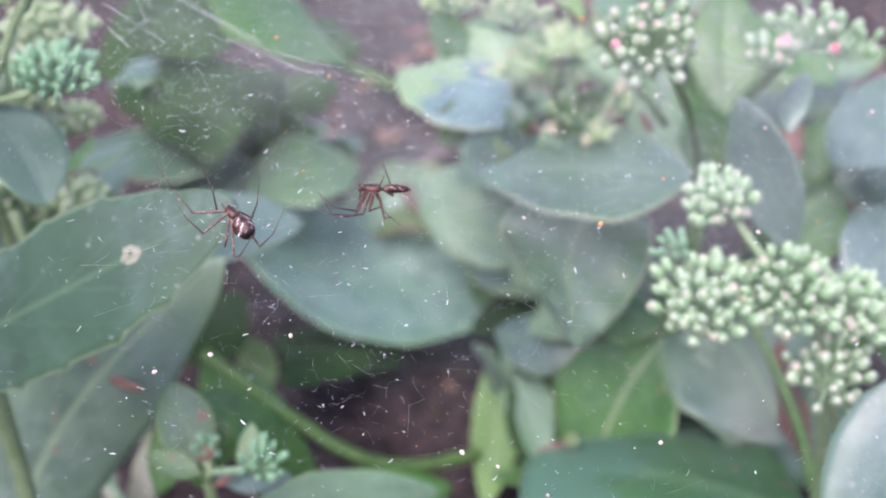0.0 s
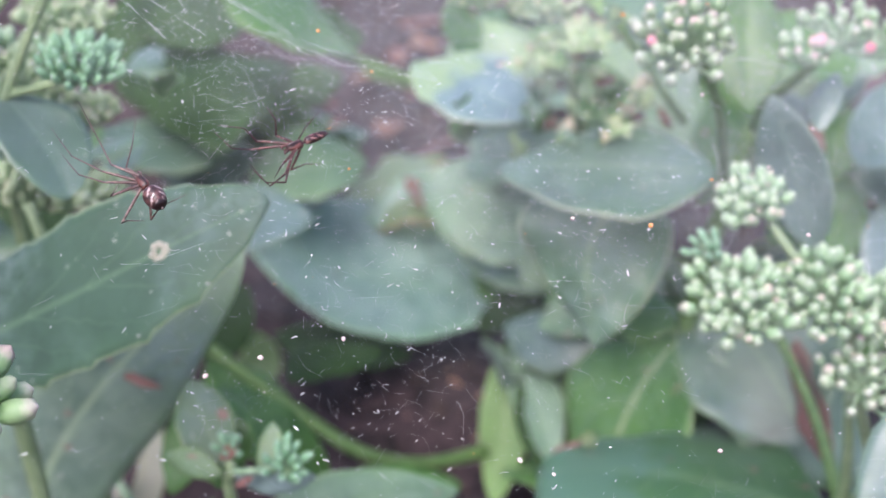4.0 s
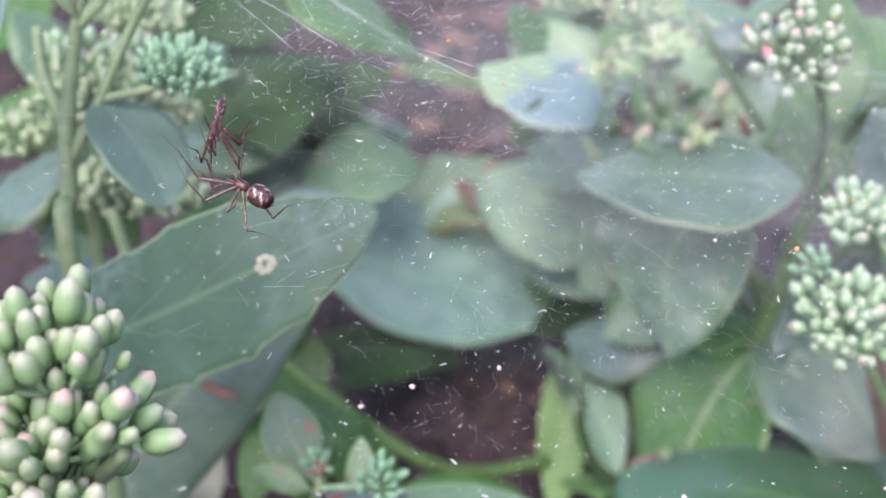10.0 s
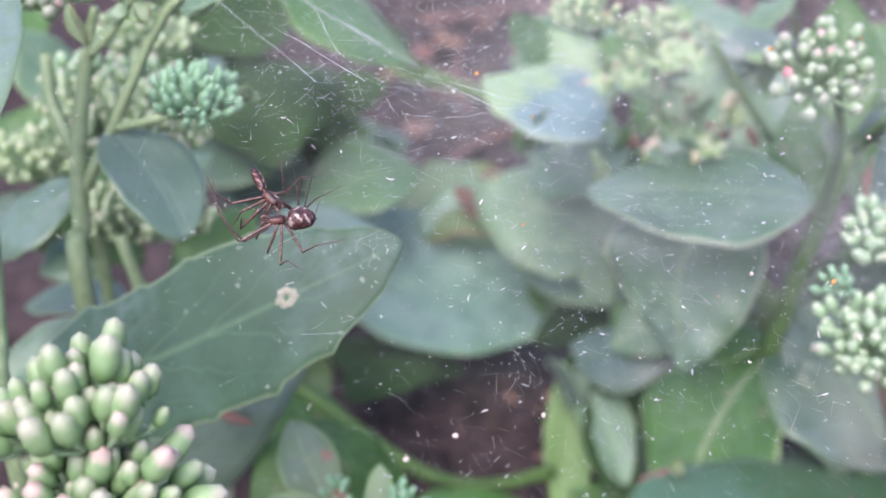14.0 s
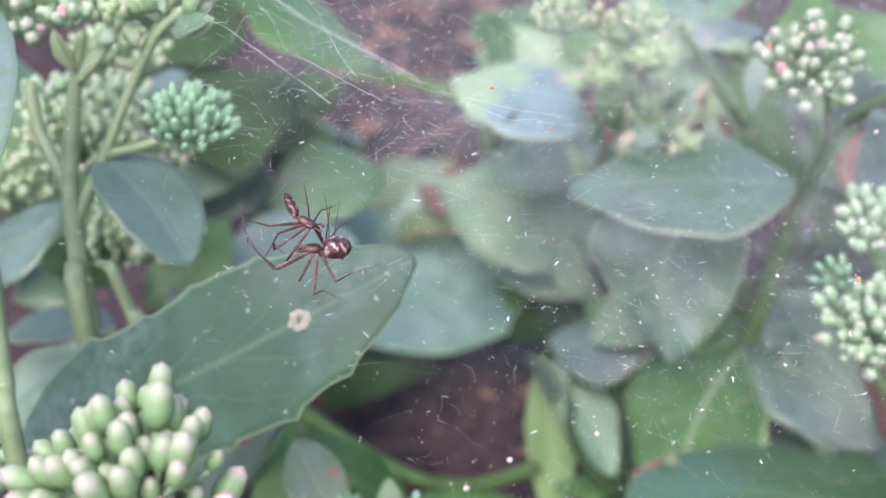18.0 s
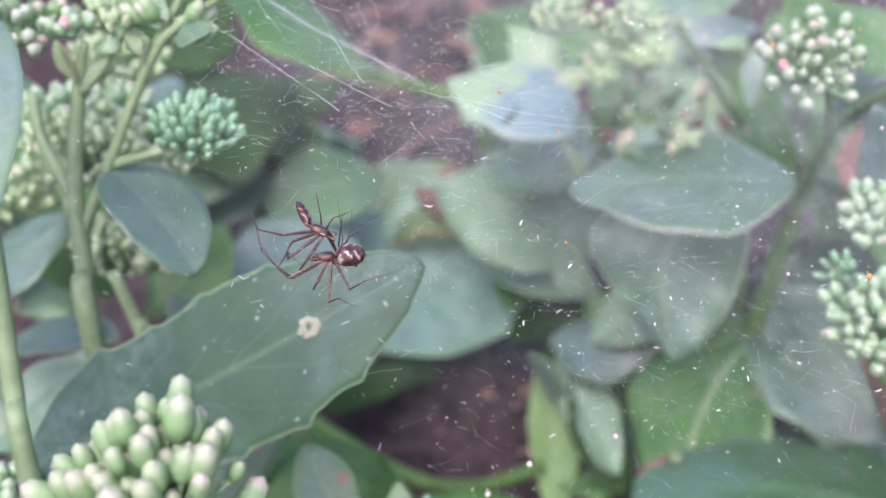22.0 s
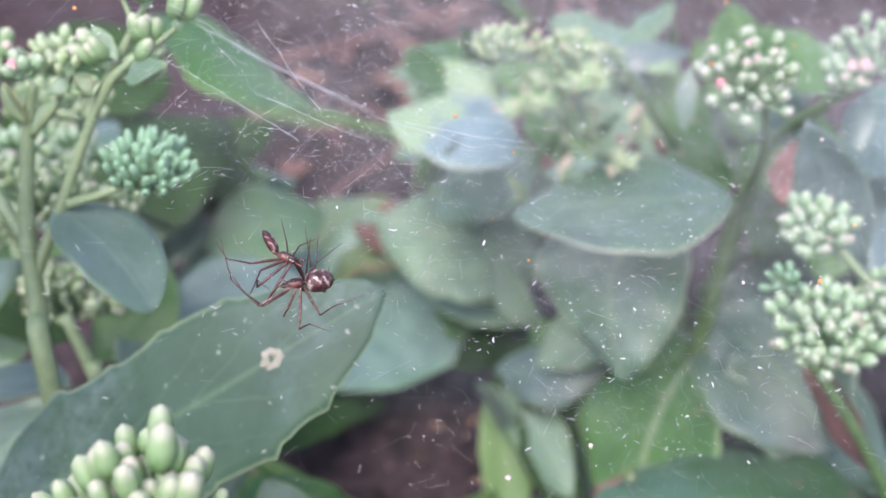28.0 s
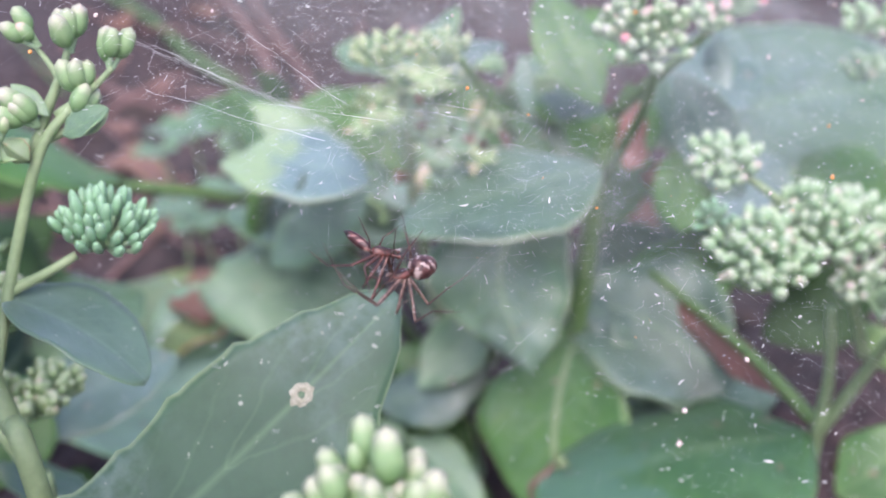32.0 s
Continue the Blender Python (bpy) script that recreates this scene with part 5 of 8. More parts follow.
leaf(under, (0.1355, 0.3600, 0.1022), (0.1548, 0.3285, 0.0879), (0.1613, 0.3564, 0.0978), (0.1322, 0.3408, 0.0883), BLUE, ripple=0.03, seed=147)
leaf(under, (-0.0975, 0.3610, 0.0453), (-0.0730, 0.3816, 0.0609), (-0.0936, 0.3774, 0.0538), (-0.0733, 0.3620, 0.0470), SHADED, ripple=0.03, seed=148)
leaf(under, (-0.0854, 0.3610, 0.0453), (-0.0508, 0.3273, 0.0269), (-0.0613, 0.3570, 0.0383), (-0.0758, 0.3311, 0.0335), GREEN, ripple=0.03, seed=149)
leaf(under, (-0.0696, 0.4148, 0.0185), (-0.0144, 0.4020, 0.0163), (-0.0430, 0.4243, 0.0149), (-0.0404, 0.3894, 0.0145), SHADED, ripple=0.03, seed=150)
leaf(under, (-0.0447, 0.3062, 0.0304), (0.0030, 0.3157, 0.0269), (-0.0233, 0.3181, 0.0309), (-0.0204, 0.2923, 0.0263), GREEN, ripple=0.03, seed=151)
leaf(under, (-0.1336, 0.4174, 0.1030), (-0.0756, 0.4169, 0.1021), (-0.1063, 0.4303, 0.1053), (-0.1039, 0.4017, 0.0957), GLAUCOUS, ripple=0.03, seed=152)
leaf(under, (-0.0925, 0.4549, 0.0879), (-0.0523, 0.4663, 0.0877), (-0.0733, 0.4681, 0.0907), (-0.0719, 0.4503, 0.0799), SHADED, ripple=0.03, seed=153)
leaf(under, (0.0877, 0.3523, 0.0702), (0.0819, 0.3289, 0.0496), (0.0781, 0.3446, 0.0569), (0.0913, 0.3354, 0.0610), PALE, ripple=0.03, seed=154)
leaf(under, (0.1147, 0.3209, 0.1358), (0.0987, 0.3000, 0.1196), (0.1016, 0.3168, 0.1287), (0.1148, 0.3040, 0.1265), GREEN, ripple=0.03, seed=155)
leaf(under, (0.1194, 0.3509, 0.1478), (0.1078, 0.3298, 0.1313), (0.1089, 0.3466, 0.1403), (0.1196, 0.3341, 0.1386), GREEN, ripple=0.03, seed=156)
leaf(under, (0.1052, 0.2964, 0.1535), (0.1372, 0.3288, 0.1696), (0.1148, 0.3256, 0.1640), (0.1294, 0.2980, 0.1561), BLUE, ripple=0.03, seed=157)
leaf(under, (0.1115, 0.2883, 0.1193), (0.1372, 0.3080, 0.1335), (0.1132, 0.3064, 0.1307), (0.1333, 0.2899, 0.1220), BLUE, ripple=0.03, seed=158)
leaf(under, (0.1348, 0.3740, 0.1478), (0.1262, 0.4004, 0.1535), (0.1232, 0.3852, 0.1472), (0.1454, 0.3994, 0.1518), PALE, ripple=0.03, seed=159)
leaf(under, (-0.1524, 0.3584, 0.1709), (-0.1317, 0.3546, 0.1460), (-0.1388, 0.3651, 0.1633), (-0.1455, 0.3473, 0.1526), SOFT, ripple=0.05, seed=160)
leaf(under, (-0.1566, 0.3276, 0.1385), (-0.1356, 0.3464, 0.1515), (-0.1521, 0.3457, 0.1497), (-0.1406, 0.3282, 0.1403), GREEN, ripple=0.05, seed=161)
leaf(under, (-0.1595, 0.3178, 0.1219), (-0.1386, 0.3338, 0.1301), (-0.1534, 0.3331, 0.1284), (-0.1435, 0.3168, 0.1209), GLAUCOUS, ripple=0.05, seed=162)
leaf(under, (-0.1659, 0.3705, 0.1516), (-0.1537, 0.3934, 0.1710), (-0.1678, 0.3890, 0.1630), (-0.1503, 0.3739, 0.1579), GREEN, ripple=0.05, seed=163)
leaf(under, (-0.1433, 0.3220, 0.1102), (-0.1245, 0.3364, 0.1156), (-0.1380, 0.3365, 0.1153), (-0.1284, 0.3210, 0.1091), SOFT, ripple=0.05, seed=164)
leaf(under, (0.0282, 0.3458, 0.0675), (0.0597, 0.3520, 0.0849), (0.0388, 0.3543, 0.0807), (0.0477, 0.3382, 0.0723), SOFT, blunt=0.9, seed=165)
leaf(faded, (0.0495, 0.3324, 0.1396), (0.0456, 0.3369, 0.1367), (0.0481, 0.3352, 0.1361), (0.0455, 0.3298, 0.1424), PALE, ripple=0.1, irregular=0.15, fold=0.2, seed=166)
leaf(faded, (0.0442, 0.3526, 0.1512), (0.0413, 0.3580, 0.1465), (0.0439, 0.3566, 0.1469), (0.0404, 0.3499, 0.1528), GREEN, ripple=0.1, irregular=0.15, fold=0.2, seed=167)
leaf(faded, (0.0354, 0.3422, 0.1654), (0.0432, 0.3446, 0.1662), (0.0406, 0.3501, 0.1649), (0.0393, 0.3411, 0.1648), GREEN, ripple=0.1, irregular=0.15, fold=0.2, seed=168)
leaf(faded, (0.0480, 0.3541, 0.1546), (0.0404, 0.3536, 0.1528), (0.0450, 0.3544, 0.1517), (0.0437, 0.3546, 0.1552), DRY, ripple=0.1, irregular=0.15, fold=0.2, seed=169)
leaf(faded, (0.0382, 0.3282, 0.1598), (0.0366, 0.3393, 0.1635), (0.0363, 0.3366, 0.1592), (0.0363, 0.3238, 0.1673), PALE, ripple=0.1, irregular=0.15, fold=0.2, seed=170)
leaf(faded, (0.0485, 0.3444, 0.1458), (0.0505, 0.3377, 0.1383), (0.0534, 0.3443, 0.1411), (0.0458, 0.3384, 0.1426), BLUSHED, ripple=0.1, irregular=0.15, fold=0.2, seed=171)
leaf(faded, (0.0271, 0.3240, 0.1463), (0.0318, 0.3325, 0.1463), (0.0274, 0.3254, 0.1486), (0.0294, 0.3239, 0.1478), YELLOW, ripple=0.1, irregular=0.15, fold=0.2, seed=172)
leaf(faded, (0.0422, 0.3447, 0.1596), (0.0336, 0.3423, 0.1641), (0.0387, 0.3476, 0.1584), (0.0372, 0.3399, 0.1650), SOFT, ripple=0.1, irregular=0.15, fold=0.2, seed=173)
leaf(faded, (0.0364, 0.3465, 0.1855), (0.0402, 0.3405, 0.1788), (0.0405, 0.3455, 0.1822), (0.0367, 0.3435, 0.1812), YELLOW, ripple=0.1, irregular=0.15, fold=0.2, seed=174)
leaf(faded, (0.0565, 0.3419, 0.1714), (0.0687, 0.3466, 0.1696), (0.0628, 0.3464, 0.1723), (0.0605, 0.3375, 0.1708), PALE, ripple=0.1, irregular=0.15, fold=0.2, seed=175)
leaf(faded, (0.0494, 0.3410, 0.1582), (0.0412, 0.3342, 0.1591), (0.0475, 0.3418, 0.1548), (0.0437, 0.3356, 0.1614), GREEN, ripple=0.1, irregular=0.15, fold=0.2, seed=176)
leaf(faded, (0.0276, 0.3229, 0.1510), (0.0348, 0.3276, 0.1453), (0.0326, 0.3278, 0.1485), (0.0284, 0.3179, 0.1504), SOFT, ripple=0.1, irregular=0.15, fold=0.2, seed=177)
leaf(faded, (0.0569, 0.3416, 0.1375), (0.0459, 0.3403, 0.1373), (0.0523, 0.3413, 0.1338), (0.0506, 0.3410, 0.1408), DRY, ripple=0.1, irregular=0.15, fold=0.2, seed=178)
leaf(faded, (0.0268, 0.3484, 0.1465), (0.0247, 0.3487, 0.1386), (0.0267, 0.3463, 0.1430), (0.0226, 0.3423, 0.1464), GREEN, ripple=0.1, irregular=0.15, fold=0.2, seed=179)
leaf(faded, (0.0520, 0.3378, 0.1482), (0.0565, 0.3392, 0.1541), (0.0557, 0.3465, 0.1483), (0.0534, 0.3322, 0.1532), PALE, ripple=0.1, irregular=0.15, fold=0.2, seed=180)
leaf(faded, (0.0434, 0.3204, 0.1491), (0.0366, 0.3193, 0.1575), (0.0402, 0.3241, 0.1501), (0.0415, 0.3208, 0.1539), SOFT, ripple=0.1, irregular=0.15, fold=0.2, seed=181)
leaf(faded, (0.0153, 0.3385, 0.1437), (0.0195, 0.3369, 0.1345), (0.0201, 0.3415, 0.1379), (0.0142, 0.3316, 0.1416), YELLOW, ripple=0.1, irregular=0.15, fold=0.2, seed=182)
leaf(faded, (0.0523, 0.3536, 0.1638), (0.0607, 0.3564, 0.1618), (0.0564, 0.3550, 0.1642), (0.0539, 0.3473, 0.1648), SOFT, ripple=0.1, irregular=0.15, fold=0.2, seed=183)
leaf(faded, (0.0561, 0.3468, 0.1567), (0.0584, 0.3511, 0.1491), (0.0595, 0.3512, 0.1518), (0.0527, 0.3400, 0.1572), BLUSHED, ripple=0.1, irregular=0.15, fold=0.2, seed=184)
leaf(faded, (0.0477, 0.3407, 0.1548), (0.0383, 0.3393, 0.1565), (0.0447, 0.3450, 0.1504), (0.0425, 0.3390, 0.1590), YELLOW, ripple=0.1, irregular=0.15, fold=0.2, seed=185)
leaf(faded, (0.0400, 0.3249, 0.1464), (0.0406, 0.3216, 0.1436), (0.0436, 0.3298, 0.1417), (0.0380, 0.3193, 0.1468), GREEN, ripple=0.1, irregular=0.15, fold=0.2, seed=186)
leaf(faded, (0.0471, 0.3443, 0.1705), (0.0441, 0.3452, 0.1732), (0.0462, 0.3486, 0.1695), (0.0456, 0.3426, 0.1735), BLUSHED, ripple=0.1, irregular=0.15, fold=0.2, seed=187)
leaf(faded, (0.0383, 0.3427, 0.1523), (0.0433, 0.3399, 0.1516), (0.0425, 0.3457, 0.1513), (0.0388, 0.3357, 0.1532), BLUSHED, ripple=0.1, irregular=0.15, fold=0.2, seed=188)
leaf(faded, (0.0250, 0.3384, 0.1447), (0.0293, 0.3383, 0.1456), (0.0284, 0.3440, 0.1434), (0.0256, 0.3316, 0.1475), DRY, ripple=0.1, irregular=0.15, fold=0.2, seed=189)
leaf(faded, (0.0217, 0.3387, 0.1454), (0.0205, 0.3395, 0.1537), (0.0202, 0.3443, 0.1468), (0.0228, 0.3372, 0.1507), SOFT, ripple=0.1, irregular=0.15, fold=0.2, seed=190)
leaf(faded, (0.0228, 0.3628, 0.1612), (0.0262, 0.3597, 0.1627), (0.0256, 0.3659, 0.1609), (0.0246, 0.3611, 0.1611), YELLOW, ripple=0.1, irregular=0.15, fold=0.2, seed=191)
leaf(under, (0.0268, 0.4287, 0.1258), (0.0309, 0.4223, 0.1153), (0.0348, 0.4424, 0.1135), (0.0229, 0.4077, 0.1281), SHADED, ripple=0.06, irregular=0.08, seed=192)
leaf(under, (-0.1534, 0.4012, 0.0955), (-0.1541, 0.4051, 0.0733), (-0.1494, 0.4031, 0.0854), (-0.1560, 0.3953, 0.0884), GREEN, ripple=0.06, irregular=0.08, seed=193)
leaf(under, (0.1775, 0.3057, 0.0868), (0.1884, 0.2966, 0.0978), (0.1907, 0.3116, 0.0908), (0.1740, 0.2898, 0.0949), SHADED, ripple=0.06, irregular=0.08, seed=194)
leaf(under, (0.0892, 0.3408, 0.0429), (0.1141, 0.3366, 0.0318), (0.1070, 0.3468, 0.0380), (0.0920, 0.3224, 0.0442), YELLOW, ripple=0.06, irregular=0.08, seed=195)
leaf(under, (0.0178, 0.4231, 0.1593), (0.0301, 0.4229, 0.1393), (0.0283, 0.4259, 0.1506), (0.0187, 0.4163, 0.1498), SHADED, ripple=0.06, irregular=0.08, seed=196)
leaf(under, (-0.1128, 0.3477, 0.0771), (-0.1025, 0.3256, 0.0693), (-0.1058, 0.3567, 0.0605), (-0.1109, 0.3282, 0.0769), GLAUCOUS, ripple=0.06, irregular=0.08, seed=197)
leaf(under, (0.2121, 0.3160, 0.0614), (0.2012, 0.3224, 0.0402), (0.2154, 0.3200, 0.0431), (0.1979, 0.3179, 0.0587), GREEN, ripple=0.06, irregular=0.08, seed=198)
leaf(under, (0.0515, 0.3839, 0.0451), (0.0411, 0.3770, 0.0378), (0.0512, 0.3897, 0.0322), (0.0447, 0.3823, 0.0422), SHADED, ripple=0.06, irregular=0.08, seed=199)
leaf(under, (0.1077, 0.4253, 0.1477), (0.1059, 0.4075, 0.1399), (0.1167, 0.4300, 0.1388), (0.1046, 0.4206, 0.1411), LIME, ripple=0.06, irregular=0.08, seed=200)
leaf(under, (-0.1229, 0.3424, 0.1233), (-0.1164, 0.3622, 0.1281), (-0.1236, 0.3570, 0.1254), (-0.1129, 0.3306, 0.1353), GREEN, ripple=0.06, irregular=0.08, seed=201)
leaf(under, (0.0995, 0.3015, 0.0479), (0.1120, 0.3193, 0.0553), (0.1047, 0.3146, 0.0491), (0.1008, 0.2994, 0.0600), PALE, ripple=0.06, irregular=0.08, seed=202)
leaf(under, (0.0227, 0.3593, 0.0304), (0.0498, 0.3537, 0.0251), (0.0383, 0.3603, 0.0347), (0.0304, 0.3396, 0.0323), GLAUCOUS, ripple=0.06, irregular=0.08, seed=203)
leaf(under, (0.0173, 0.4113, 0.1235), (-0.0003, 0.4000, 0.1122), (0.0139, 0.4115, 0.1100), (0.0028, 0.3971, 0.1266), LIME, ripple=0.06, irregular=0.08, seed=204)
leaf(under, (-0.1294, 0.2980, 0.0993), (-0.1371, 0.3035, 0.0713), (-0.1293, 0.3000, 0.0852), (-0.1341, 0.2909, 0.0946), GREEN, ripple=0.06, irregular=0.08, seed=205)
leaf(under, (0.1026, 0.3155, 0.0573), (0.0909, 0.2998, 0.0458), (0.1095, 0.3169, 0.0409), (0.0878, 0.3028, 0.0578), GREEN, ripple=0.06, irregular=0.08, seed=206)
leaf(under, (0.1133, 0.3400, 0.0605), (0.0987, 0.3509, 0.0772), (0.1042, 0.3487, 0.0628), (0.1035, 0.3342, 0.0807), GLAUCOUS, ripple=0.06, irregular=0.08, seed=207)
leaf(under, (0.0553, 0.4223, 0.1164), (0.0491, 0.4143, 0.1067), (0.0568, 0.4223, 0.1079), (0.0475, 0.4137, 0.1153), GREEN, ripple=0.06, irregular=0.08, seed=208)
leaf(under, (-0.1452, 0.3304, 0.0645), (-0.1431, 0.3384, 0.0426), (-0.1399, 0.3277, 0.0607), (-0.1408, 0.3143, 0.0688), LIME, ripple=0.06, irregular=0.08, seed=209)
leaf(under, (0.0924, 0.3408, 0.0986), (0.0853, 0.3419, 0.0738), (0.0921, 0.3355, 0.0861), (0.0813, 0.3408, 0.0910), GLAUCOUS, ripple=0.06, irregular=0.08, seed=210)
leaf(under, (0.0857, 0.3578, 0.0124), (0.1139, 0.3808, 0.0183), (0.0943, 0.3732, 0.0197), (0.0967, 0.3481, 0.0256), SHADED, ripple=0.06, irregular=0.08, seed=211)
leaf(under, (0.1252, 0.3982, 0.1213), (0.1466, 0.3923, 0.1153), (0.1400, 0.4022, 0.1193), (0.1302, 0.3855, 0.1188), GLAUCOUS, ripple=0.06, irregular=0.08, seed=212)
leaf(under, (-0.1573, 0.3936, 0.1046), (-0.1460, 0.3806, 0.0972), (-0.1513, 0.4023, 0.0957), (-0.1522, 0.3739, 0.1052), GLAUCOUS, ripple=0.06, irregular=0.08, seed=213)
leaf(under, (0.1238, 0.3302, 0.1240), (0.1325, 0.3234, 0.1111), (0.1328, 0.3276, 0.1191), (0.1213, 0.3234, 0.1177), GLAUCOUS, ripple=0.06, irregular=0.08, seed=214)
leaf(under, (0.0452, 0.3702, 0.0262), (0.0585, 0.3659, -0.0083), (0.0594, 0.3698, 0.0107), (0.0395, 0.3509, 0.0213), SOFT, ripple=0.06, irregular=0.08, seed=215)
leaf(under, (0.0299, 0.4381, 0.0935), (0.0387, 0.4433, 0.1179), (0.0313, 0.4480, 0.1042), (0.0368, 0.4315, 0.1083), PALE, ripple=0.06, irregular=0.08, seed=216)
leaf(under, (-0.1523, 0.4022, 0.0979), (-0.1669, 0.4043, 0.0666), (-0.1556, 0.4060, 0.0785), (-0.1596, 0.3875, 0.0941), YELLOW, ripple=0.06, irregular=0.08, seed=217)
leaf(under, (0.1752, 0.3039, 0.0685), (0.1637, 0.2958, 0.0601), (0.1829, 0.3070, 0.0551), (0.1626, 0.2982, 0.0684), GREEN, ripple=0.06, irregular=0.08, seed=218)
leaf(under, (0.1222, 0.3892, 0.0734), (0.0989, 0.3784, 0.0701), (0.1208, 0.3993, 0.0564), (0.1056, 0.3796, 0.0792), PALE, ripple=0.06, irregular=0.08, seed=219)
leaf(under, (0.0962, 0.3794, 0.1345), (0.1232, 0.3808, 0.1330), (0.1104, 0.3842, 0.1380), (0.1069, 0.3718, 0.1316), GLAUCOUS, ripple=0.06, irregular=0.08, seed=220)
leaf(under, (-0.1113, 0.3426, 0.1334), (-0.0936, 0.3343, 0.1416), (-0.1041, 0.3478, 0.1371), (-0.1000, 0.3246, 0.1407), SOFT, ripple=0.06, irregular=0.08, seed=221)
leaf(under, (0.1138, 0.3115, 0.0085), (0.1386, 0.3248, 0.0136), (0.1224, 0.3198, 0.0141), (0.1203, 0.3061, 0.0185), GREEN, ripple=0.06, irregular=0.08, seed=222)
leaf(under, (0.0928, 0.3749, 0.0374), (0.1235, 0.3764, 0.0104), (0.1139, 0.3829, 0.0239), (0.0987, 0.3617, 0.0301), GREEN, ripple=0.06, irregular=0.08, seed=223)
leaf(under, (0.0962, 0.3867, 0.1432), (0.1147, 0.3906, 0.1291), (0.1119, 0.3981, 0.1357), (0.0931, 0.3661, 0.1432), GREEN, ripple=0.06, irregular=0.08, seed=224)
leaf(under, (-0.0959, 0.3556, 0.0675), (-0.1104, 0.3644, 0.0481), (-0.0995, 0.3543, 0.0575), (-0.1043, 0.3497, 0.0701), GLAUCOUS, ripple=0.06, irregular=0.08, seed=225)
leaf(under, (0.1544, 0.3165, 0.0093), (0.1500, 0.3219, -0.0099), (0.1527, 0.3154, -0.0001), (0.1406, 0.3114, 0.0119), PALE, ripple=0.06, irregular=0.08, seed=226)
leaf(under, (0.1146, 0.3871, 0.0478), (0.1310, 0.3786, 0.0581), (0.1265, 0.3941, 0.0509), (0.1243, 0.3813, 0.0483), SOFT, ripple=0.06, irregular=0.08, seed=227)
leaf(under, (0.0901, 0.4077, 0.1426), (0.0967, 0.4265, 0.1472), (0.0942, 0.4279, 0.1408), (0.0882, 0.3957, 0.1533), GREEN, ripple=0.06, irregular=0.08, seed=228)
leaf(under, (-0.1150, 0.3937, 0.1363), (-0.0982, 0.4022, 0.1433), (-0.1085, 0.3986, 0.1434), (-0.1026, 0.3796, 0.1442), GLAUCOUS, ripple=0.06, irregular=0.08, seed=229)
leaf(under, (0.1557, 0.3409, 0.0947), (0.1352, 0.3489, 0.0876), (0.1501, 0.3474, 0.0842), (0.1391, 0.3404, 0.0993), GLAUCOUS, ripple=0.06, irregular=0.08, seed=230)
leaf(under, (0.0921, 0.3752, 0.0613), (0.1100, 0.3877, 0.0514), (0.0986, 0.3774, 0.0634), (0.0963, 0.3698, 0.0604), GREEN, ripple=0.06, irregular=0.08, seed=231)
leaf(under, (0.0244, 0.4145, 0.1086), (0.0171, 0.3980, 0.0914), (0.0275, 0.4140, 0.0942), (0.0134, 0.3947, 0.1077), MINT, ripple=0.06, irregular=0.08, seed=232)
leaf(under, (-0.1558, 0.3358, 0.0628), (-0.1552, 0.3400, 0.0727), (-0.1602, 0.3469, 0.0610), (-0.1517, 0.3314, 0.0727), SOFT, ripple=0.06, irregular=0.08, seed=233)
leaf(under, (0.1502, 0.3478, 0.1189), (0.1279, 0.3258, 0.1032), (0.1528, 0.3436, 0.1035), (0.1343, 0.3400, 0.1116), SOFT, ripple=0.06, irregular=0.08, seed=234)
leaf(under, (0.1197, 0.3746, 0.0283), (0.1330, 0.3894, 0.0462), (0.1229, 0.3881, 0.0361), (0.1303, 0.3772, 0.0374), SOFT, ripple=0.06, irregular=0.08, seed=235)
leaf(under, (0.1218, 0.4148, 0.0903), (0.1326, 0.4342, 0.1010), (0.1247, 0.4309, 0.0939), (0.1293, 0.4178, 0.0974), GREEN, ripple=0.06, irregular=0.08, seed=236)
leaf(under, (-0.0950, 0.3130, 0.1052), (-0.0927, 0.3139, 0.0856), (-0.0909, 0.3202, 0.0917), (-0.0961, 0.3021, 0.1029), GREEN, ripple=0.06, irregular=0.08, seed=237)
leaf(under, (0.1918, 0.2898, 0.0373), (0.1904, 0.3108, 0.0467), (0.1829, 0.2987, 0.0401), (0.1903, 0.2942, 0.0510), YELLOW, ripple=0.06, irregular=0.08, seed=238)
leaf(under, (0.0341, 0.3769, 0.0619), (0.0275, 0.3985, 0.0787), (0.0266, 0.3924, 0.0650), (0.0337, 0.3782, 0.0785), PALE, ripple=0.06, irregular=0.08, seed=239)
leaf(under, (0.0730, 0.4078, 0.1537), (0.0892, 0.4060, 0.1683), (0.0808, 0.4149, 0.1618), (0.0822, 0.4010, 0.1596), SOFT, ripple=0.06, irregular=0.08, seed=240)
leaf(under, (-0.1392, 0.3163, 0.0673), (-0.1498, 0.3078, 0.0687), (-0.1487, 0.3276, 0.0511), (-0.1463, 0.3161, 0.0683), YELLOW, ripple=0.06, irregular=0.08, seed=241)
leaf(under, (0.0666, 0.3173, 0.0345), (0.0723, 0.3175, 0.0499), (0.0720, 0.3269, 0.0366), (0.0716, 0.3149, 0.0418), SHADED, ripple=0.06, irregular=0.08, seed=242)
leaf(under, (0.0517, 0.3973, 0.0829), (0.0651, 0.3949, 0.0725), (0.0654, 0.4113, 0.0721), (0.0505, 0.3776, 0.0857), PALE, ripple=0.06, irregular=0.08, seed=243)
leaf(under, (0.0744, 0.4157, 0.1287), (0.0940, 0.4394, 0.1346), (0.0795, 0.4293, 0.1349), (0.0786, 0.3988, 0.1401), SHADED, ripple=0.06, irregular=0.08, seed=244)
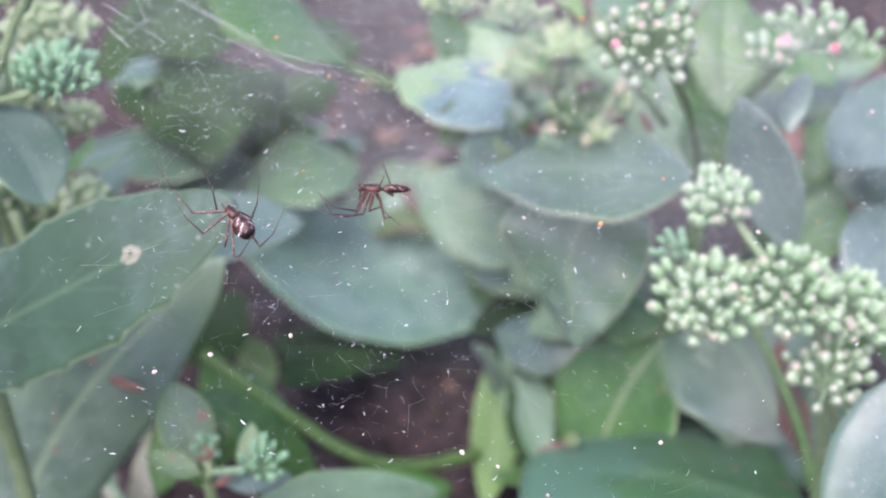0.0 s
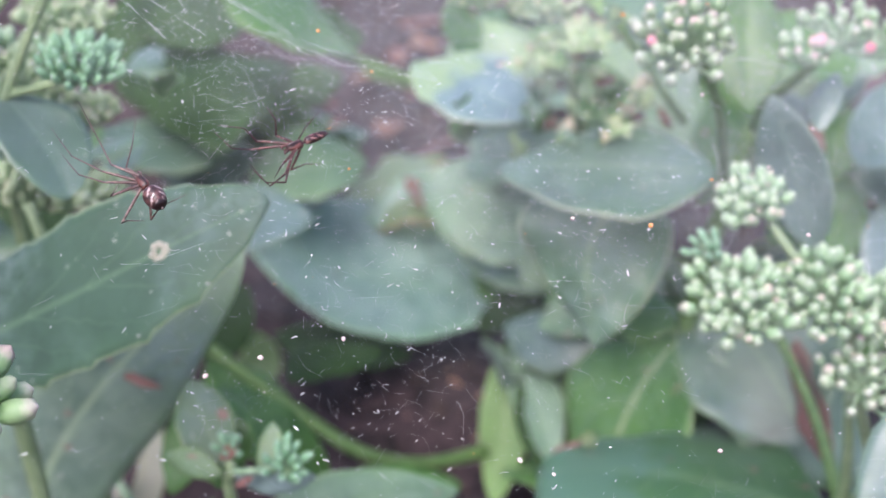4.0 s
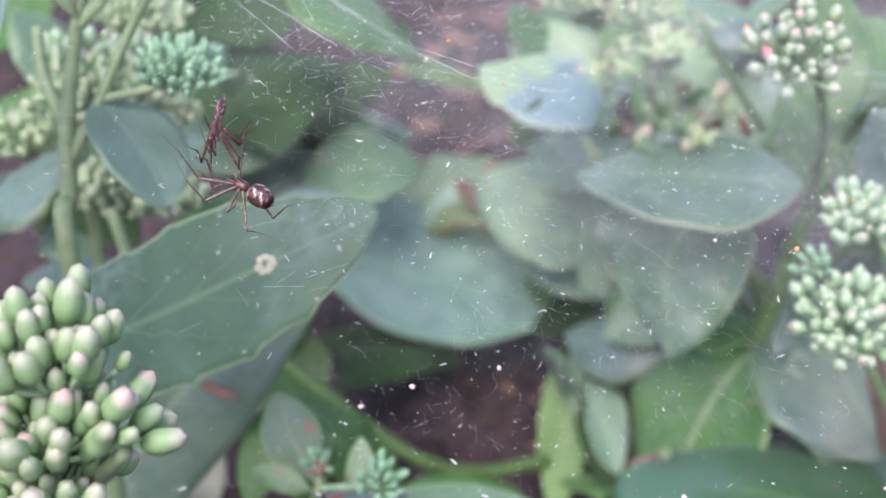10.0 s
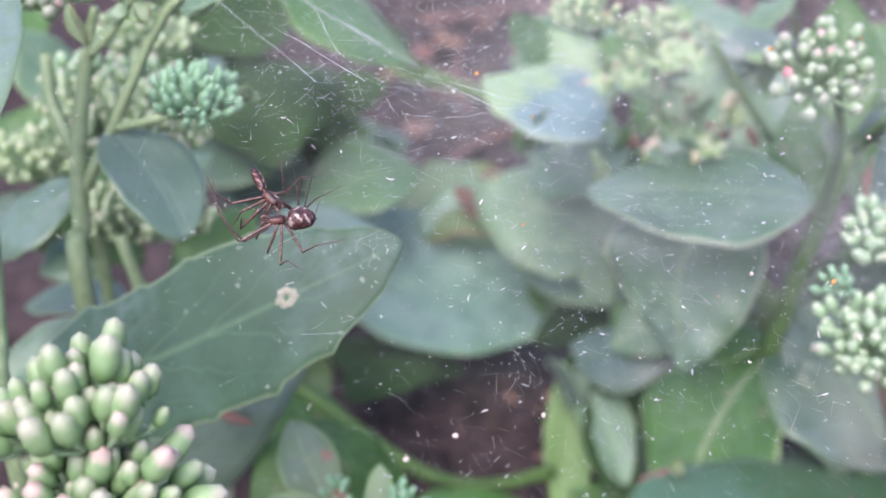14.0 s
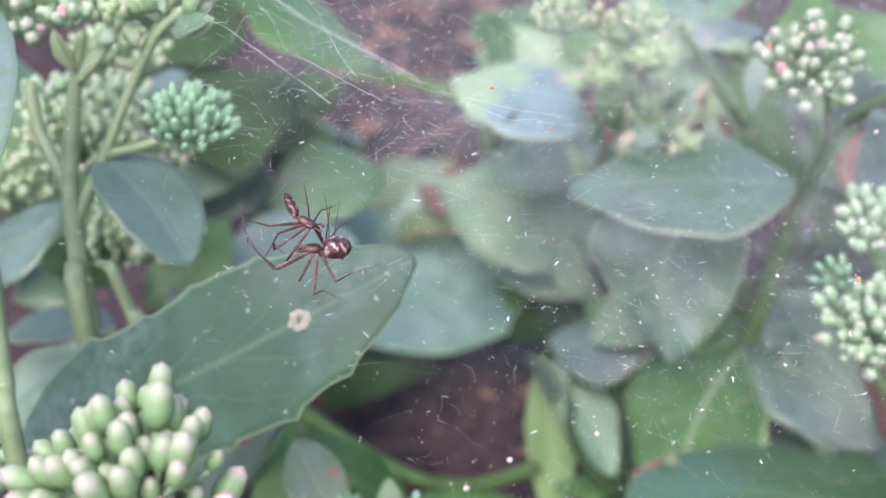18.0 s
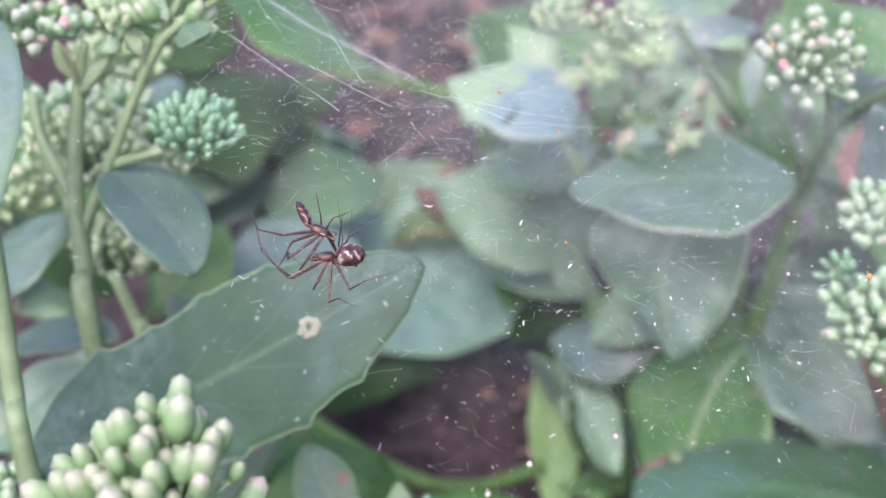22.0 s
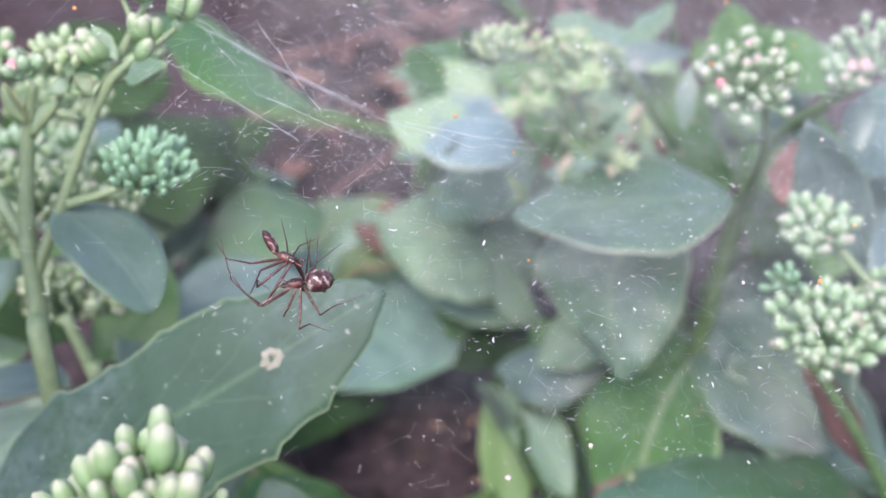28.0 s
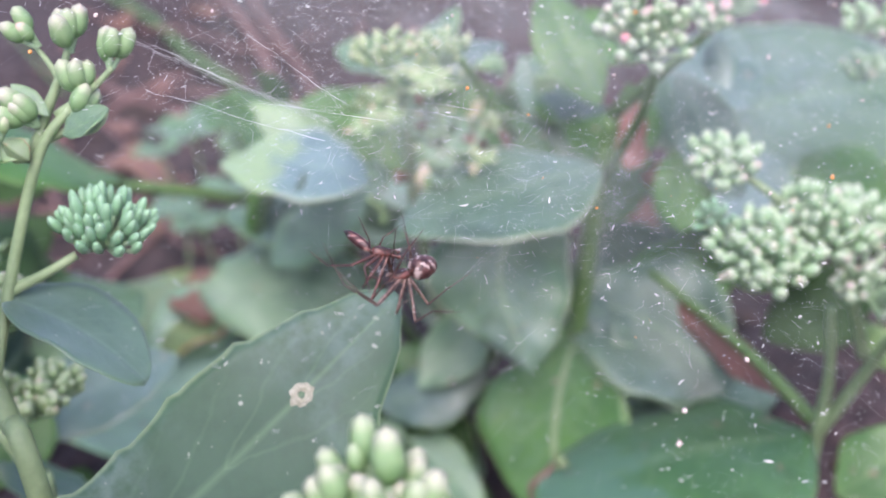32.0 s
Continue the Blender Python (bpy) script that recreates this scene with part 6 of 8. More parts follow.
leaf(under, (-0.1300, 0.3112, 0.0911), (-0.1456, 0.3153, 0.0756), (-0.1343, 0.3089, 0.0820), (-0.1382, 0.3074, 0.0928), PALE, ripple=0.06, irregular=0.08, seed=245)
leaf(under, (0.1077, 0.3054, 0.0479), (0.1333, 0.2955, 0.0407), (0.1317, 0.3124, 0.0390), (0.1136, 0.2934, 0.0454), GLAUCOUS, ripple=0.06, irregular=0.08, seed=246)
leaf(under, (0.0899, 0.3709, 0.0518), (0.0792, 0.3815, 0.0765), (0.0832, 0.3873, 0.0540), (0.0893, 0.3741, 0.0681), YELLOW, ripple=0.06, irregular=0.08, seed=247)
leaf(under, (0.0527, 0.3909, 0.0925), (0.0372, 0.4017, 0.1145), (0.0402, 0.4036, 0.0946), (0.0483, 0.3854, 0.1142), SOFT, ripple=0.06, irregular=0.08, seed=248)
leaf(under, (-0.1346, 0.3053, 0.0741), (-0.1399, 0.2971, 0.0733), (-0.1394, 0.3135, 0.0605), (-0.1361, 0.2925, 0.0836), SOFT, ripple=0.06, irregular=0.08, seed=249)
leaf(under, (0.1812, 0.3197, 0.0982), (0.1857, 0.3002, 0.0978), (0.2042, 0.3268, 0.0896), (0.1829, 0.3104, 0.0937), SOFT, ripple=0.06, irregular=0.08, seed=250)
leaf(under, (0.0871, 0.3763, 0.0499), (0.0668, 0.3818, 0.0434), (0.0804, 0.3831, 0.0364), (0.0721, 0.3707, 0.0597), YELLOW, ripple=0.06, irregular=0.08, seed=251)
leaf(under, (0.1394, 0.4036, 0.1013), (0.1262, 0.3871, 0.0984), (0.1407, 0.4050, 0.0925), (0.1266, 0.3887, 0.1052), PALE, ripple=0.06, irregular=0.08, seed=252)
leaf(under, (-0.0891, 0.3560, 0.0759), (-0.0978, 0.3481, 0.0734), (-0.0927, 0.3602, 0.0658), (-0.0944, 0.3465, 0.0814), GREEN, ripple=0.06, irregular=0.08, seed=253)
leaf(under, (0.1370, 0.3627, 0.0729), (0.1482, 0.3670, 0.0803), (0.1437, 0.3698, 0.0756), (0.1414, 0.3601, 0.0775), GLAUCOUS, ripple=0.06, irregular=0.08, seed=254)
leaf(under, (0.0531, 0.3571, 0.0351), (0.0697, 0.3391, 0.0371), (0.0722, 0.3715, 0.0245), (0.0592, 0.3462, 0.0298), GREEN, ripple=0.06, irregular=0.08, seed=255)
leaf(under, (0.0714, 0.4336, 0.1318), (0.0790, 0.4218, 0.1475), (0.0804, 0.4541, 0.1329), (0.0805, 0.4325, 0.1338), GREEN, ripple=0.06, irregular=0.08, seed=256)
leaf(under, (-0.1273, 0.3684, 0.0587), (-0.1400, 0.3630, 0.0345), (-0.1319, 0.3768, 0.0353), (-0.1348, 0.3541, 0.0583), GREEN, ripple=0.06, irregular=0.08, seed=257)
leaf(under, (0.1134, 0.3323, 0.0385), (0.0952, 0.3240, 0.0404), (0.1183, 0.3421, 0.0224), (0.1033, 0.3306, 0.0415), SOFT, ripple=0.06, irregular=0.08, seed=258)
leaf(under, (0.0264, 0.3448, 0.0438), (0.0164, 0.3654, 0.0411), (0.0187, 0.3532, 0.0395), (0.0191, 0.3362, 0.0615), GLAUCOUS, ripple=0.06, irregular=0.08, seed=259)
leaf(under, (-0.0026, 0.4049, 0.1603), (0.0056, 0.3915, 0.1445), (0.0085, 0.4071, 0.1514), (-0.0042, 0.3960, 0.1507), GREEN, ripple=0.06, irregular=0.08, seed=260)
leaf(under, (-0.1470, 0.3769, 0.1014), (-0.1586, 0.3917, 0.1011), (-0.1570, 0.3942, 0.0934), (-0.1469, 0.3683, 0.1124), SHADED, ripple=0.06, irregular=0.08, seed=261)
leaf(under, (0.1186, 0.2941, 0.0584), (0.1214, 0.3145, 0.0629), (0.1169, 0.3051, 0.0583), (0.1086, 0.2877, 0.0767), SHADED, ripple=0.06, irregular=0.08, seed=262)
leaf(under, (0.1124, 0.3365, 0.0478), (0.1200, 0.3469, 0.0644), (0.1129, 0.3479, 0.0539), (0.1179, 0.3331, 0.0602), GREEN, ripple=0.06, irregular=0.08, seed=263)
leaf(under, (0.1000, 0.4226, 0.0983), (0.1216, 0.4377, 0.1117), (0.1118, 0.4441, 0.1022), (0.1087, 0.4145, 0.1087), GREEN, ripple=0.06, irregular=0.08, seed=264)
leaf(under, (-0.1200, 0.3735, 0.1053), (-0.1027, 0.3814, 0.1182), (-0.1166, 0.3874, 0.1118), (-0.1064, 0.3677, 0.1118), GLAUCOUS, ripple=0.06, irregular=0.08, seed=265)
leaf(under, (0.1055, 0.3124, 0.0230), (0.1089, 0.3081, 0.0475), (0.1111, 0.3202, 0.0291), (0.1099, 0.3081, 0.0343), YELLOW, ripple=0.06, irregular=0.08, seed=266)
leaf(under, (0.1021, 0.3719, 0.0312), (0.0809, 0.3835, 0.0201), (0.0935, 0.3785, 0.0185), (0.0879, 0.3723, 0.0363), PALE, ripple=0.06, irregular=0.08, seed=267)
leaf(under, (0.1261, 0.3972, 0.1356), (0.1079, 0.4157, 0.1244), (0.1154, 0.3979, 0.1270), (0.1113, 0.3979, 0.1408), PALE, ripple=0.06, irregular=0.08, seed=268)
leaf(under, (-0.0800, 0.3387, 0.1594), (-0.0909, 0.3368, 0.1615), (-0.0873, 0.3543, 0.1499), (-0.0850, 0.3362, 0.1637), PALE, ripple=0.06, irregular=0.08, seed=269)
leaf(under, (0.1405, 0.3296, 0.0764), (0.1260, 0.3287, 0.0773), (0.1361, 0.3310, 0.0722), (0.1350, 0.3326, 0.0774), SOFT, ripple=0.06, irregular=0.08, seed=270)
leaf(under, (0.0164, 0.3292, 0.0200), (0.0354, 0.3173, 0.0342), (0.0298, 0.3423, 0.0178), (0.0276, 0.3227, 0.0195), LIME, ripple=0.06, irregular=0.08, seed=271)
leaf(under, (0.0901, 0.4051, 0.0838), (0.0950, 0.3941, 0.0994), (0.0971, 0.4162, 0.0848), (0.0959, 0.4020, 0.0877), GREEN, ripple=0.06, irregular=0.08, seed=272)
leaf(under, (-0.1009, 0.3244, 0.1112), (-0.0851, 0.3014, 0.1063), (-0.0895, 0.3298, 0.1020), (-0.0977, 0.3113, 0.1046), GLAUCOUS, ripple=0.06, irregular=0.08, seed=273)
leaf(under, (0.0728, 0.3399, 0.0737), (0.0679, 0.3468, 0.0907), (0.0724, 0.3545, 0.0737), (0.0730, 0.3400, 0.0854), LIME, ripple=0.06, irregular=0.08, seed=274)
leaf(under, (0.1214, 0.3503, 0.0780), (0.1177, 0.3301, 0.0650), (0.1308, 0.3480, 0.0657), (0.1146, 0.3433, 0.0687), GREEN, ripple=0.06, irregular=0.08, seed=275)

# ---- stalks and dead leaves on the soil ----
fallen_stalk((0.2270, 1.0709, 0.0120), (0.1571, 0.7051, 0.0040), 0.0042, STEM_DRY, "pinkish brown dead stalk lying on the soil")
fallen_stalk((0.2517, 1.0493, 0.0060), (0.1892, 0.7808, 0.0040), 0.0032, STEM_DRY, "pinkish brown dead stalk lying on the soil")
fallen_stalk((0.1524, 1.1357, 0.0100), (0.1543, 0.8364, 0.0060), 0.004, STEM_SHADED, "green fallen stalk lying on the soil")
fallen_stalk((-0.0253, 0.8029, 0.0060), (0.1350, 0.8866, 0.0060), 0.003, STEM_DRY, "pinkish brown dead stalk lying on the soil")
fallen_stalk((-0.0470, 0.7152, 0.0080), (0.0443, 0.6661, 0.0060), 0.0035, STEM_SHADED, "green fallen stalk lying on the soil")
fallen_stalk((0.0499, 0.9932, 0.0040), (0.1064, 0.8086, 0.0060), 0.0028, STEM_DRY, "pinkish brown dead stalk lying on the soil")
fallen_stalk((-0.0143, 0.5974, 0.0040), (0.0434, 0.6629, 0.0060), 0.002, STEM_DRY, "pinkish brown dead stalk lying on the soil")
fallen_stalk((0.2313, 0.6130, 0.0600), (0.1766, 0.5400, 0.0600), 0.002, STEM_DRY, "reddish brown dead stalk among the leaves")
dead_leaf((-0.0103, 0.4412, 0.0620), (0.0003, 0.4712, 0.0680), (-0.0154, 0.4624, 0.0620), (0.0037, 0.4505, 0.0660), 331)
dead_leaf((-0.0040, 0.4853, 0.0200), (0.0096, 0.5109, 0.0200), (-0.0048, 0.5000, 0.0200), (0.0097, 0.4933, 0.0200), 332)
dead_leaf((-0.1708, 0.4157, 0.0500), (-0.1563, 0.4120, 0.0550), (-0.1641, 0.4167, 0.0550), (-0.1638, 0.4093, 0.0500), 333)
dead_leaf((0.0986, 0.2557, 0.0850), (0.0983, 0.3033, 0.0950), (0.0961, 0.2799, 0.0850), (0.1009, 0.2759, 0.0950), 334)
dead_leaf((0.1838, 0.4356, 0.0900), (0.1520, 0.4209, 0.0800), (0.1627, 0.4395, 0.0850), (0.1734, 0.4221, 0.0800), 335)
dead_leaf((0.1789, 0.4492, 0.0600), (0.2180, 0.4831, 0.0600), (0.1919, 0.4707, 0.0600), (0.1996, 0.4554, 0.0600), 336)
dead_leaf((0.1617, 0.3622, 0.0600), (0.1648, 0.4110, 0.0700), (0.1493, 0.3843, 0.0650), (0.1786, 0.3919, 0.0650), 337)
dead_leaf((-0.0364, 0.6212, 0.0100), (-0.0231, 0.6369, 0.0100), (-0.0323, 0.6381, 0.0100), (-0.0274, 0.6201, 0.0100), 338)
dead_leaf((0.0359, 0.7569, 0.0100), (0.0546, 0.6924, 0.0100), (0.0559, 0.7450, 0.0100), (0.0347, 0.6949, 0.0100), 339)
dead_leaf((0.1063, 0.4917, 0.0600), (0.1014, 0.5390, 0.0600), (0.0961, 0.5097, 0.0600), (0.1162, 0.5249, 0.0600), 340)
fallen_stalk((0.1141, 1.1395, 0.0051), (0.1455, 1.0371, 0.0030), 0.0018, STEM_DRY, "dead stalk lying across the soil")
fallen_stalk((0.0765, 0.7000, 0.0084), (0.1350, 0.6636, 0.0051), 0.0015, STEM_DRY, "dead stalk lying across the soil")
fallen_stalk((-0.0205, 0.6781, 0.0082), (0.0544, 0.6975, 0.0049), 0.0016, STEM_DRY, "dead stalk lying across the soil")
fallen_stalk((0.0541, 0.8936, 0.0181), (0.0496, 0.6738, 0.0108), 0.0013, STEM_DRY, "dead stalk lying across the soil")
fallen_stalk((0.0950, 0.8115, 0.0054), (0.1620, 0.7833, 0.0033), 0.0027, STEM_DRY, "dead stalk lying across the soil")
fallen_stalk((0.0487, 1.0746, 0.0162), (0.0504, 0.8938, 0.0097), 0.0015, STEM_SHADED, "dead stalk lying across the soil")
fallen_stalk((0.0914, 0.8166, 0.0170), (0.1532, 0.8121, 0.0102), 0.0013, STEM_DRY, "dead stalk lying across the soil")
fallen_stalk((0.0182, 0.6912, 0.0152), (0.0464, 0.5906, 0.0091), 0.0014, STEM_DRY, "dead stalk lying across the soil")
fallen_stalk((-0.0152, 0.7853, 0.0069), (0.0004, 0.6643, 0.0042), 0.0019, STEM_DRY, "dead stalk lying across the soil")
fallen_stalk((0.1348, 0.9914, 0.0153), (0.2082, 0.8683, 0.0092), 0.0016, STEM_DRY, "dead stalk lying across the soil")
fallen_stalk((-0.0158, 0.7138, 0.0097), (0.0111, 0.6919, 0.0058), 0.0013, STEM_DRY, "dead stalk lying across the soil")
fallen_stalk((0.0406, 0.6020, 0.0195), (0.0961, 0.6252, 0.0117), 0.0024, STEM_SHADED, "dead stalk lying across the soil")
dead_leaf((0.1165, 0.3409, 0.1200), (0.1346, 0.3260, 0.1100), (0.1285, 0.3395, 0.1200), (0.1222, 0.3276, 0.1100), 777)
dead_leaf((0.0358, 0.6311, 0.0120), (0.0315, 0.6190, 0.0120), (0.0304, 0.6182, 0.0160), (0.0350, 0.6195, 0.0140), 900)
dead_leaf((0.0968, 0.8380, 0.0120), (0.1178, 0.8731, 0.0120), (0.1066, 0.8347, 0.0160), (0.1027, 0.8585, 0.0140), 901)
dead_leaf((-0.0518, 0.4076, 0.0120), (-0.0520, 0.4126, 0.0120), (-0.0508, 0.4048, 0.0160), (-0.0532, 0.4075, 0.0140), 902)
dead_leaf((0.0507, 0.6673, 0.0120), (0.0583, 0.6799, 0.0120), (0.0547, 0.6619, 0.0160), (0.0519, 0.6720, 0.0140), 903)
dead_leaf((0.0825, 1.0155, 0.0120), (0.0758, 0.9786, 0.0120), (0.0725, 0.9841, 0.0160), (0.0815, 0.9890, 0.0140), 904)
dead_leaf((-0.0563, 0.3947, 0.0120), (-0.0619, 0.3963, 0.0120), (-0.0588, 0.3923, 0.0160), (-0.0594, 0.3912, 0.0140), 905)
dead_leaf((0.0019, 0.7506, 0.0120), (-0.0169, 0.7679, 0.0120), (-0.0051, 0.7596, 0.0160), (-0.0108, 0.7441, 0.0140), 906)
dead_leaf((0.1844, 1.0155, 0.0120), (0.2060, 1.0189, 0.0120), (0.1875, 0.9889, 0.0160), (0.1962, 1.0251, 0.0140), 907)
dead_leaf((0.0130, 0.3825, 0.0120), (0.0101, 0.3815, 0.0120), (0.0104, 0.3781, 0.0160), (0.0113, 0.3787, 0.0140), 908)
dead_leaf((0.0312, 0.6483, 0.0120), (0.0257, 0.6286, 0.0120), (0.0240, 0.6317, 0.0160), (0.0311, 0.6325, 0.0140), 909)
dead_leaf((0.0495, 0.6856, 0.0120), (0.0645, 0.6949, 0.0120), (0.0548, 0.6738, 0.0160), (0.0553, 0.6929, 0.0140), 910)
dead_leaf((0.0033, 0.3932, 0.0120), (0.0055, 0.3889, 0.0120), (0.0024, 0.3853, 0.0160), (0.0051, 0.3893, 0.0140), 911)
dead_leaf((-0.0353, 0.7285, 0.0120), (-0.0262, 0.7318, 0.0120), (-0.0307, 0.7160, 0.0160), (-0.0314, 0.7300, 0.0140), 912)
dead_leaf((0.0443, 0.7010, 0.0120), (0.0521, 0.6798, 0.0120), (0.0421, 0.6757, 0.0160), (0.0509, 0.6913, 0.0140), 913)
dead_leaf((-0.0606, 0.4075, 0.0120), (-0.0557, 0.4113, 0.0120), (-0.0571, 0.4025, 0.0160), (-0.0591, 0.4084, 0.0140), 914)
dead_leaf((-0.0313, 0.7401, 0.0120), (-0.0184, 0.7415, 0.0120), (-0.0253, 0.7246, 0.0160), (-0.0252, 0.7426, 0.0140), 915)
dead_leaf((0.1504, 1.0614, 0.0120), (0.1202, 1.0303, 0.0120), (0.1316, 1.0495, 0.0160), (0.1331, 1.0206, 0.0140), 916)
dead_leaf((0.0087, 0.3578, 0.0120), (0.0127, 0.3589, 0.0120), (0.0100, 0.3527, 0.0160), (0.0100, 0.3573, 0.0140), 917)
dead_leaf((-0.0536, 0.6912, 0.0120), (-0.0466, 0.7022, 0.0120), (-0.0485, 0.6841, 0.0160), (-0.0520, 0.6956, 0.0140), 918)
dead_leaf((0.0101, 0.7700, 0.0120), (0.0198, 0.7927, 0.0120), (0.0155, 0.7661, 0.0160), (0.0114, 0.7806, 0.0140), 919)
dead_leaf((-0.0435, 0.3986, 0.0120), (-0.0420, 0.4000, 0.0120), (-0.0426, 0.3937, 0.0160), (-0.0432, 0.3973, 0.0140), 920)
dead_leaf((-0.0660, 0.6271, 0.0120), (-0.0541, 0.6324, 0.0120), (-0.0590, 0.6161, 0.0160), (-0.0611, 0.6311, 0.0140), 921)
dead_leaf((0.1076, 0.9484, 0.0120), (0.0924, 0.9287, 0.0120), (0.0959, 0.9337, 0.0160), (0.0993, 0.9240, 0.0140), 922)
dead_leaf((0.0152, 0.3883, 0.0120), (0.0175, 0.3930, 0.0120), (0.0165, 0.3851, 0.0160), (0.0147, 0.3888, 0.0140), 923)
dead_leaf((0.0597, 0.8155, 0.0120), (0.0648, 0.7819, 0.0120), (0.0552, 0.7831, 0.0160), (0.0670, 0.7981, 0.0140), 924)
dead_leaf((0.0078, 0.7008, 0.0120), (0.0145, 0.6919, 0.0120), (0.0086, 0.6837, 0.0160), (0.0124, 0.6954, 0.0140), 925)

# ---- lobed ground cover ----
lobed_leaf((0.0626, 0.6660), 0.048, 0.0216, 330)
lobed_leaf((0.0515, 0.5799), 0.048, 0.0179, 400)
lobed_leaf((0.0293, 0.5991), 0.038, 0.0139, 300)
lobed_leaf((0.0885, 0.6993), 0.038, 0.0195, 370)
lobed_leaf((0.0829, 0.6268), 0.038, 0.0179, 440)
lobed_leaf((0.0394, 0.6456), 0.050, 0.0133, 280)
lobed_leaf((0.0245, 0.5470), 0.050, 0.0129, 350)

# ---- the small pale scar on the toothed leaf ----
def scar(host, place):
    o = Vector(host.parent.location)
    p = Vector(place) - o
    toward = Vector((0, -0.8, 0.6))
    v0 = min((v for v in host.data.vertices if v.normal.dot(toward) > 0.2), key=lambda v: (v.co - p).length)
    n = v0.normal.copy()
    q = n.to_track_quat("Z", "Y")
    c = p + n * ((v0.co - p).dot(n) + 0.0005)
    rnd = random.Random(3)
    verts, faces, ring = [], [], 18
    for r, z in ((0.0006, -0.0002), (0.0009, 0.0), (0.0012, 0.0003), (0.0016, 0.0002), (0.0023, -0.0005)):
        for k in range(ring):
            a = 2 * math.pi * k / ring
            w = r * (1 + rnd.uniform(-0.2, 0.2))
            verts.append(c + q @ Vector((w * math.cos(a), w * math.sin(a), z + rnd.uniform(-0.0001, 0.0001))))
    for i in range(4):
        for k in range(ring):
            j = (k + 1) % ring
            faces.append((i * ring + k, (i + 1) * ring + k, (i + 1) * ring + j, i * ring + j))
    mesh_object("scar", verts, faces, SCAR, host, label="small round pale papery scar")


SCAR = plain_material("papery_scar", (0.17, 0.17, 0.12), (0.40, 0.39, 0.32), 1000, 0.8, 0.4, 0.0002)
scar([o for o in fork.children if o.get("label", "").startswith("large")][0], (-0.0593, 0.2108, 0.176))


# ---- the sheet web ----
def sheet_height(x, y):
    return 0.2155 - 0.2 * (x + 0.0545) + 0.4 * (y - 0.17) + 0.004 * noise.noise(Vector((x * 30, y * 30, 1)))


def clumped(rnd):
    """A place on the sheet, denser in some patches than in others."""
    while True:
        x, y = rnd.uniform(-0.095, 0.14), rnd.uniform(0.085, 0.34)
        if rnd.random() < min(1.0, max(0.1, (y - 0.10) / 0.05)) * (0.22 + 0.9 * noise.noise(Vector((x * 22, y * 22, 7))) + 0.38 * (-0.045 < x < 0.03) + 0.2 * (x >= 0.03)):
            return x, y


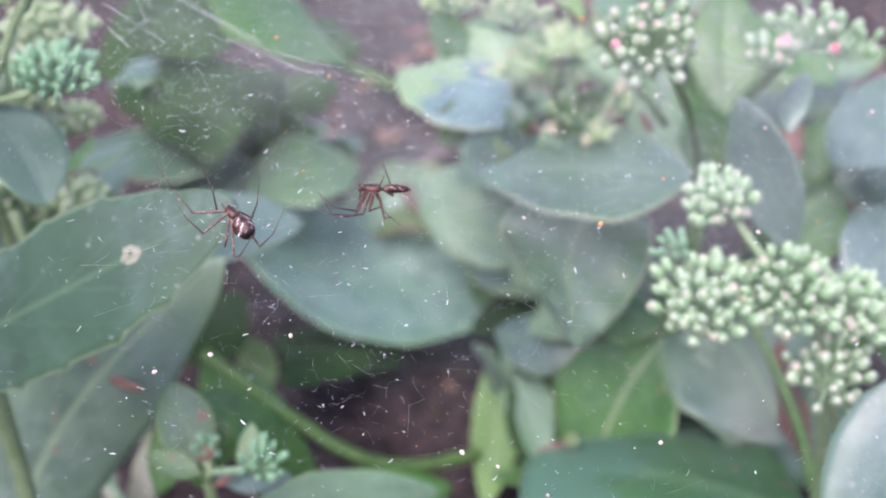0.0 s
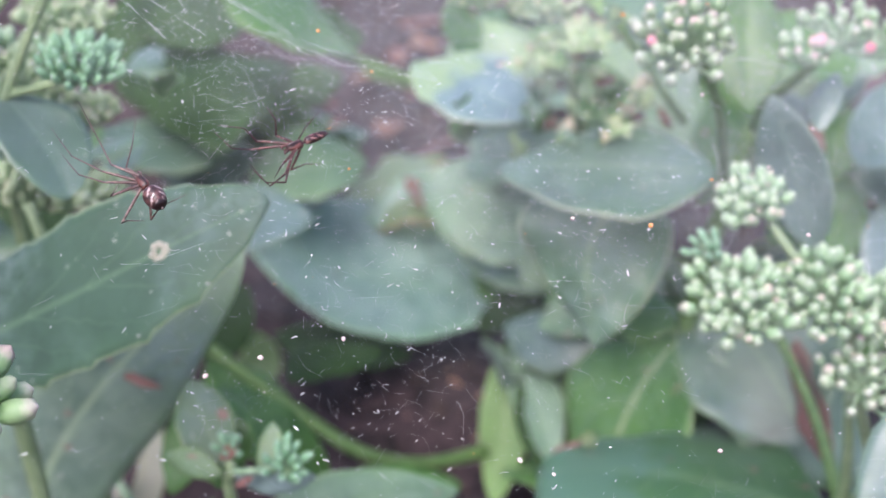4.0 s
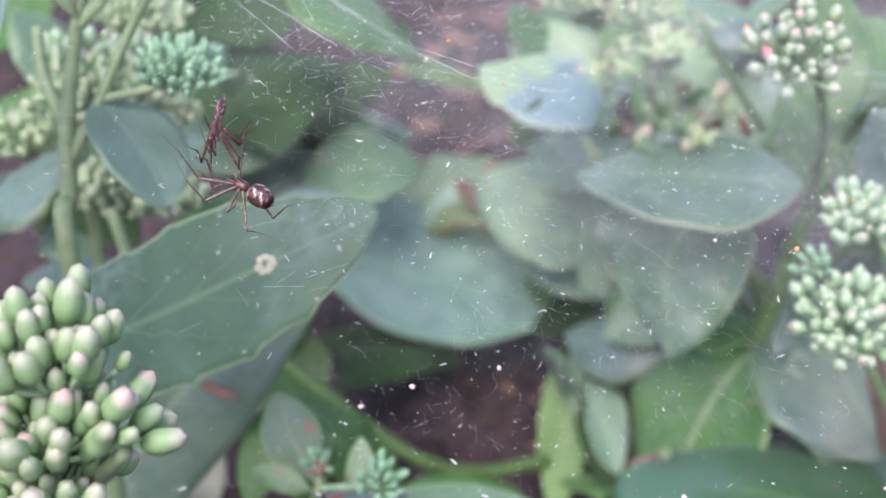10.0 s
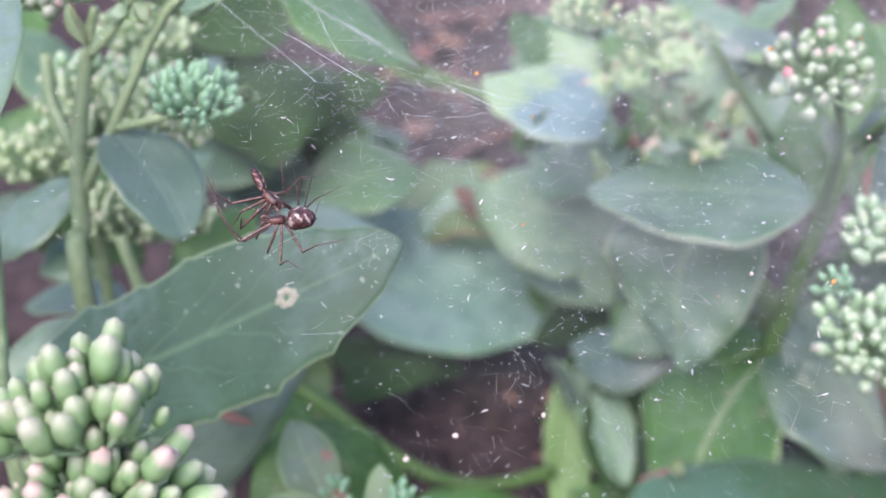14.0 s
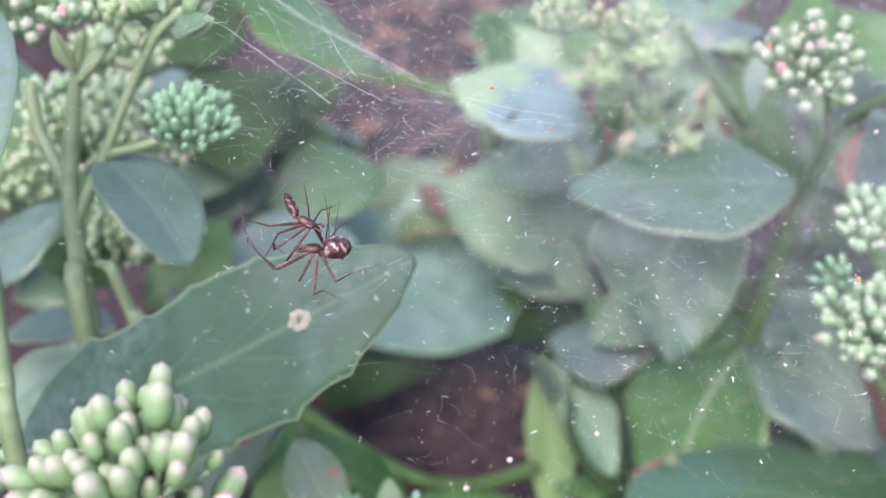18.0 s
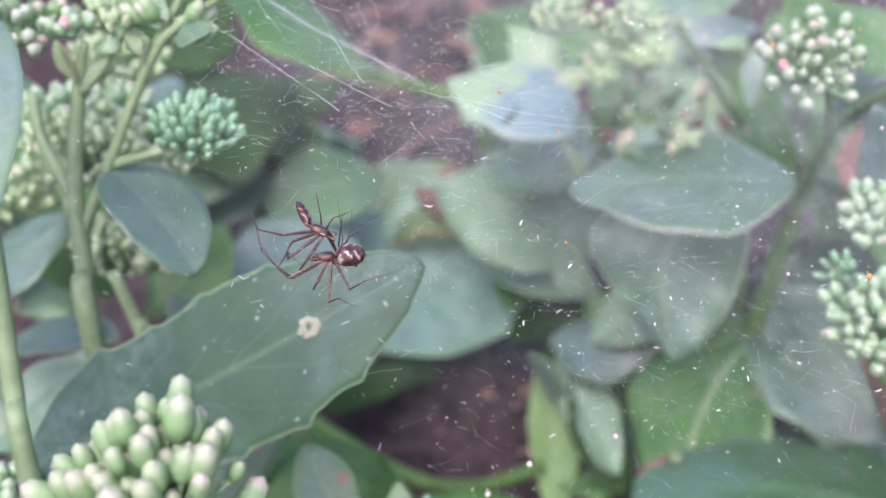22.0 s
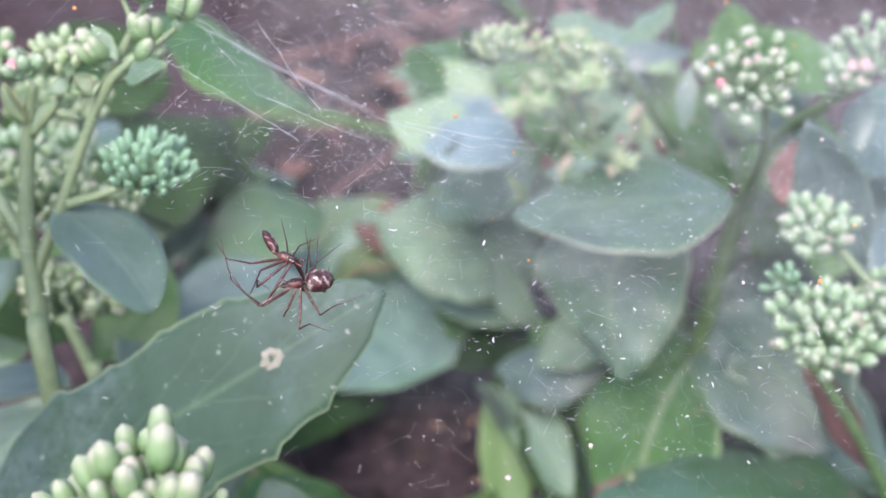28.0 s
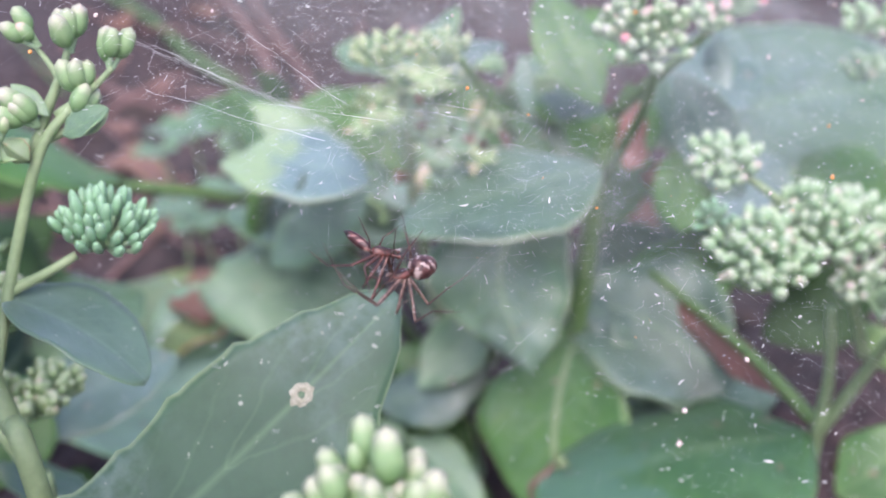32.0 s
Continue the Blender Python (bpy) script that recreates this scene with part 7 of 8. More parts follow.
def web():
    rnd = random.Random(11)
    t = thing("spider_web", "fine grey sheet web full of white specks between the stems", "spider web", (0.0, 0.2, 0.21))
    o = Vector(t.location)
    strands = []
    for i in range(7500):
        x, y = clumped(rnd)
        a, far = rnd.uniform(0, math.pi), rnd.choice((0.0003, 0.0004, 0.0006, 0.0009, 0.0013, 0.0018) if i % 4 else (0.00012, 0.0002, 0.0003, 0.00045))
        dz = rnd.gauss(0, 0.0025)
        pts = []
        for u in (-1, 0, 1):
            px, py = x + u * far * math.cos(a), y + u * far * math.sin(a)
            pts.append(Vector((px + rnd.gauss(0, far * 0.3), py + rnd.gauss(0, far * 0.3), sheet_height(px, py) + dz + rnd.gauss(0, far * 0.3))) - o)
        r = rnd.choice((0.000003, 0.000004, 0.000006)) if i % 4 else rnd.choice((0.00001, 0.000016, 0.000024))
        strands.append(tube_mesh(pts, [r, r, r], 3, 2))
    for place in ((-0.0370, 0.1935, 0.2214), (-0.0436, 0.1962, 0.2238), (-0.0513, 0.1999, 0.2268), (-0.0405, 0.1962, 0.2232), (-0.0347, 0.2042, 0.2252), (-0.0417, 0.1848, 0.2189), (-0.0495, 0.1889, 0.2221), (-0.0361, 0.1910, 0.2202), (-0.0440, 0.1915, 0.2220), (-0.0465, 0.1992, 0.2256), (-0.0289, 0.1837, 0.2159), (0.0031, 0.1559, 0.1983), (0.0515, 0.1790, 0.1979), (-0.0007, 0.1639, 0.2023), (0.0053, 0.1817, 0.2082), (-0.0119, 0.1600, 0.2030), (-0.0443, 0.1900, 0.2215), (0.0086, 0.1591, 0.1985), (0.0165, 0.1848, 0.2072)):
        for _ in range(24):
            p = Vector(place) - o + Vector((rnd.gauss(0, 0.008), rnd.gauss(0, 0.009), rnd.gauss(0, 0.0025)))
            way = Vector((rnd.gauss(0, 1), rnd.gauss(0, 1), rnd.gauss(0, 0.4))).normalized() * rnd.choice((0.00012, 0.0002, 0.0003, 0.0006, 0.0012))
            q = [p + way * u + Vector([rnd.gauss(0, 0.00008) for _ in range(3)]) for u in (-1, 0, 1)]
            r = rnd.choice((0.000007, 0.000011, 0.000017))
            strands.append(tube_mesh(q, [r * 0.6, r, r * 0.5], 3, 3))
    # straight single threads, closest over the shaded corner
    for i in range(1800):
        x, y = (rnd.gauss(-0.045, 0.022), rnd.gauss(0.205, 0.022)) if i % 2 else clumped(rnd)
        a, far = rnd.gauss(-0.7, 0.9), rnd.choice((0.0007, 0.001, 0.0016, 0.003))
        p = Vector((x, y, sheet_height(x, y) + rnd.gauss(0, 0.003))) - o
        way = Vector((math.cos(a), math.sin(a), rnd.gauss(0.2, 0.3))) * far
        r = rnd.choice((0.000004, 0.000006, 0.000008, 0.000012))
        strands.append(tube_mesh([p - way, p + way], [r, r * 0.6], 3, 2))
    # silk wound round the thick stem
    for i in range(380):
        u = rnd.random()
        c = Vector((0.0732, 0.2925, 0.1674)).lerp(Vector((0.0730, 0.3200, 0.0900)), u)
        a = rnd.uniform(0, 6.3)
        p = c + Vector((math.cos(a) * rnd.uniform(0.002, 0.0055), -abs(math.sin(a)) * 0.004, rnd.gauss(0, 0.001))) - o
        way = Vector((rnd.gauss(0, 1), rnd.gauss(0, 1), rnd.gauss(0, 1))).normalized() * rnd.choice((0.0005, 0.001, 0.002, 0.003))
        r = rnd.choice((0.000009, 0.000014, 0.000022))
        strands.append(tube_mesh([p - way, p + Vector([rnd.gauss(0, 0.0003) for _ in range(3)]), p + way], [r, r, r * 0.5], 3, 2))
    nx, ny = 48, 52
    grid = [(-0.10 + 0.25 * i / nx, 0.07 + 0.28 * j / ny) for j in range(ny + 1) for i in range(nx + 1)]
    quads = [(j * (nx + 1) + i, j * (nx + 1) + i + 1, (j + 1) * (nx + 1) + i + 1, (j + 1) * (nx + 1) + i) for j in range(ny) for i in range(nx)]
    sheet = mesh_object("silk_sheet", [Vector((x, y, sheet_height(x, y) - 0.013)) - o for x, y in grid], quads, VEIL, t, label="milky see-through sheet of the finest silk")
    sheet.visible_shadow = False
    v, f = joined(strands)
    tagged(mesh_object("silk_haze", v, f, SILK, t, label="very fine grey silk strands"), kind="stuff")
    kinds = {FLAKE: [], POLLEN: [], HUSK: []}
    for i in range(3400):
        x, y = clumped(rnd)
        p = Vector((x, y, sheet_height(x, y) + rnd.gauss(0, 0.0035))) - o
        small = i > 900
        n = rnd.uniform(0.00004, 0.00008) if small else rnd.uniform(0.00005, 0.00011)
        long = n * (rnd.uniform(1, 1.8) if small else rnd.choice((1.0, 1.3, 2.0, 3.0, 4.5)))
        way = Vector((rnd.gauss(0, 1), rnd.gauss(0, 1), rnd.gauss(0, 0.5))).normalized()
        bend = Vector((rnd.gauss(0, 1), rnd.gauss(0, 1), rnd.gauss(0, 1))) * long * 0.25
        kinds[POLLEN if i % 60 == 0 else FLAKE].append(tube_mesh([p - way * long, p + bend, p + way * long], [n * 0.6, n, n * 0.5], 4, 2))
    for i in range(800):
        x, y = rnd.gauss(-0.042, 0.028), rnd.gauss(0.200, 0.030)
        p = Vector((x, y, sheet_height(x, y) + rnd.gauss(0, 0.003))) - o
        n = rnd.uniform(0.00002, 0.00005)
        way = Vector((rnd.gauss(0, 1), rnd.gauss(0, 1), rnd.gauss(0, 0.5))).normalized() * n * rnd.choice((3, 5, 8, 12))
        kinds[FLAKE].append(tube_mesh([p - way, p + way], [n, n * 0.6], 4, 2))
    for i in range(230):
        x, y = clumped(rnd)
        p = Vector((x, y, sheet_height(x, y) + rnd.gauss(0, 0.002))) - o
        n = rnd.uniform(0.00008, 0.00016)
        way = Vector((rnd.gauss(0, 1), rnd.gauss(0, 1), rnd.gauss(0, 0.4))).normalized() * n * rnd.choice((1.2, 2, 3, 4))
        kinds[FLAKE].append(tube_mesh([p - way, p + Vector([rnd.gauss(0, n * 0.5) for _ in range(3)]), p + way], [n * 0.5, n, n * 0.4], 5, 3))
    for i in range(70):
        x, y = clumped(rnd)
        p = Vector((x, y, sheet_height(x, y) + rnd.gauss(0, 0.002))) - o
        n = rnd.uniform(0.00022, 0.00042)
        way = Vector((rnd.gauss(0, 1), rnd.gauss(0, 1), rnd.gauss(0, 1))).normalized() * n
        kinds[POLLEN if i % 4 == 0 else HUSK].append(tube_mesh([p - way, p + way * 0.1, p + way], [n * 0.5, n, n * 0.5], 7, 3))
    for mat, name, label in ((FLAKE, "debris", "white specks and flakes caught in the silk"), (POLLEN, "debris", "orange specks caught in the silk"), (HUSK, "debris", "pale pinkish husks caught in the silk")):
        v, f = joined(kinds[mat])
        tagged(mesh_object(name, v, f, mat, t, label=label), kind="stuff")
    for pts in (
    ((-0.0733, 0.2189, 0.2324), (-0.0681, 0.2145, 0.2302)),
    ((-0.0681, 0.2135, 0.2306), (-0.0604, 0.2078, 0.2266), (-0.0537, 0.1997, 0.2245)),
    ((-0.0669, 0.2258, 0.2353), (-0.0619, 0.2147, 0.2317)),
    ((-0.0573, 0.2145, 0.2380), (-0.0531, 0.2048, 0.2327), (-0.0499, 0.1988, 0.2295)),
    ((-0.0595, 0.2077, 0.2297), (-0.0459, 0.1946, 0.2270)),
    ((-0.0408, 0.2050, 0.2250), (-0.0246, 0.2064, 0.2176), (-0.0083, 0.2145, 0.2115)),
    ((-0.0369, 0.1997, 0.2259), (-0.0226, 0.2071, 0.2187), (-0.0090, 0.2197, 0.2106)),
    ((-0.0720, 0.2313, 0.2376), (-0.0583, 0.2306, 0.2269), (-0.0367, 0.2353, 0.2114)),
    ((-0.0648, 0.2238, 0.2313), (-0.0598, 0.2253, 0.2276)),
    ((-0.0675, 0.2299, 0.2349), (-0.0568, 0.2296, 0.2268), (-0.0367, 0.2357, 0.2119)),
    ((-0.0679, 0.2297, 0.2341), (-0.0567, 0.2294, 0.2265), (-0.0365, 0.2355, 0.2117)),
    ((-0.0654, 0.2291, 0.2332), (-0.0555, 0.2284, 0.2258), (-0.0367, 0.2356, 0.2119)),
    ((-0.0712, 0.2282, 0.2372), (-0.0569, 0.2295, 0.2264), (-0.0372, 0.2363, 0.2125)),
    ((0.0511, 0.2357, 0.2083), (0.0705, 0.2552, 0.1981)),
    ((0.0534, 0.2360, 0.2088), (0.0699, 0.2554, 0.1984)),
    ((0.0565, 0.2370, 0.2048), (0.0883, 0.2474, 0.1996)),
    ((-0.0421, 0.2356, 0.2082), (-0.0260, 0.2516, 0.1992)),
    ((-0.0174, 0.2569, 0.2003), (0.0155, 0.2598, 0.1917)),
    ((0.0494, 0.2364, 0.1893), (0.0541, 0.2279, 0.1767)),
    ((0.0638, 0.2374, 0.1813), (0.0694, 0.2364, 0.1694))):
        for k in range(2):
            ends = [Vector(p) - o for p in pts]
            q = []
            for a, b in zip(ends, ends[1:]):
                q += [a.lerp(b, u / 4) + Vector([rnd.gauss(0, 0.00012 + 0.0004 * k) for _ in range(3)]) for u in range(4)]
            q.append(ends[-1])
            r = 0.000024 if k == 0 else 0.000006
            v, f = tube_mesh(q, [r * rnd.uniform(0.2, 1.3) for _ in q], 5, 4)
            mesh_object("silk_line", v, f, SILK, t)


web()


# ---- spiders ----
def hide_material(name, dark, light, marks=None):
    """Chitin, with pale chevrons beside a dark middle band where marks is given."""
    m, nd, lk, bsdf = material(name)
    g = grain(nd, lk, 1400, 4)
    mix = blend(nd, lk, ramp(nd, lk, g, 0.40, 0.62), dark, light)
    if marks:
        co = nd.new("ShaderNodeTexCoord").outputs["Generated"]
        sep = nd.new("ShaderNodeSeparateXYZ")
        lk.new(co, sep.inputs[0])
        off = val(nd, lk, "ABSOLUTE", val(nd, lk, "SUBTRACT", sep.outputs[0], 0.5))
        bent = val(nd, lk, "ADD", val(nd, lk, "MULTIPLY", sep.outputs[1], 21.0), val(nd, lk, "MULTIPLY", off, 13.0))
        bent = val(nd, lk, "ADD", bent, val(nd, lk, "MULTIPLY", grain(nd, lk, 6.0, 3, 0.6, co), 6.0))
        bars = ramp(nd, lk, val(nd, lk, "SINE", bent), 0.3, 0.7)
        flank = val(nd, lk, "MULTIPLY", ramp(nd, lk, off, 0.10, 0.15), ramp(nd, lk, off, 0.43, 0.36))
        mix = blend(nd, lk, val(nd, lk, "MULTIPLY", bars, flank), mix, marks)
        mix = blend(nd, lk, ramp(nd, lk, sep.outputs[1], 0.22, 0.10), mix, tuple(c * 0.5 for c in dark))
    lk.new(mix, bsdf.inputs["Base Color"])
    bsdf.inputs["Roughness"].default_value = 0.36
    relief(nd, lk, bsdf, g, 0.3, 0.0001)
    return m


CARAPACE = hide_material("carapace", (0.022, 0.009, 0.008), (0.145, 0.052, 0.042))
CARAPACE_BAND = hide_material("carapace_band", (0.010, 0.005, 0.005), (0.035, 0.014, 0.012))
BELLY = hide_material("abdomen_skin", (0.025, 0.010, 0.011), (0.115, 0.050, 0.047), (0.40, 0.31, 0.29))
BELLY_DARK = hide_material("dark_abdomen_skin", (0.016, 0.007, 0.008), (0.065, 0.020, 0.020), (0.30, 0.16, 0.14))
LEG_PALE = hide_material("pale_thigh_skin", (0.070, 0.040, 0.034), (0.21, 0.135, 0.115))
LEG = hide_material("leg_skin", (0.040, 0.024, 0.020), (0.13, 0.085, 0.070))
LEG_RED = hide_material("reddish_thigh_skin", (0.046, 0.020, 0.017), (0.145, 0.063, 0.051))
LEG_DARK = hide_material("dark_shin_skin", (0.030, 0.014, 0.012), (0.095, 0.040, 0.032))


def ovoid(size, centre, bulge=0.0, rings=12, segs=16):
    verts, faces = [], []
    for i in range(rings + 1):
        a = math.pi * i / rings
        y, r = -math.cos(a), math.sin(a) ** 0.62
        r *= 1 - bulge * y
        for k in range(segs):
            b = 2 * math.pi * k / segs
            verts.append((centre[0] + size[0] * r * math.cos(b), centre[1] + size[1] * y, centre[2] + size[2] * r * math.sin(b)))
    for i in range(rings):
        for k in range(segs):
            j = (k + 1) % segs
            faces.append((i * segs + k, (i + 1) * segs + k, (i + 1) * segs + j, i * segs + j))
    return verts, faces


def spider(name, label, head, belly, belly_skin, skins, lengths, palps):
    """Millimetres; the head looks along +y from the waist. Each leg is a thigh that carries its shin and its foot."""
    mm = 0.001
    t = thing(name, label, "spider")

    def put(part_name, mesh, mat, host=t, note=""):
        v, f = mesh
        return mesh_object(part_name, [Vector(q) * mm for q in v], f, mat, host, label=note)

    put("head", ovoid(head, (0, 0.25 + head[1], 0), 0.22), CARAPACE)
    put("head_band", ovoid((head[0] * 0.34, head[1] * 0.9, 0.12), (0, 0.3 + head[1], head[2] * 0.93), 0.1), CARAPACE_BAND)
    abdomen = put("abdomen", ovoid(belly, (0, -0.1 - belly[1], 0.15), -0.12), belly_skin)
    put("spinneret", ovoid((0.2, 0.34, 0.2), (0, -0.1 - 2 * belly[1], 0.0)), belly_skin, abdomen)
    put("waist", tube_mesh([(0, 0.6, 0), (0, 0.1, 0.05), (0, -0.5, 0.1)], [0.3, 0.22, 0.3], 8, 3), CARAPACE)
    for sgn in (-1, 1):
        y = 2 * head[1]
        put("palp", tube_mesh([(sgn * 0.3, y, 0), (sgn * 0.6, y + 0.7, 0.25), (sgn * 0.45, y + 1.15, 0.0)], [0.13, 0.14, palps], 7, 4), skins[0])
        put("fang", tube_mesh([(sgn * 0.2, y, -0.1), (sgn * 0.26, y + 0.5, -0.3), (sgn * 0.15, y + 0.75, -0.5)], [0.22, 0.2, 0.06], 7, 4), CARAPACE)
    legs = []
    for k, (thigh, shin, foot) in enumerate(lengths):
        sgn, place = (-1, 1)[k > 3], (0.86, 0.68, 0.5, 0.32)[k % 4]
        leg = put("leg", tube_mesh([(0, 0, 0), (0, thigh * 0.35, 0.05), (0, thigh * 0.8, 0.03), (0, thigh, 0)], [0.17, 0.25, 0.19, 0.15], 7, 3), skins[0])
        leg.location = (sgn * head[0] * 0.7 * mm, 2 * head[1] * place * mm, 0)
        s = put("shin", tube_mesh([(0, 0, 0), (0, shin * 0.15, 0.03), (0, shin * 0.6, 0.02), (0, shin, 0)], [0.14, 0.155, 0.115, 0.10], 7, 3), skins[1], leg)
        f = put("foot", tube_mesh([(0, 0, 0), (0, foot * 0.5, -0.04), (0, foot, 0)], [0.10, 0.075, 0.035], 6, 4), skins[1], leg)
        legs.append((leg, s, f, (thigh * mm, shin * mm, foot * mm)))
    return t, abdomen, legs


female, female_abdomen, female_legs = spider("spider", "brown spider with a round pale-marked abdomen under the web", (0.80, 1.25, 0.72), (1.6, 1.95, 1.65), BELLY, (LEG_PALE, LEG), 2 * ((5.3, 5.1, 6.0), (5.1, 3.7, 4.4), (4.9, 1.8, 2.2), (6.1, 3.7, 4.5)), 0.16)
male, male_abdomen, male_legs = spider("spider", "slender reddish brown spider with a narrow dark abdomen", (0.80, 1.4, 0.72), (0.74, 2.1, 0.76), BELLY_DARK, (LEG_RED, LEG_DARK), 2 * ((6.3, 3.8, 4.2), (5.7, 3.7, 4.4), (4.2, 3.1, 2.7), (4.7, 3.3, 3.3)), 0.32)
SHEET_UP = Vector((0.2, -0.4, 1.0)).normalized()


def between(rows, t):
    """The value of rows of (seconds, tuple of vectors) at t."""
    if t <= rows[0][0]:
        return rows[0][1]
    for (a, p), (b, q) in zip(rows, rows[1:]):
        if t <= b:
            u = (t - a) / (b - a)
            return [v.lerp(w, u * u * (3 - 2 * u)) for v, w in zip(p, q)]
    return rows[-1][1]


def stance(steps, times, *legs):
    """The eight legs' knees, ankles and footholds on the web, kept over the given times."""
    joints = [Vector(p) for leg in legs for p in leg]
    for t in times:
        steps.append((t, joints))


def turned(rest, way):
    """The turn that lays a limb's +y along way, taken from its usual direction."""
    return rest.rotation_difference(way) @ Vector((0, 1, 0)).rotation_difference(rest)


def step_legs(rows, steps, legs, fidget):
    """Keys the thigh, shin and foot of every leg, so that the feet stay on their holds while the body moves."""
    bodies = [(t, m.translation.copy(), m.to_quaternion()) for t, m in rows]
    times = sorted({t for t, _ in rows} | {t for t, _ in steps} | {0.5 * k for k in range(24)})
    keys = [([], [], []) for _ in legs]
    for t in times:
        late = [k for k, b in enumerate(bodies) if b[0] <= t][-1]
        a, b = bodies[late], bodies[min(late + 1, len(bodies) - 1)]
        u = (t - a[0]) / max(1e-6, b[0] - a[0])
        place, back = a[1].lerp(b[1], u), a[2].slerp(b[2], u).inverted()
        up = back @ SHEET_UP
        holds = [back @ (p - place) for p in between(steps, t)]
        for k, (leg, shin, foot, lengths) in enumerate(legs):
            at = leg.location.copy()
            ways = []
            for j in range(3):
                v = holds[3 * k + j] - at
                short = lengths[j] ** 2 - v.length_squared
                if short > 0:
                    v = v + up * (math.sqrt(short) * (-0.75, 0.8, 0.35)[j])
                v = v.normalized()
                ways.append(v)
                at = at + v * lengths[j]
            sway = fidget * math.sin(2.3 * t + 1.7 * k)
            rest = Vector(((-1, 1)[k > 3], (1.0, 0.45, -0.15, -0.9)[k % 4], 0)).normalized()
            q = turned(rest, ways[0]) @ Euler((radians(sway), 0, 0)).to_quaternion()
            inner = q.inverted()
            rest2 = Vector((0, 1, 0.01)).normalized()
            w1, w2 = (inner @ w for w in ways[1:])
            knee = Vector((0, lengths[0], 0))
            keys[k][0].append((t, Matrix.LocRotScale(leg.location.copy(), q, None)))
            keys[k][1].append((t, Matrix.LocRotScale(knee, turned(rest2, w1), None)))
            keys[k][2].append((t, Matrix.LocRotScale(knee + w1 * lengths[1], turned(rest2, w2), None)))
    for (leg, shin, foot, _), rows3 in zip(legs, keys):
        for ob, r in zip((leg, shin, foot), rows3):
            walk(ob, r)


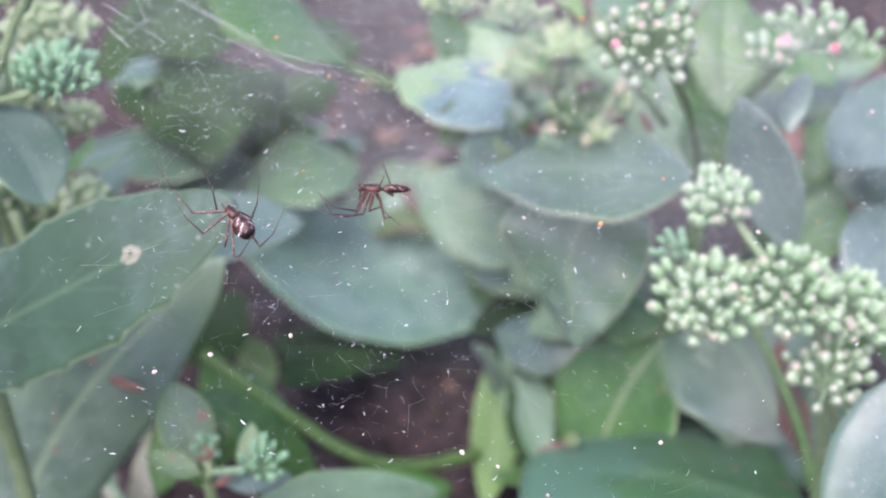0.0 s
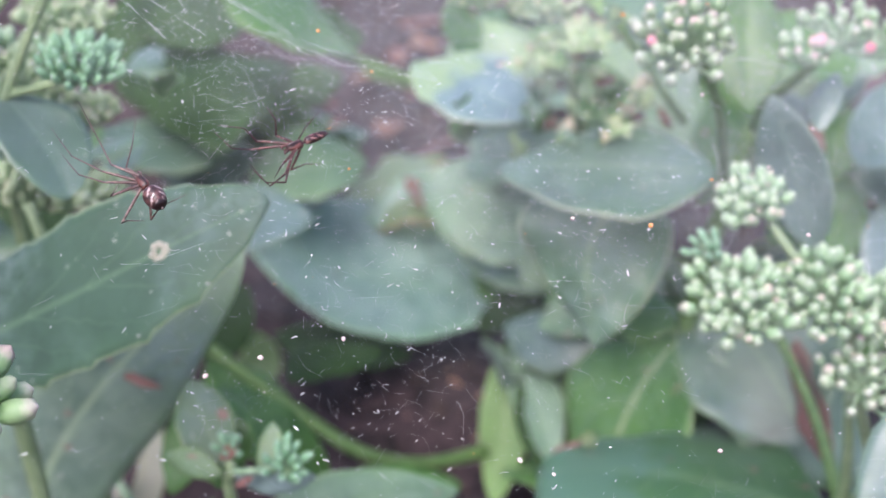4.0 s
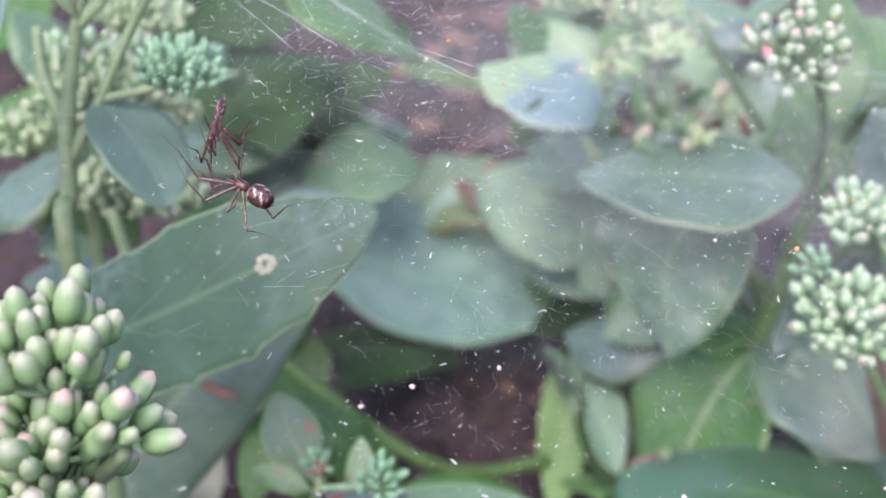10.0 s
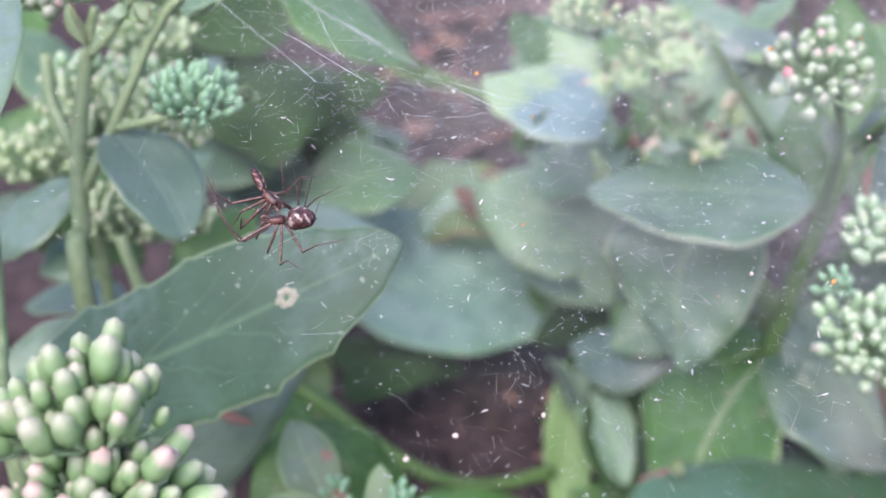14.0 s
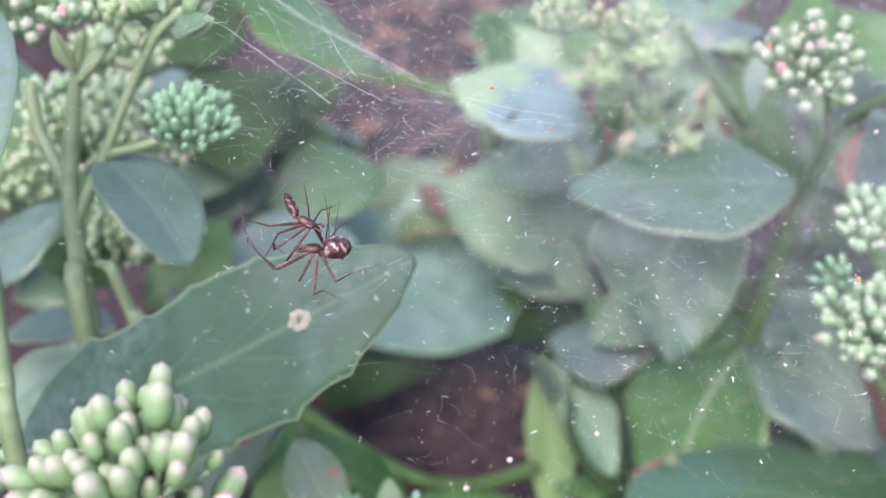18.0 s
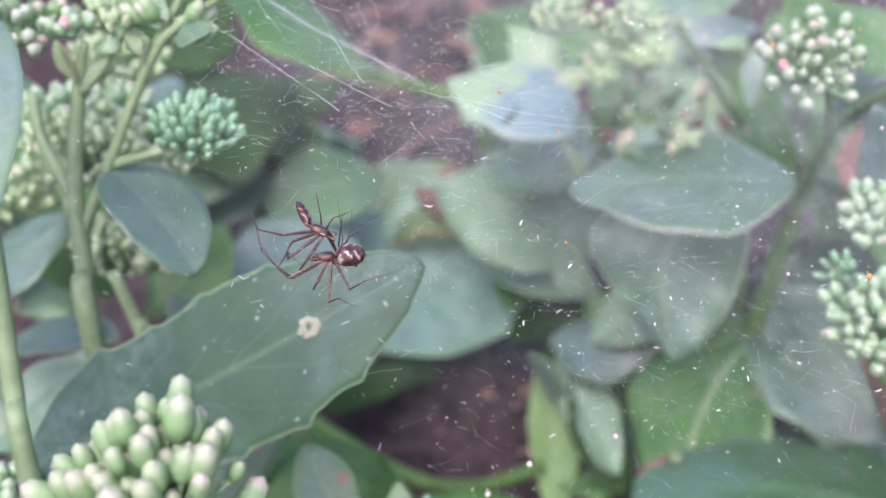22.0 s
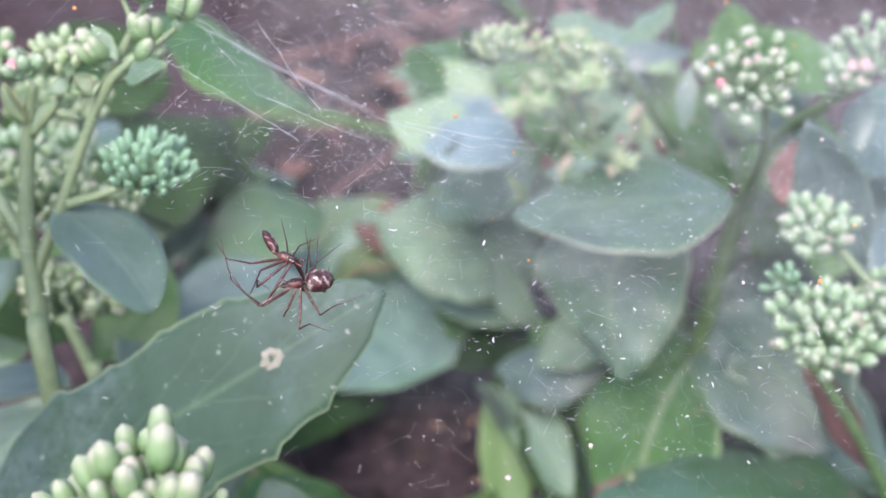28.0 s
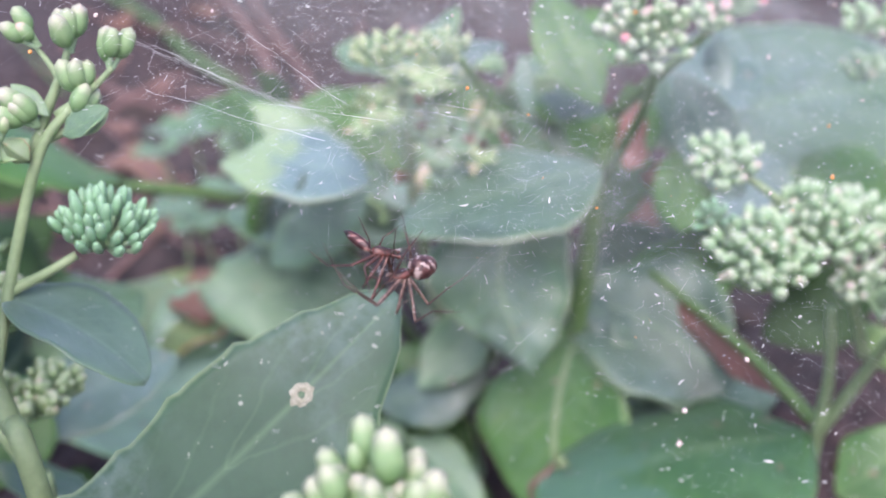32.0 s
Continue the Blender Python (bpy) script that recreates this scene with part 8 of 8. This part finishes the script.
def motions():
    female_rows = [
        (0, pose(-0.03178, 0.16721, 0.20874, 23.6, -5.2, 38.3)),
        (0.5, pose(-0.03200, 0.16680, 0.20862, 23.6, -5.2, 38.4)),
        (1, pose(-0.03175, 0.16683, 0.20858, 23.6, -4.8, 37.4)),
        (1.5, pose(-0.03221, 0.16726, 0.20885, 23.6, -5.0, 37.8)),
        (2, pose(-0.03227, 0.16752, 0.20897, 23.5, -5.5, 39.0)),
        (2.5, pose(-0.03239, 0.16762, 0.20903, 23.7, -4.4, 36.5)),
        (4.5, pose(-0.05621, 0.16863, 0.21420, 23.0, -7.5, 43.7)),
        (5, pose(-0.05672, 0.16955, 0.21467, 22.2, -9.6, 48.9)),
        (5.5, pose(-0.05695, 0.16932, 0.21462, 22.0, -10.0, 49.8)),
        (6, pose(-0.05706, 0.16930, 0.21464, 22.2, -9.6, 48.7)),
        (6.5, pose(-0.05721, 0.16938, 0.21470, 22.1, -9.8, 49.3)),
        (7, pose(-0.05700, 0.16910, 0.21455, 21.8, -10.4, 50.8)),
        (7.5, pose(-0.05722, 0.16931, 0.21467, 21.8, -10.6, 51.2)),
        (8, pose(-0.05723, 0.16933, 0.21468, 21.5, -11.1, 52.5)),
        (8.5, pose(-0.05756, 0.16912, 0.21466, 21.2, -11.6, 54.0)),
        (9, pose(-0.05696, 0.16927, 0.21461, 22.0, -10.1, 50.1)),
        (9.5, pose(-0.05671, 0.17089, 0.21520, 21.8, -10.6, 51.2)),
        (10, pose(-0.05702, 0.16956, 0.21473, 20.4, -13.0, 57.8)),
        (10.5, pose(-0.05646, 0.17139, 0.21535, 18.6, -15.6, 65.1)),
        (11, pose(-0.05675, 0.17200, 0.21565, 16.1, -18.1, 73.7)),
        (11.5, pose(-0.05589, 0.17187, 0.21543, 9.0, -22.5, 94.1)),
        (12, pose(-0.05606, 0.17101, 0.21512, 10.1, -22.0, 91.1)),
        (13, pose(-0.05658, 0.17198, 0.21561, 5.4, -23.5, 103.3)),
        (16.5, pose(-0.05592, 0.17203, 0.21550, 7.9, -22.8, 96.8)),
        (20, pose(-0.05592, 0.17203, 0.21550, 7.9, -22.8, 96.8)),
        (24.5, pose(-0.05592, 0.17203, 0.21550, 7.9, -22.8, 96.8)),
        (28, pose(-0.05592, 0.17203, 0.21550, 7.9, -22.8, 96.8)),
        (32, pose(-0.05592, 0.17203, 0.21550, 7.9, -22.8, 96.8)),
    ]
    male_rows = [
        (0, pose(-0.00974, 0.17788, 0.20860, 8.2, -22.7, 96.1)),
        (0.5, pose(-0.01381, 0.17668, 0.20894, -0.4, -24.1, 117.6)),
        (1, pose(-0.01538, 0.17714, 0.20944, 1.4, -24.1, 113.0)),
        (1.5, pose(-0.01799, 0.17778, 0.21021, -2.7, -24.0, 123.2)),
        (2, pose(-0.02154, 0.17926, 0.21152, 1.1, -24.1, 113.9)),
        (2.5, pose(-0.02411, 0.17794, 0.21150, 0.9, -24.1, 114.3)),
        (4.5, pose(-0.03147, 0.18272, 0.21489, -6.5, -23.3, 132.6)),
        (5, pose(-0.03393, 0.18171, 0.21498, -3.6, -23.8, 125.5)),
        (5.5, pose(-0.03812, 0.18201, 0.21593, -2.7, -24.0, 123.2)),
        (6, pose(-0.04046, 0.18252, 0.21661, -1.7, -24.0, 120.7)),
        (6.5, pose(-0.04455, 0.18187, 0.21716, -7.2, -23.1, 134.5)),
        (7, pose(-0.04612, 0.18204, 0.21754, -14.3, -19.6, 153.7)),
        (7.5, pose(-0.04793, 0.18013, 0.21714, -5.6, -23.5, 130.3)),
        (8, pose(-0.05113, 0.18219, 0.21861, -15.1, -19.0, 156.2)),
        (8.5, pose(-0.05575, 0.18259, 0.21969, -17.3, -17.1, 163.2)),
        (9, pose(-0.05875, 0.18204, 0.22007, -20.4, -13.2, 175.0)),
        (9.5, pose(-0.06084, 0.18412, 0.22132, -21.3, -11.6, 179.3)),
        (10, pose(-0.06282, 0.18067, 0.22033, -21.9, -10.4, -177.7)),
        (10.5, pose(-0.06510, 0.18102, 0.22093, -23.1, -7.2, -169.8)),
        (11, pose(-0.06368, 0.17970, 0.22012, -24.0, -2.2, -158.3)),
        (11.5, pose(-0.06046, 0.17711, 0.21844, -23.6, 4.9, -142.3)),
        (12, pose(-0.05902, 0.17617, 0.21778, -24.0, 2.2, -148.5)),
        (13, pose(-0.06007, 0.17590, 0.21788, -23.9, 2.9, -146.9)),
        (16.5, pose(-0.05930, 0.17648, 0.21796, -19.2, 14.8, -117.3)),
        (20, pose(-0.05930, 0.17648, 0.21796, -19.2, 14.8, -117.3)),
        (24.5, pose(-0.05930, 0.17648, 0.21796, -19.2, 14.8, -117.3)),
        (28, pose(-0.05930, 0.17648, 0.21796, -19.2, 14.8, -117.3)),
        (32, pose(-0.05930, 0.17648, 0.21796, -19.2, 14.8, -117.3)),
    ]
    female_steps, male_steps = [], []
    stance(female_steps, (0, 2.5),
           ((-0.0382, 0.1678, 0.2107), (-0.0424, 0.1706, 0.2131), (-0.0456, 0.1742, 0.2158)),
           ((-0.0363, 0.1646, 0.2090), (-0.0393, 0.1651, 0.2103), (-0.0412, 0.1678, 0.2124)),
           ((-0.0330, 0.1648, 0.2085), (-0.0331, 0.1630, 0.2082), (-0.0323, 0.1631, 0.2087)),
           ((-0.0317, 0.1635, 0.2077), (-0.0302, 0.1601, 0.2065), (-0.0289, 0.1624, 0.2078)),
           ((-0.0344, 0.1703, 0.2109), (-0.0361, 0.1716, 0.2122), (-0.0377, 0.1725, 0.2136)),
           ((-0.0303, 0.1701, 0.2100), (-0.0288, 0.1708, 0.2105), (-0.0289, 0.1734, 0.2122)),
           ((-0.0306, 0.1694, 0.2098), (-0.0296, 0.1685, 0.2097), (-0.0289, 0.1671, 0.2097)),
           ((-0.0283, 0.1653, 0.2077), (-0.0258, 0.1652, 0.2076), (-0.0249, 0.1671, 0.2089)))
    stance(female_steps, (4.5, 7, 10.5),
           ((-0.0642, 0.1698, 0.2167), (-0.0674, 0.1710, 0.2182), (-0.0714, 0.1759, 0.2217)),
           ((-0.0625, 0.1675, 0.2155), (-0.0655, 0.1681, 0.2167), (-0.0677, 0.1707, 0.2188)),
           ((-0.0596, 0.1651, 0.2139), (-0.0584, 0.1650, 0.2141), (-0.0581, 0.1669, 0.2154)),
           ((-0.0567, 0.1651, 0.2133), (-0.0554, 0.1620, 0.2123), (-0.0532, 0.1604, 0.2118)),
           ((-0.0614, 0.1713, 0.2167), (-0.0633, 0.1745, 0.2188), (-0.0650, 0.1764, 0.2206)),
           ((-0.0584, 0.1727, 0.2167), (-0.0585, 0.1759, 0.2184), (-0.0585, 0.1779, 0.2199)),
           ((-0.0555, 0.1703, 0.2152), (-0.0548, 0.1705, 0.2156), (-0.0541, 0.1708, 0.2162)),
           ((-0.0537, 0.1682, 0.2140), (-0.0508, 0.1680, 0.2138), (-0.0463, 0.1690, 0.2139)))
    stance(female_steps, (11.5, 32),
           ((-0.0621, 0.1686, 0.2158), (-0.0660, 0.1707, 0.2179), (-0.0669, 0.1733, 0.2198)),
           ((-0.0612, 0.1692, 0.2159), (-0.0649, 0.1692, 0.2171), (-0.0665, 0.1713, 0.2189)),
           ((-0.0581, 0.1696, 0.2154), (-0.0579, 0.1685, 0.2154), (-0.0574, 0.1672, 0.2154)),
           ((-0.0565, 0.1683, 0.2145), (-0.0552, 0.1651, 0.2135), (-0.0532, 0.1627, 0.2128)),
           ((-0.0556, 0.1728, 0.2162), (-0.0549, 0.1737, 0.2168), (-0.0554, 0.1746, 0.2180)),
           ((-0.0546, 0.1736, 0.2163), (-0.0539, 0.1753, 0.2173), (-0.0530, 0.1795, 0.2194)),
           ((-0.0532, 0.1719, 0.2154), (-0.0524, 0.1732, 0.2162), (-0.0518, 0.1754, 0.2176)),
           ((-0.0541, 0.1700, 0.2148), (-0.0515, 0.1683, 0.2140), (-0.0468, 0.1696, 0.2143)))
    stance(male_steps, (0,),
           ((-0.0140, 0.1708, 0.2071), (-0.0176, 0.1702, 0.2080), (-0.0212, 0.1758, 0.2116)),
           ((-0.0128, 0.1709, 0.2069), (-0.0195, 0.1682, 0.2076), (-0.0233, 0.1704, 0.2099)),
           ((-0.0116, 0.1732, 0.2076), (-0.0100, 0.1720, 0.2072), (-0.0091, 0.1711, 0.2073)),
           ((-0.0091, 0.1749, 0.2077), (-0.0078, 0.1720, 0.2067), (-0.0063, 0.1694, 0.2061)),
           ((-0.0139, 0.1718, 0.2074), (-0.0172, 0.1709, 0.2082), (-0.0207, 0.1740, 0.2108)),
           ((-0.0123, 0.1786, 0.2099), (-0.0131, 0.1784, 0.2104), (-0.0137, 0.1758, 0.2101)),
           ((-0.0103, 0.1786, 0.2094), (-0.0099, 0.1794, 0.2101), (-0.0093, 0.1796, 0.2107)),
           ((-0.0082, 0.1791, 0.2092), (-0.0090, 0.1804, 0.2103), (-0.0099, 0.1808, 0.2113)))
    stance(male_steps, (2,),
           ((-0.0215, 0.1713, 0.2088), (-0.0245, 0.1706, 0.2095), (-0.0250, 0.1728, 0.2112)),
           ((-0.0231, 0.1747, 0.2104), (-0.0266, 0.1731, 0.2110), (-0.0259, 0.1673, 0.2091)),
           ((-0.0241, 0.1753, 0.2109), (-0.0285, 0.1727, 0.2112), (-0.0287, 0.1692, 0.2105)),
           ((-0.0206, 0.1767, 0.2107), (-0.0156, 0.1749, 0.2095), (-0.0134, 0.1775, 0.2107)),
           ((-0.0259, 0.1769, 0.2119), (-0.0285, 0.1742, 0.2118), (-0.0292, 0.1718, 0.2116)),
           ((-0.0243, 0.1788, 0.2123), (-0.0254, 0.1790, 0.2130), (-0.0260, 0.1786, 0.2137)),
           ((-0.0217, 0.1798, 0.2122), (-0.0213, 0.1805, 0.2129), (-0.0208, 0.1805, 0.2134)),
           ((-0.0188, 0.1797, 0.2116), (-0.0172, 0.1804, 0.2120), (-0.0163, 0.1804, 0.2125)))
    stance(male_steps, (4.5, 6),
           ((-0.0332, 0.1742, 0.2123), (-0.0362, 0.1718, 0.2124), (-0.0397, 0.1751, 0.2150)),
           ((-0.0339, 0.1721, 0.2116), (-0.0368, 0.1691, 0.2114), (-0.0390, 0.1747, 0.2147)),
           ((-0.0335, 0.1769, 0.2134), (-0.0335, 0.1743, 0.2128), (-0.0341, 0.1724, 0.2128)),
           ((-0.0320, 0.1800, 0.2143), (-0.0280, 0.1788, 0.2135), (-0.0259, 0.1767, 0.2129)),
           ((-0.0389, 0.1798, 0.2156), (-0.0421, 0.1774, 0.2158), (-0.0443, 0.1785, 0.2173)),
           ((-0.0381, 0.1813, 0.2161), (-0.0407, 0.1805, 0.2167), (-0.0425, 0.1797, 0.2174)),
           ((-0.0348, 0.1832, 0.2162), (-0.0357, 0.1842, 0.2172), (-0.0366, 0.1843, 0.2181)),
           ((-0.0317, 0.1839, 0.2159), (-0.0300, 0.1859, 0.2167), (-0.0287, 0.1863, 0.2173)))
    stance(male_steps, (7,),
           ((-0.0451, 0.1732, 0.2143), (-0.0448, 0.1708, 0.2137), (-0.0458, 0.1673, 0.2131)),
           ((-0.0449, 0.1728, 0.2140), (-0.0462, 0.1730, 0.2148), (-0.0480, 0.1727, 0.2157)),
           ((-0.0444, 0.1771, 0.2157), (-0.0432, 0.1743, 0.2147), (-0.0435, 0.1709, 0.2141)),
           ((-0.0439, 0.1783, 0.2160), (-0.0423, 0.1783, 0.2161), (-0.0405, 0.1773, 0.2161)),
           ((-0.0505, 0.1743, 0.2158), (-0.0537, 0.1725, 0.2161), (-0.0561, 0.1763, 0.2188)),
           ((-0.0492, 0.1788, 0.2173), (-0.0499, 0.1774, 0.2173), (-0.0508, 0.1763, 0.2177)),
           ((-0.0464, 0.1820, 0.2180), (-0.0477, 0.1823, 0.2188), (-0.0491, 0.1834, 0.2202)),
           ((-0.0433, 0.1809, 0.2170), (-0.0403, 0.1805, 0.2166), (-0.0354, 0.1769, 0.2149)))
    stance(male_steps, (9,),
           ((-0.0579, 0.1766, 0.2182), (-0.0577, 0.1743, 0.2177), (-0.0576, 0.1719, 0.2173)),
           ((-0.0570, 0.1773, 0.2183), (-0.0559, 0.1751, 0.2176), (-0.0548, 0.1719, 0.2168)),
           ((-0.0568, 0.1800, 0.2193), (-0.0554, 0.1786, 0.2189), (-0.0545, 0.1783, 0.2193)),
           ((-0.0569, 0.1805, 0.2195), (-0.0559, 0.1792, 0.2192), (-0.0547, 0.1795, 0.2198)),
           ((-0.0614, 0.1763, 0.2187), (-0.0623, 0.1736, 0.2183), (-0.0639, 0.1715, 0.2184)),
           ((-0.0624, 0.1776, 0.2195), (-0.0637, 0.1753, 0.2192), (-0.0644, 0.1710, 0.2183)),
           ((-0.0597, 0.1762, 0.2184), (-0.0596, 0.1732, 0.2176), (-0.0592, 0.1706, 0.2171)),
           ((-0.0608, 0.1803, 0.2202), (-0.0622, 0.1812, 0.2213), (-0.0629, 0.1831, 0.2229)))
    stance(male_steps, (11,),
           ((-0.0611, 0.1768, 0.2189), (-0.0603, 0.1758, 0.2188), (-0.0596, 0.1741, 0.2186)),
           ((-0.0617, 0.1780, 0.2195), (-0.0604, 0.1778, 0.2196), (-0.0586, 0.1769, 0.2195)),
           ((-0.0626, 0.1785, 0.2199), (-0.0613, 0.1788, 0.2202), (-0.0603, 0.1786, 0.2205)),
           ((-0.0630, 0.1789, 0.2201), (-0.0622, 0.1792, 0.2205), (-0.0612, 0.1792, 0.2209)),
           ((-0.0648, 0.1766, 0.2196), (-0.0660, 0.1741, 0.2192), (-0.0667, 0.1717, 0.2191)),
           ((-0.0656, 0.1767, 0.2198), (-0.0672, 0.1748, 0.2198), (-0.0682, 0.1749, 0.2206)),
           ((-0.0653, 0.1778, 0.2201), (-0.0669, 0.1775, 0.2207), (-0.0681, 0.1766, 0.2213)),
           ((-0.0650, 0.1786, 0.2204), (-0.0662, 0.1785, 0.2210), (-0.0673, 0.1781, 0.2217)))
    stance(male_steps, (12,),
           ((-0.0572, 0.1738, 0.2169), (-0.0570, 0.1719, 0.2165), (-0.0576, 0.1701, 0.2166)),
           ((-0.0579, 0.1762, 0.2180), (-0.0566, 0.1765, 0.2183), (-0.0545, 0.1760, 0.2184)),
           ((-0.0587, 0.1765, 0.2183), (-0.0575, 0.1768, 0.2186), (-0.0564, 0.1759, 0.2187)),
           ((-0.0596, 0.1768, 0.2186), (-0.0584, 0.1772, 0.2189), (-0.0573, 0.1764, 0.2190)),
           ((-0.0608, 0.1735, 0.2175), (-0.0625, 0.1711, 0.2173), (-0.0642, 0.1690, 0.2175)),
           ((-0.0618, 0.1748, 0.2182), (-0.0634, 0.1749, 0.2190), (-0.0643, 0.1743, 0.2196)),
           ((-0.0613, 0.1737, 0.2177), (-0.0622, 0.1716, 0.2175), (-0.0629, 0.1688, 0.2171)),
           ((-0.0611, 0.1760, 0.2185), (-0.0626, 0.1753, 0.2190), (-0.0643, 0.1740, 0.2195)))
    stance(male_steps, (13, 32),
           ((-0.0552, 0.1761, 0.2174), (-0.0549, 0.1771, 0.2182), (-0.0547, 0.1775, 0.2190)),
           ((-0.0554, 0.1759, 0.2174), (-0.0521, 0.1772, 0.2177), (-0.0492, 0.1782, 0.2182)),
           ((-0.0570, 0.1775, 0.2184), (-0.0550, 0.1791, 0.2190), (-0.0523, 0.1788, 0.2190)),
           ((-0.0572, 0.1777, 0.2185), (-0.0577, 0.1798, 0.2199), (-0.0582, 0.1816, 0.2213)),
           ((-0.0599, 0.1723, 0.2168), (-0.0596, 0.1706, 0.2165), (-0.0594, 0.1692, 0.2166)),
           ((-0.0618, 0.1723, 0.2172), (-0.0628, 0.1704, 0.2171), (-0.0619, 0.1686, 0.2169)),
           ((-0.0624, 0.1729, 0.2176), (-0.0630, 0.1702, 0.2170), (-0.0645, 0.1664, 0.2165)),
           ((-0.0634, 0.1740, 0.2182), (-0.0669, 0.1742, 0.2194), (-0.0683, 0.1776, 0.2217)))
    walk(female, female_rows)
    walk(male, male_rows)
    # the slender one bends at the waist once the two have met
    walk(male_abdomen, [(t, pose(0, 0, 0, 0, 0, a)) for t, a in ((0, 0), (9, 0), (11, -8), (11.5, -19), (12, -12), (13, -7), (16.5, -43), (24.5, -43), (32, -43))])
    step_legs(female_rows, female_steps, female_legs, 1.0)
    step_legs(male_rows, male_steps, male_legs, 2.0)


motions()
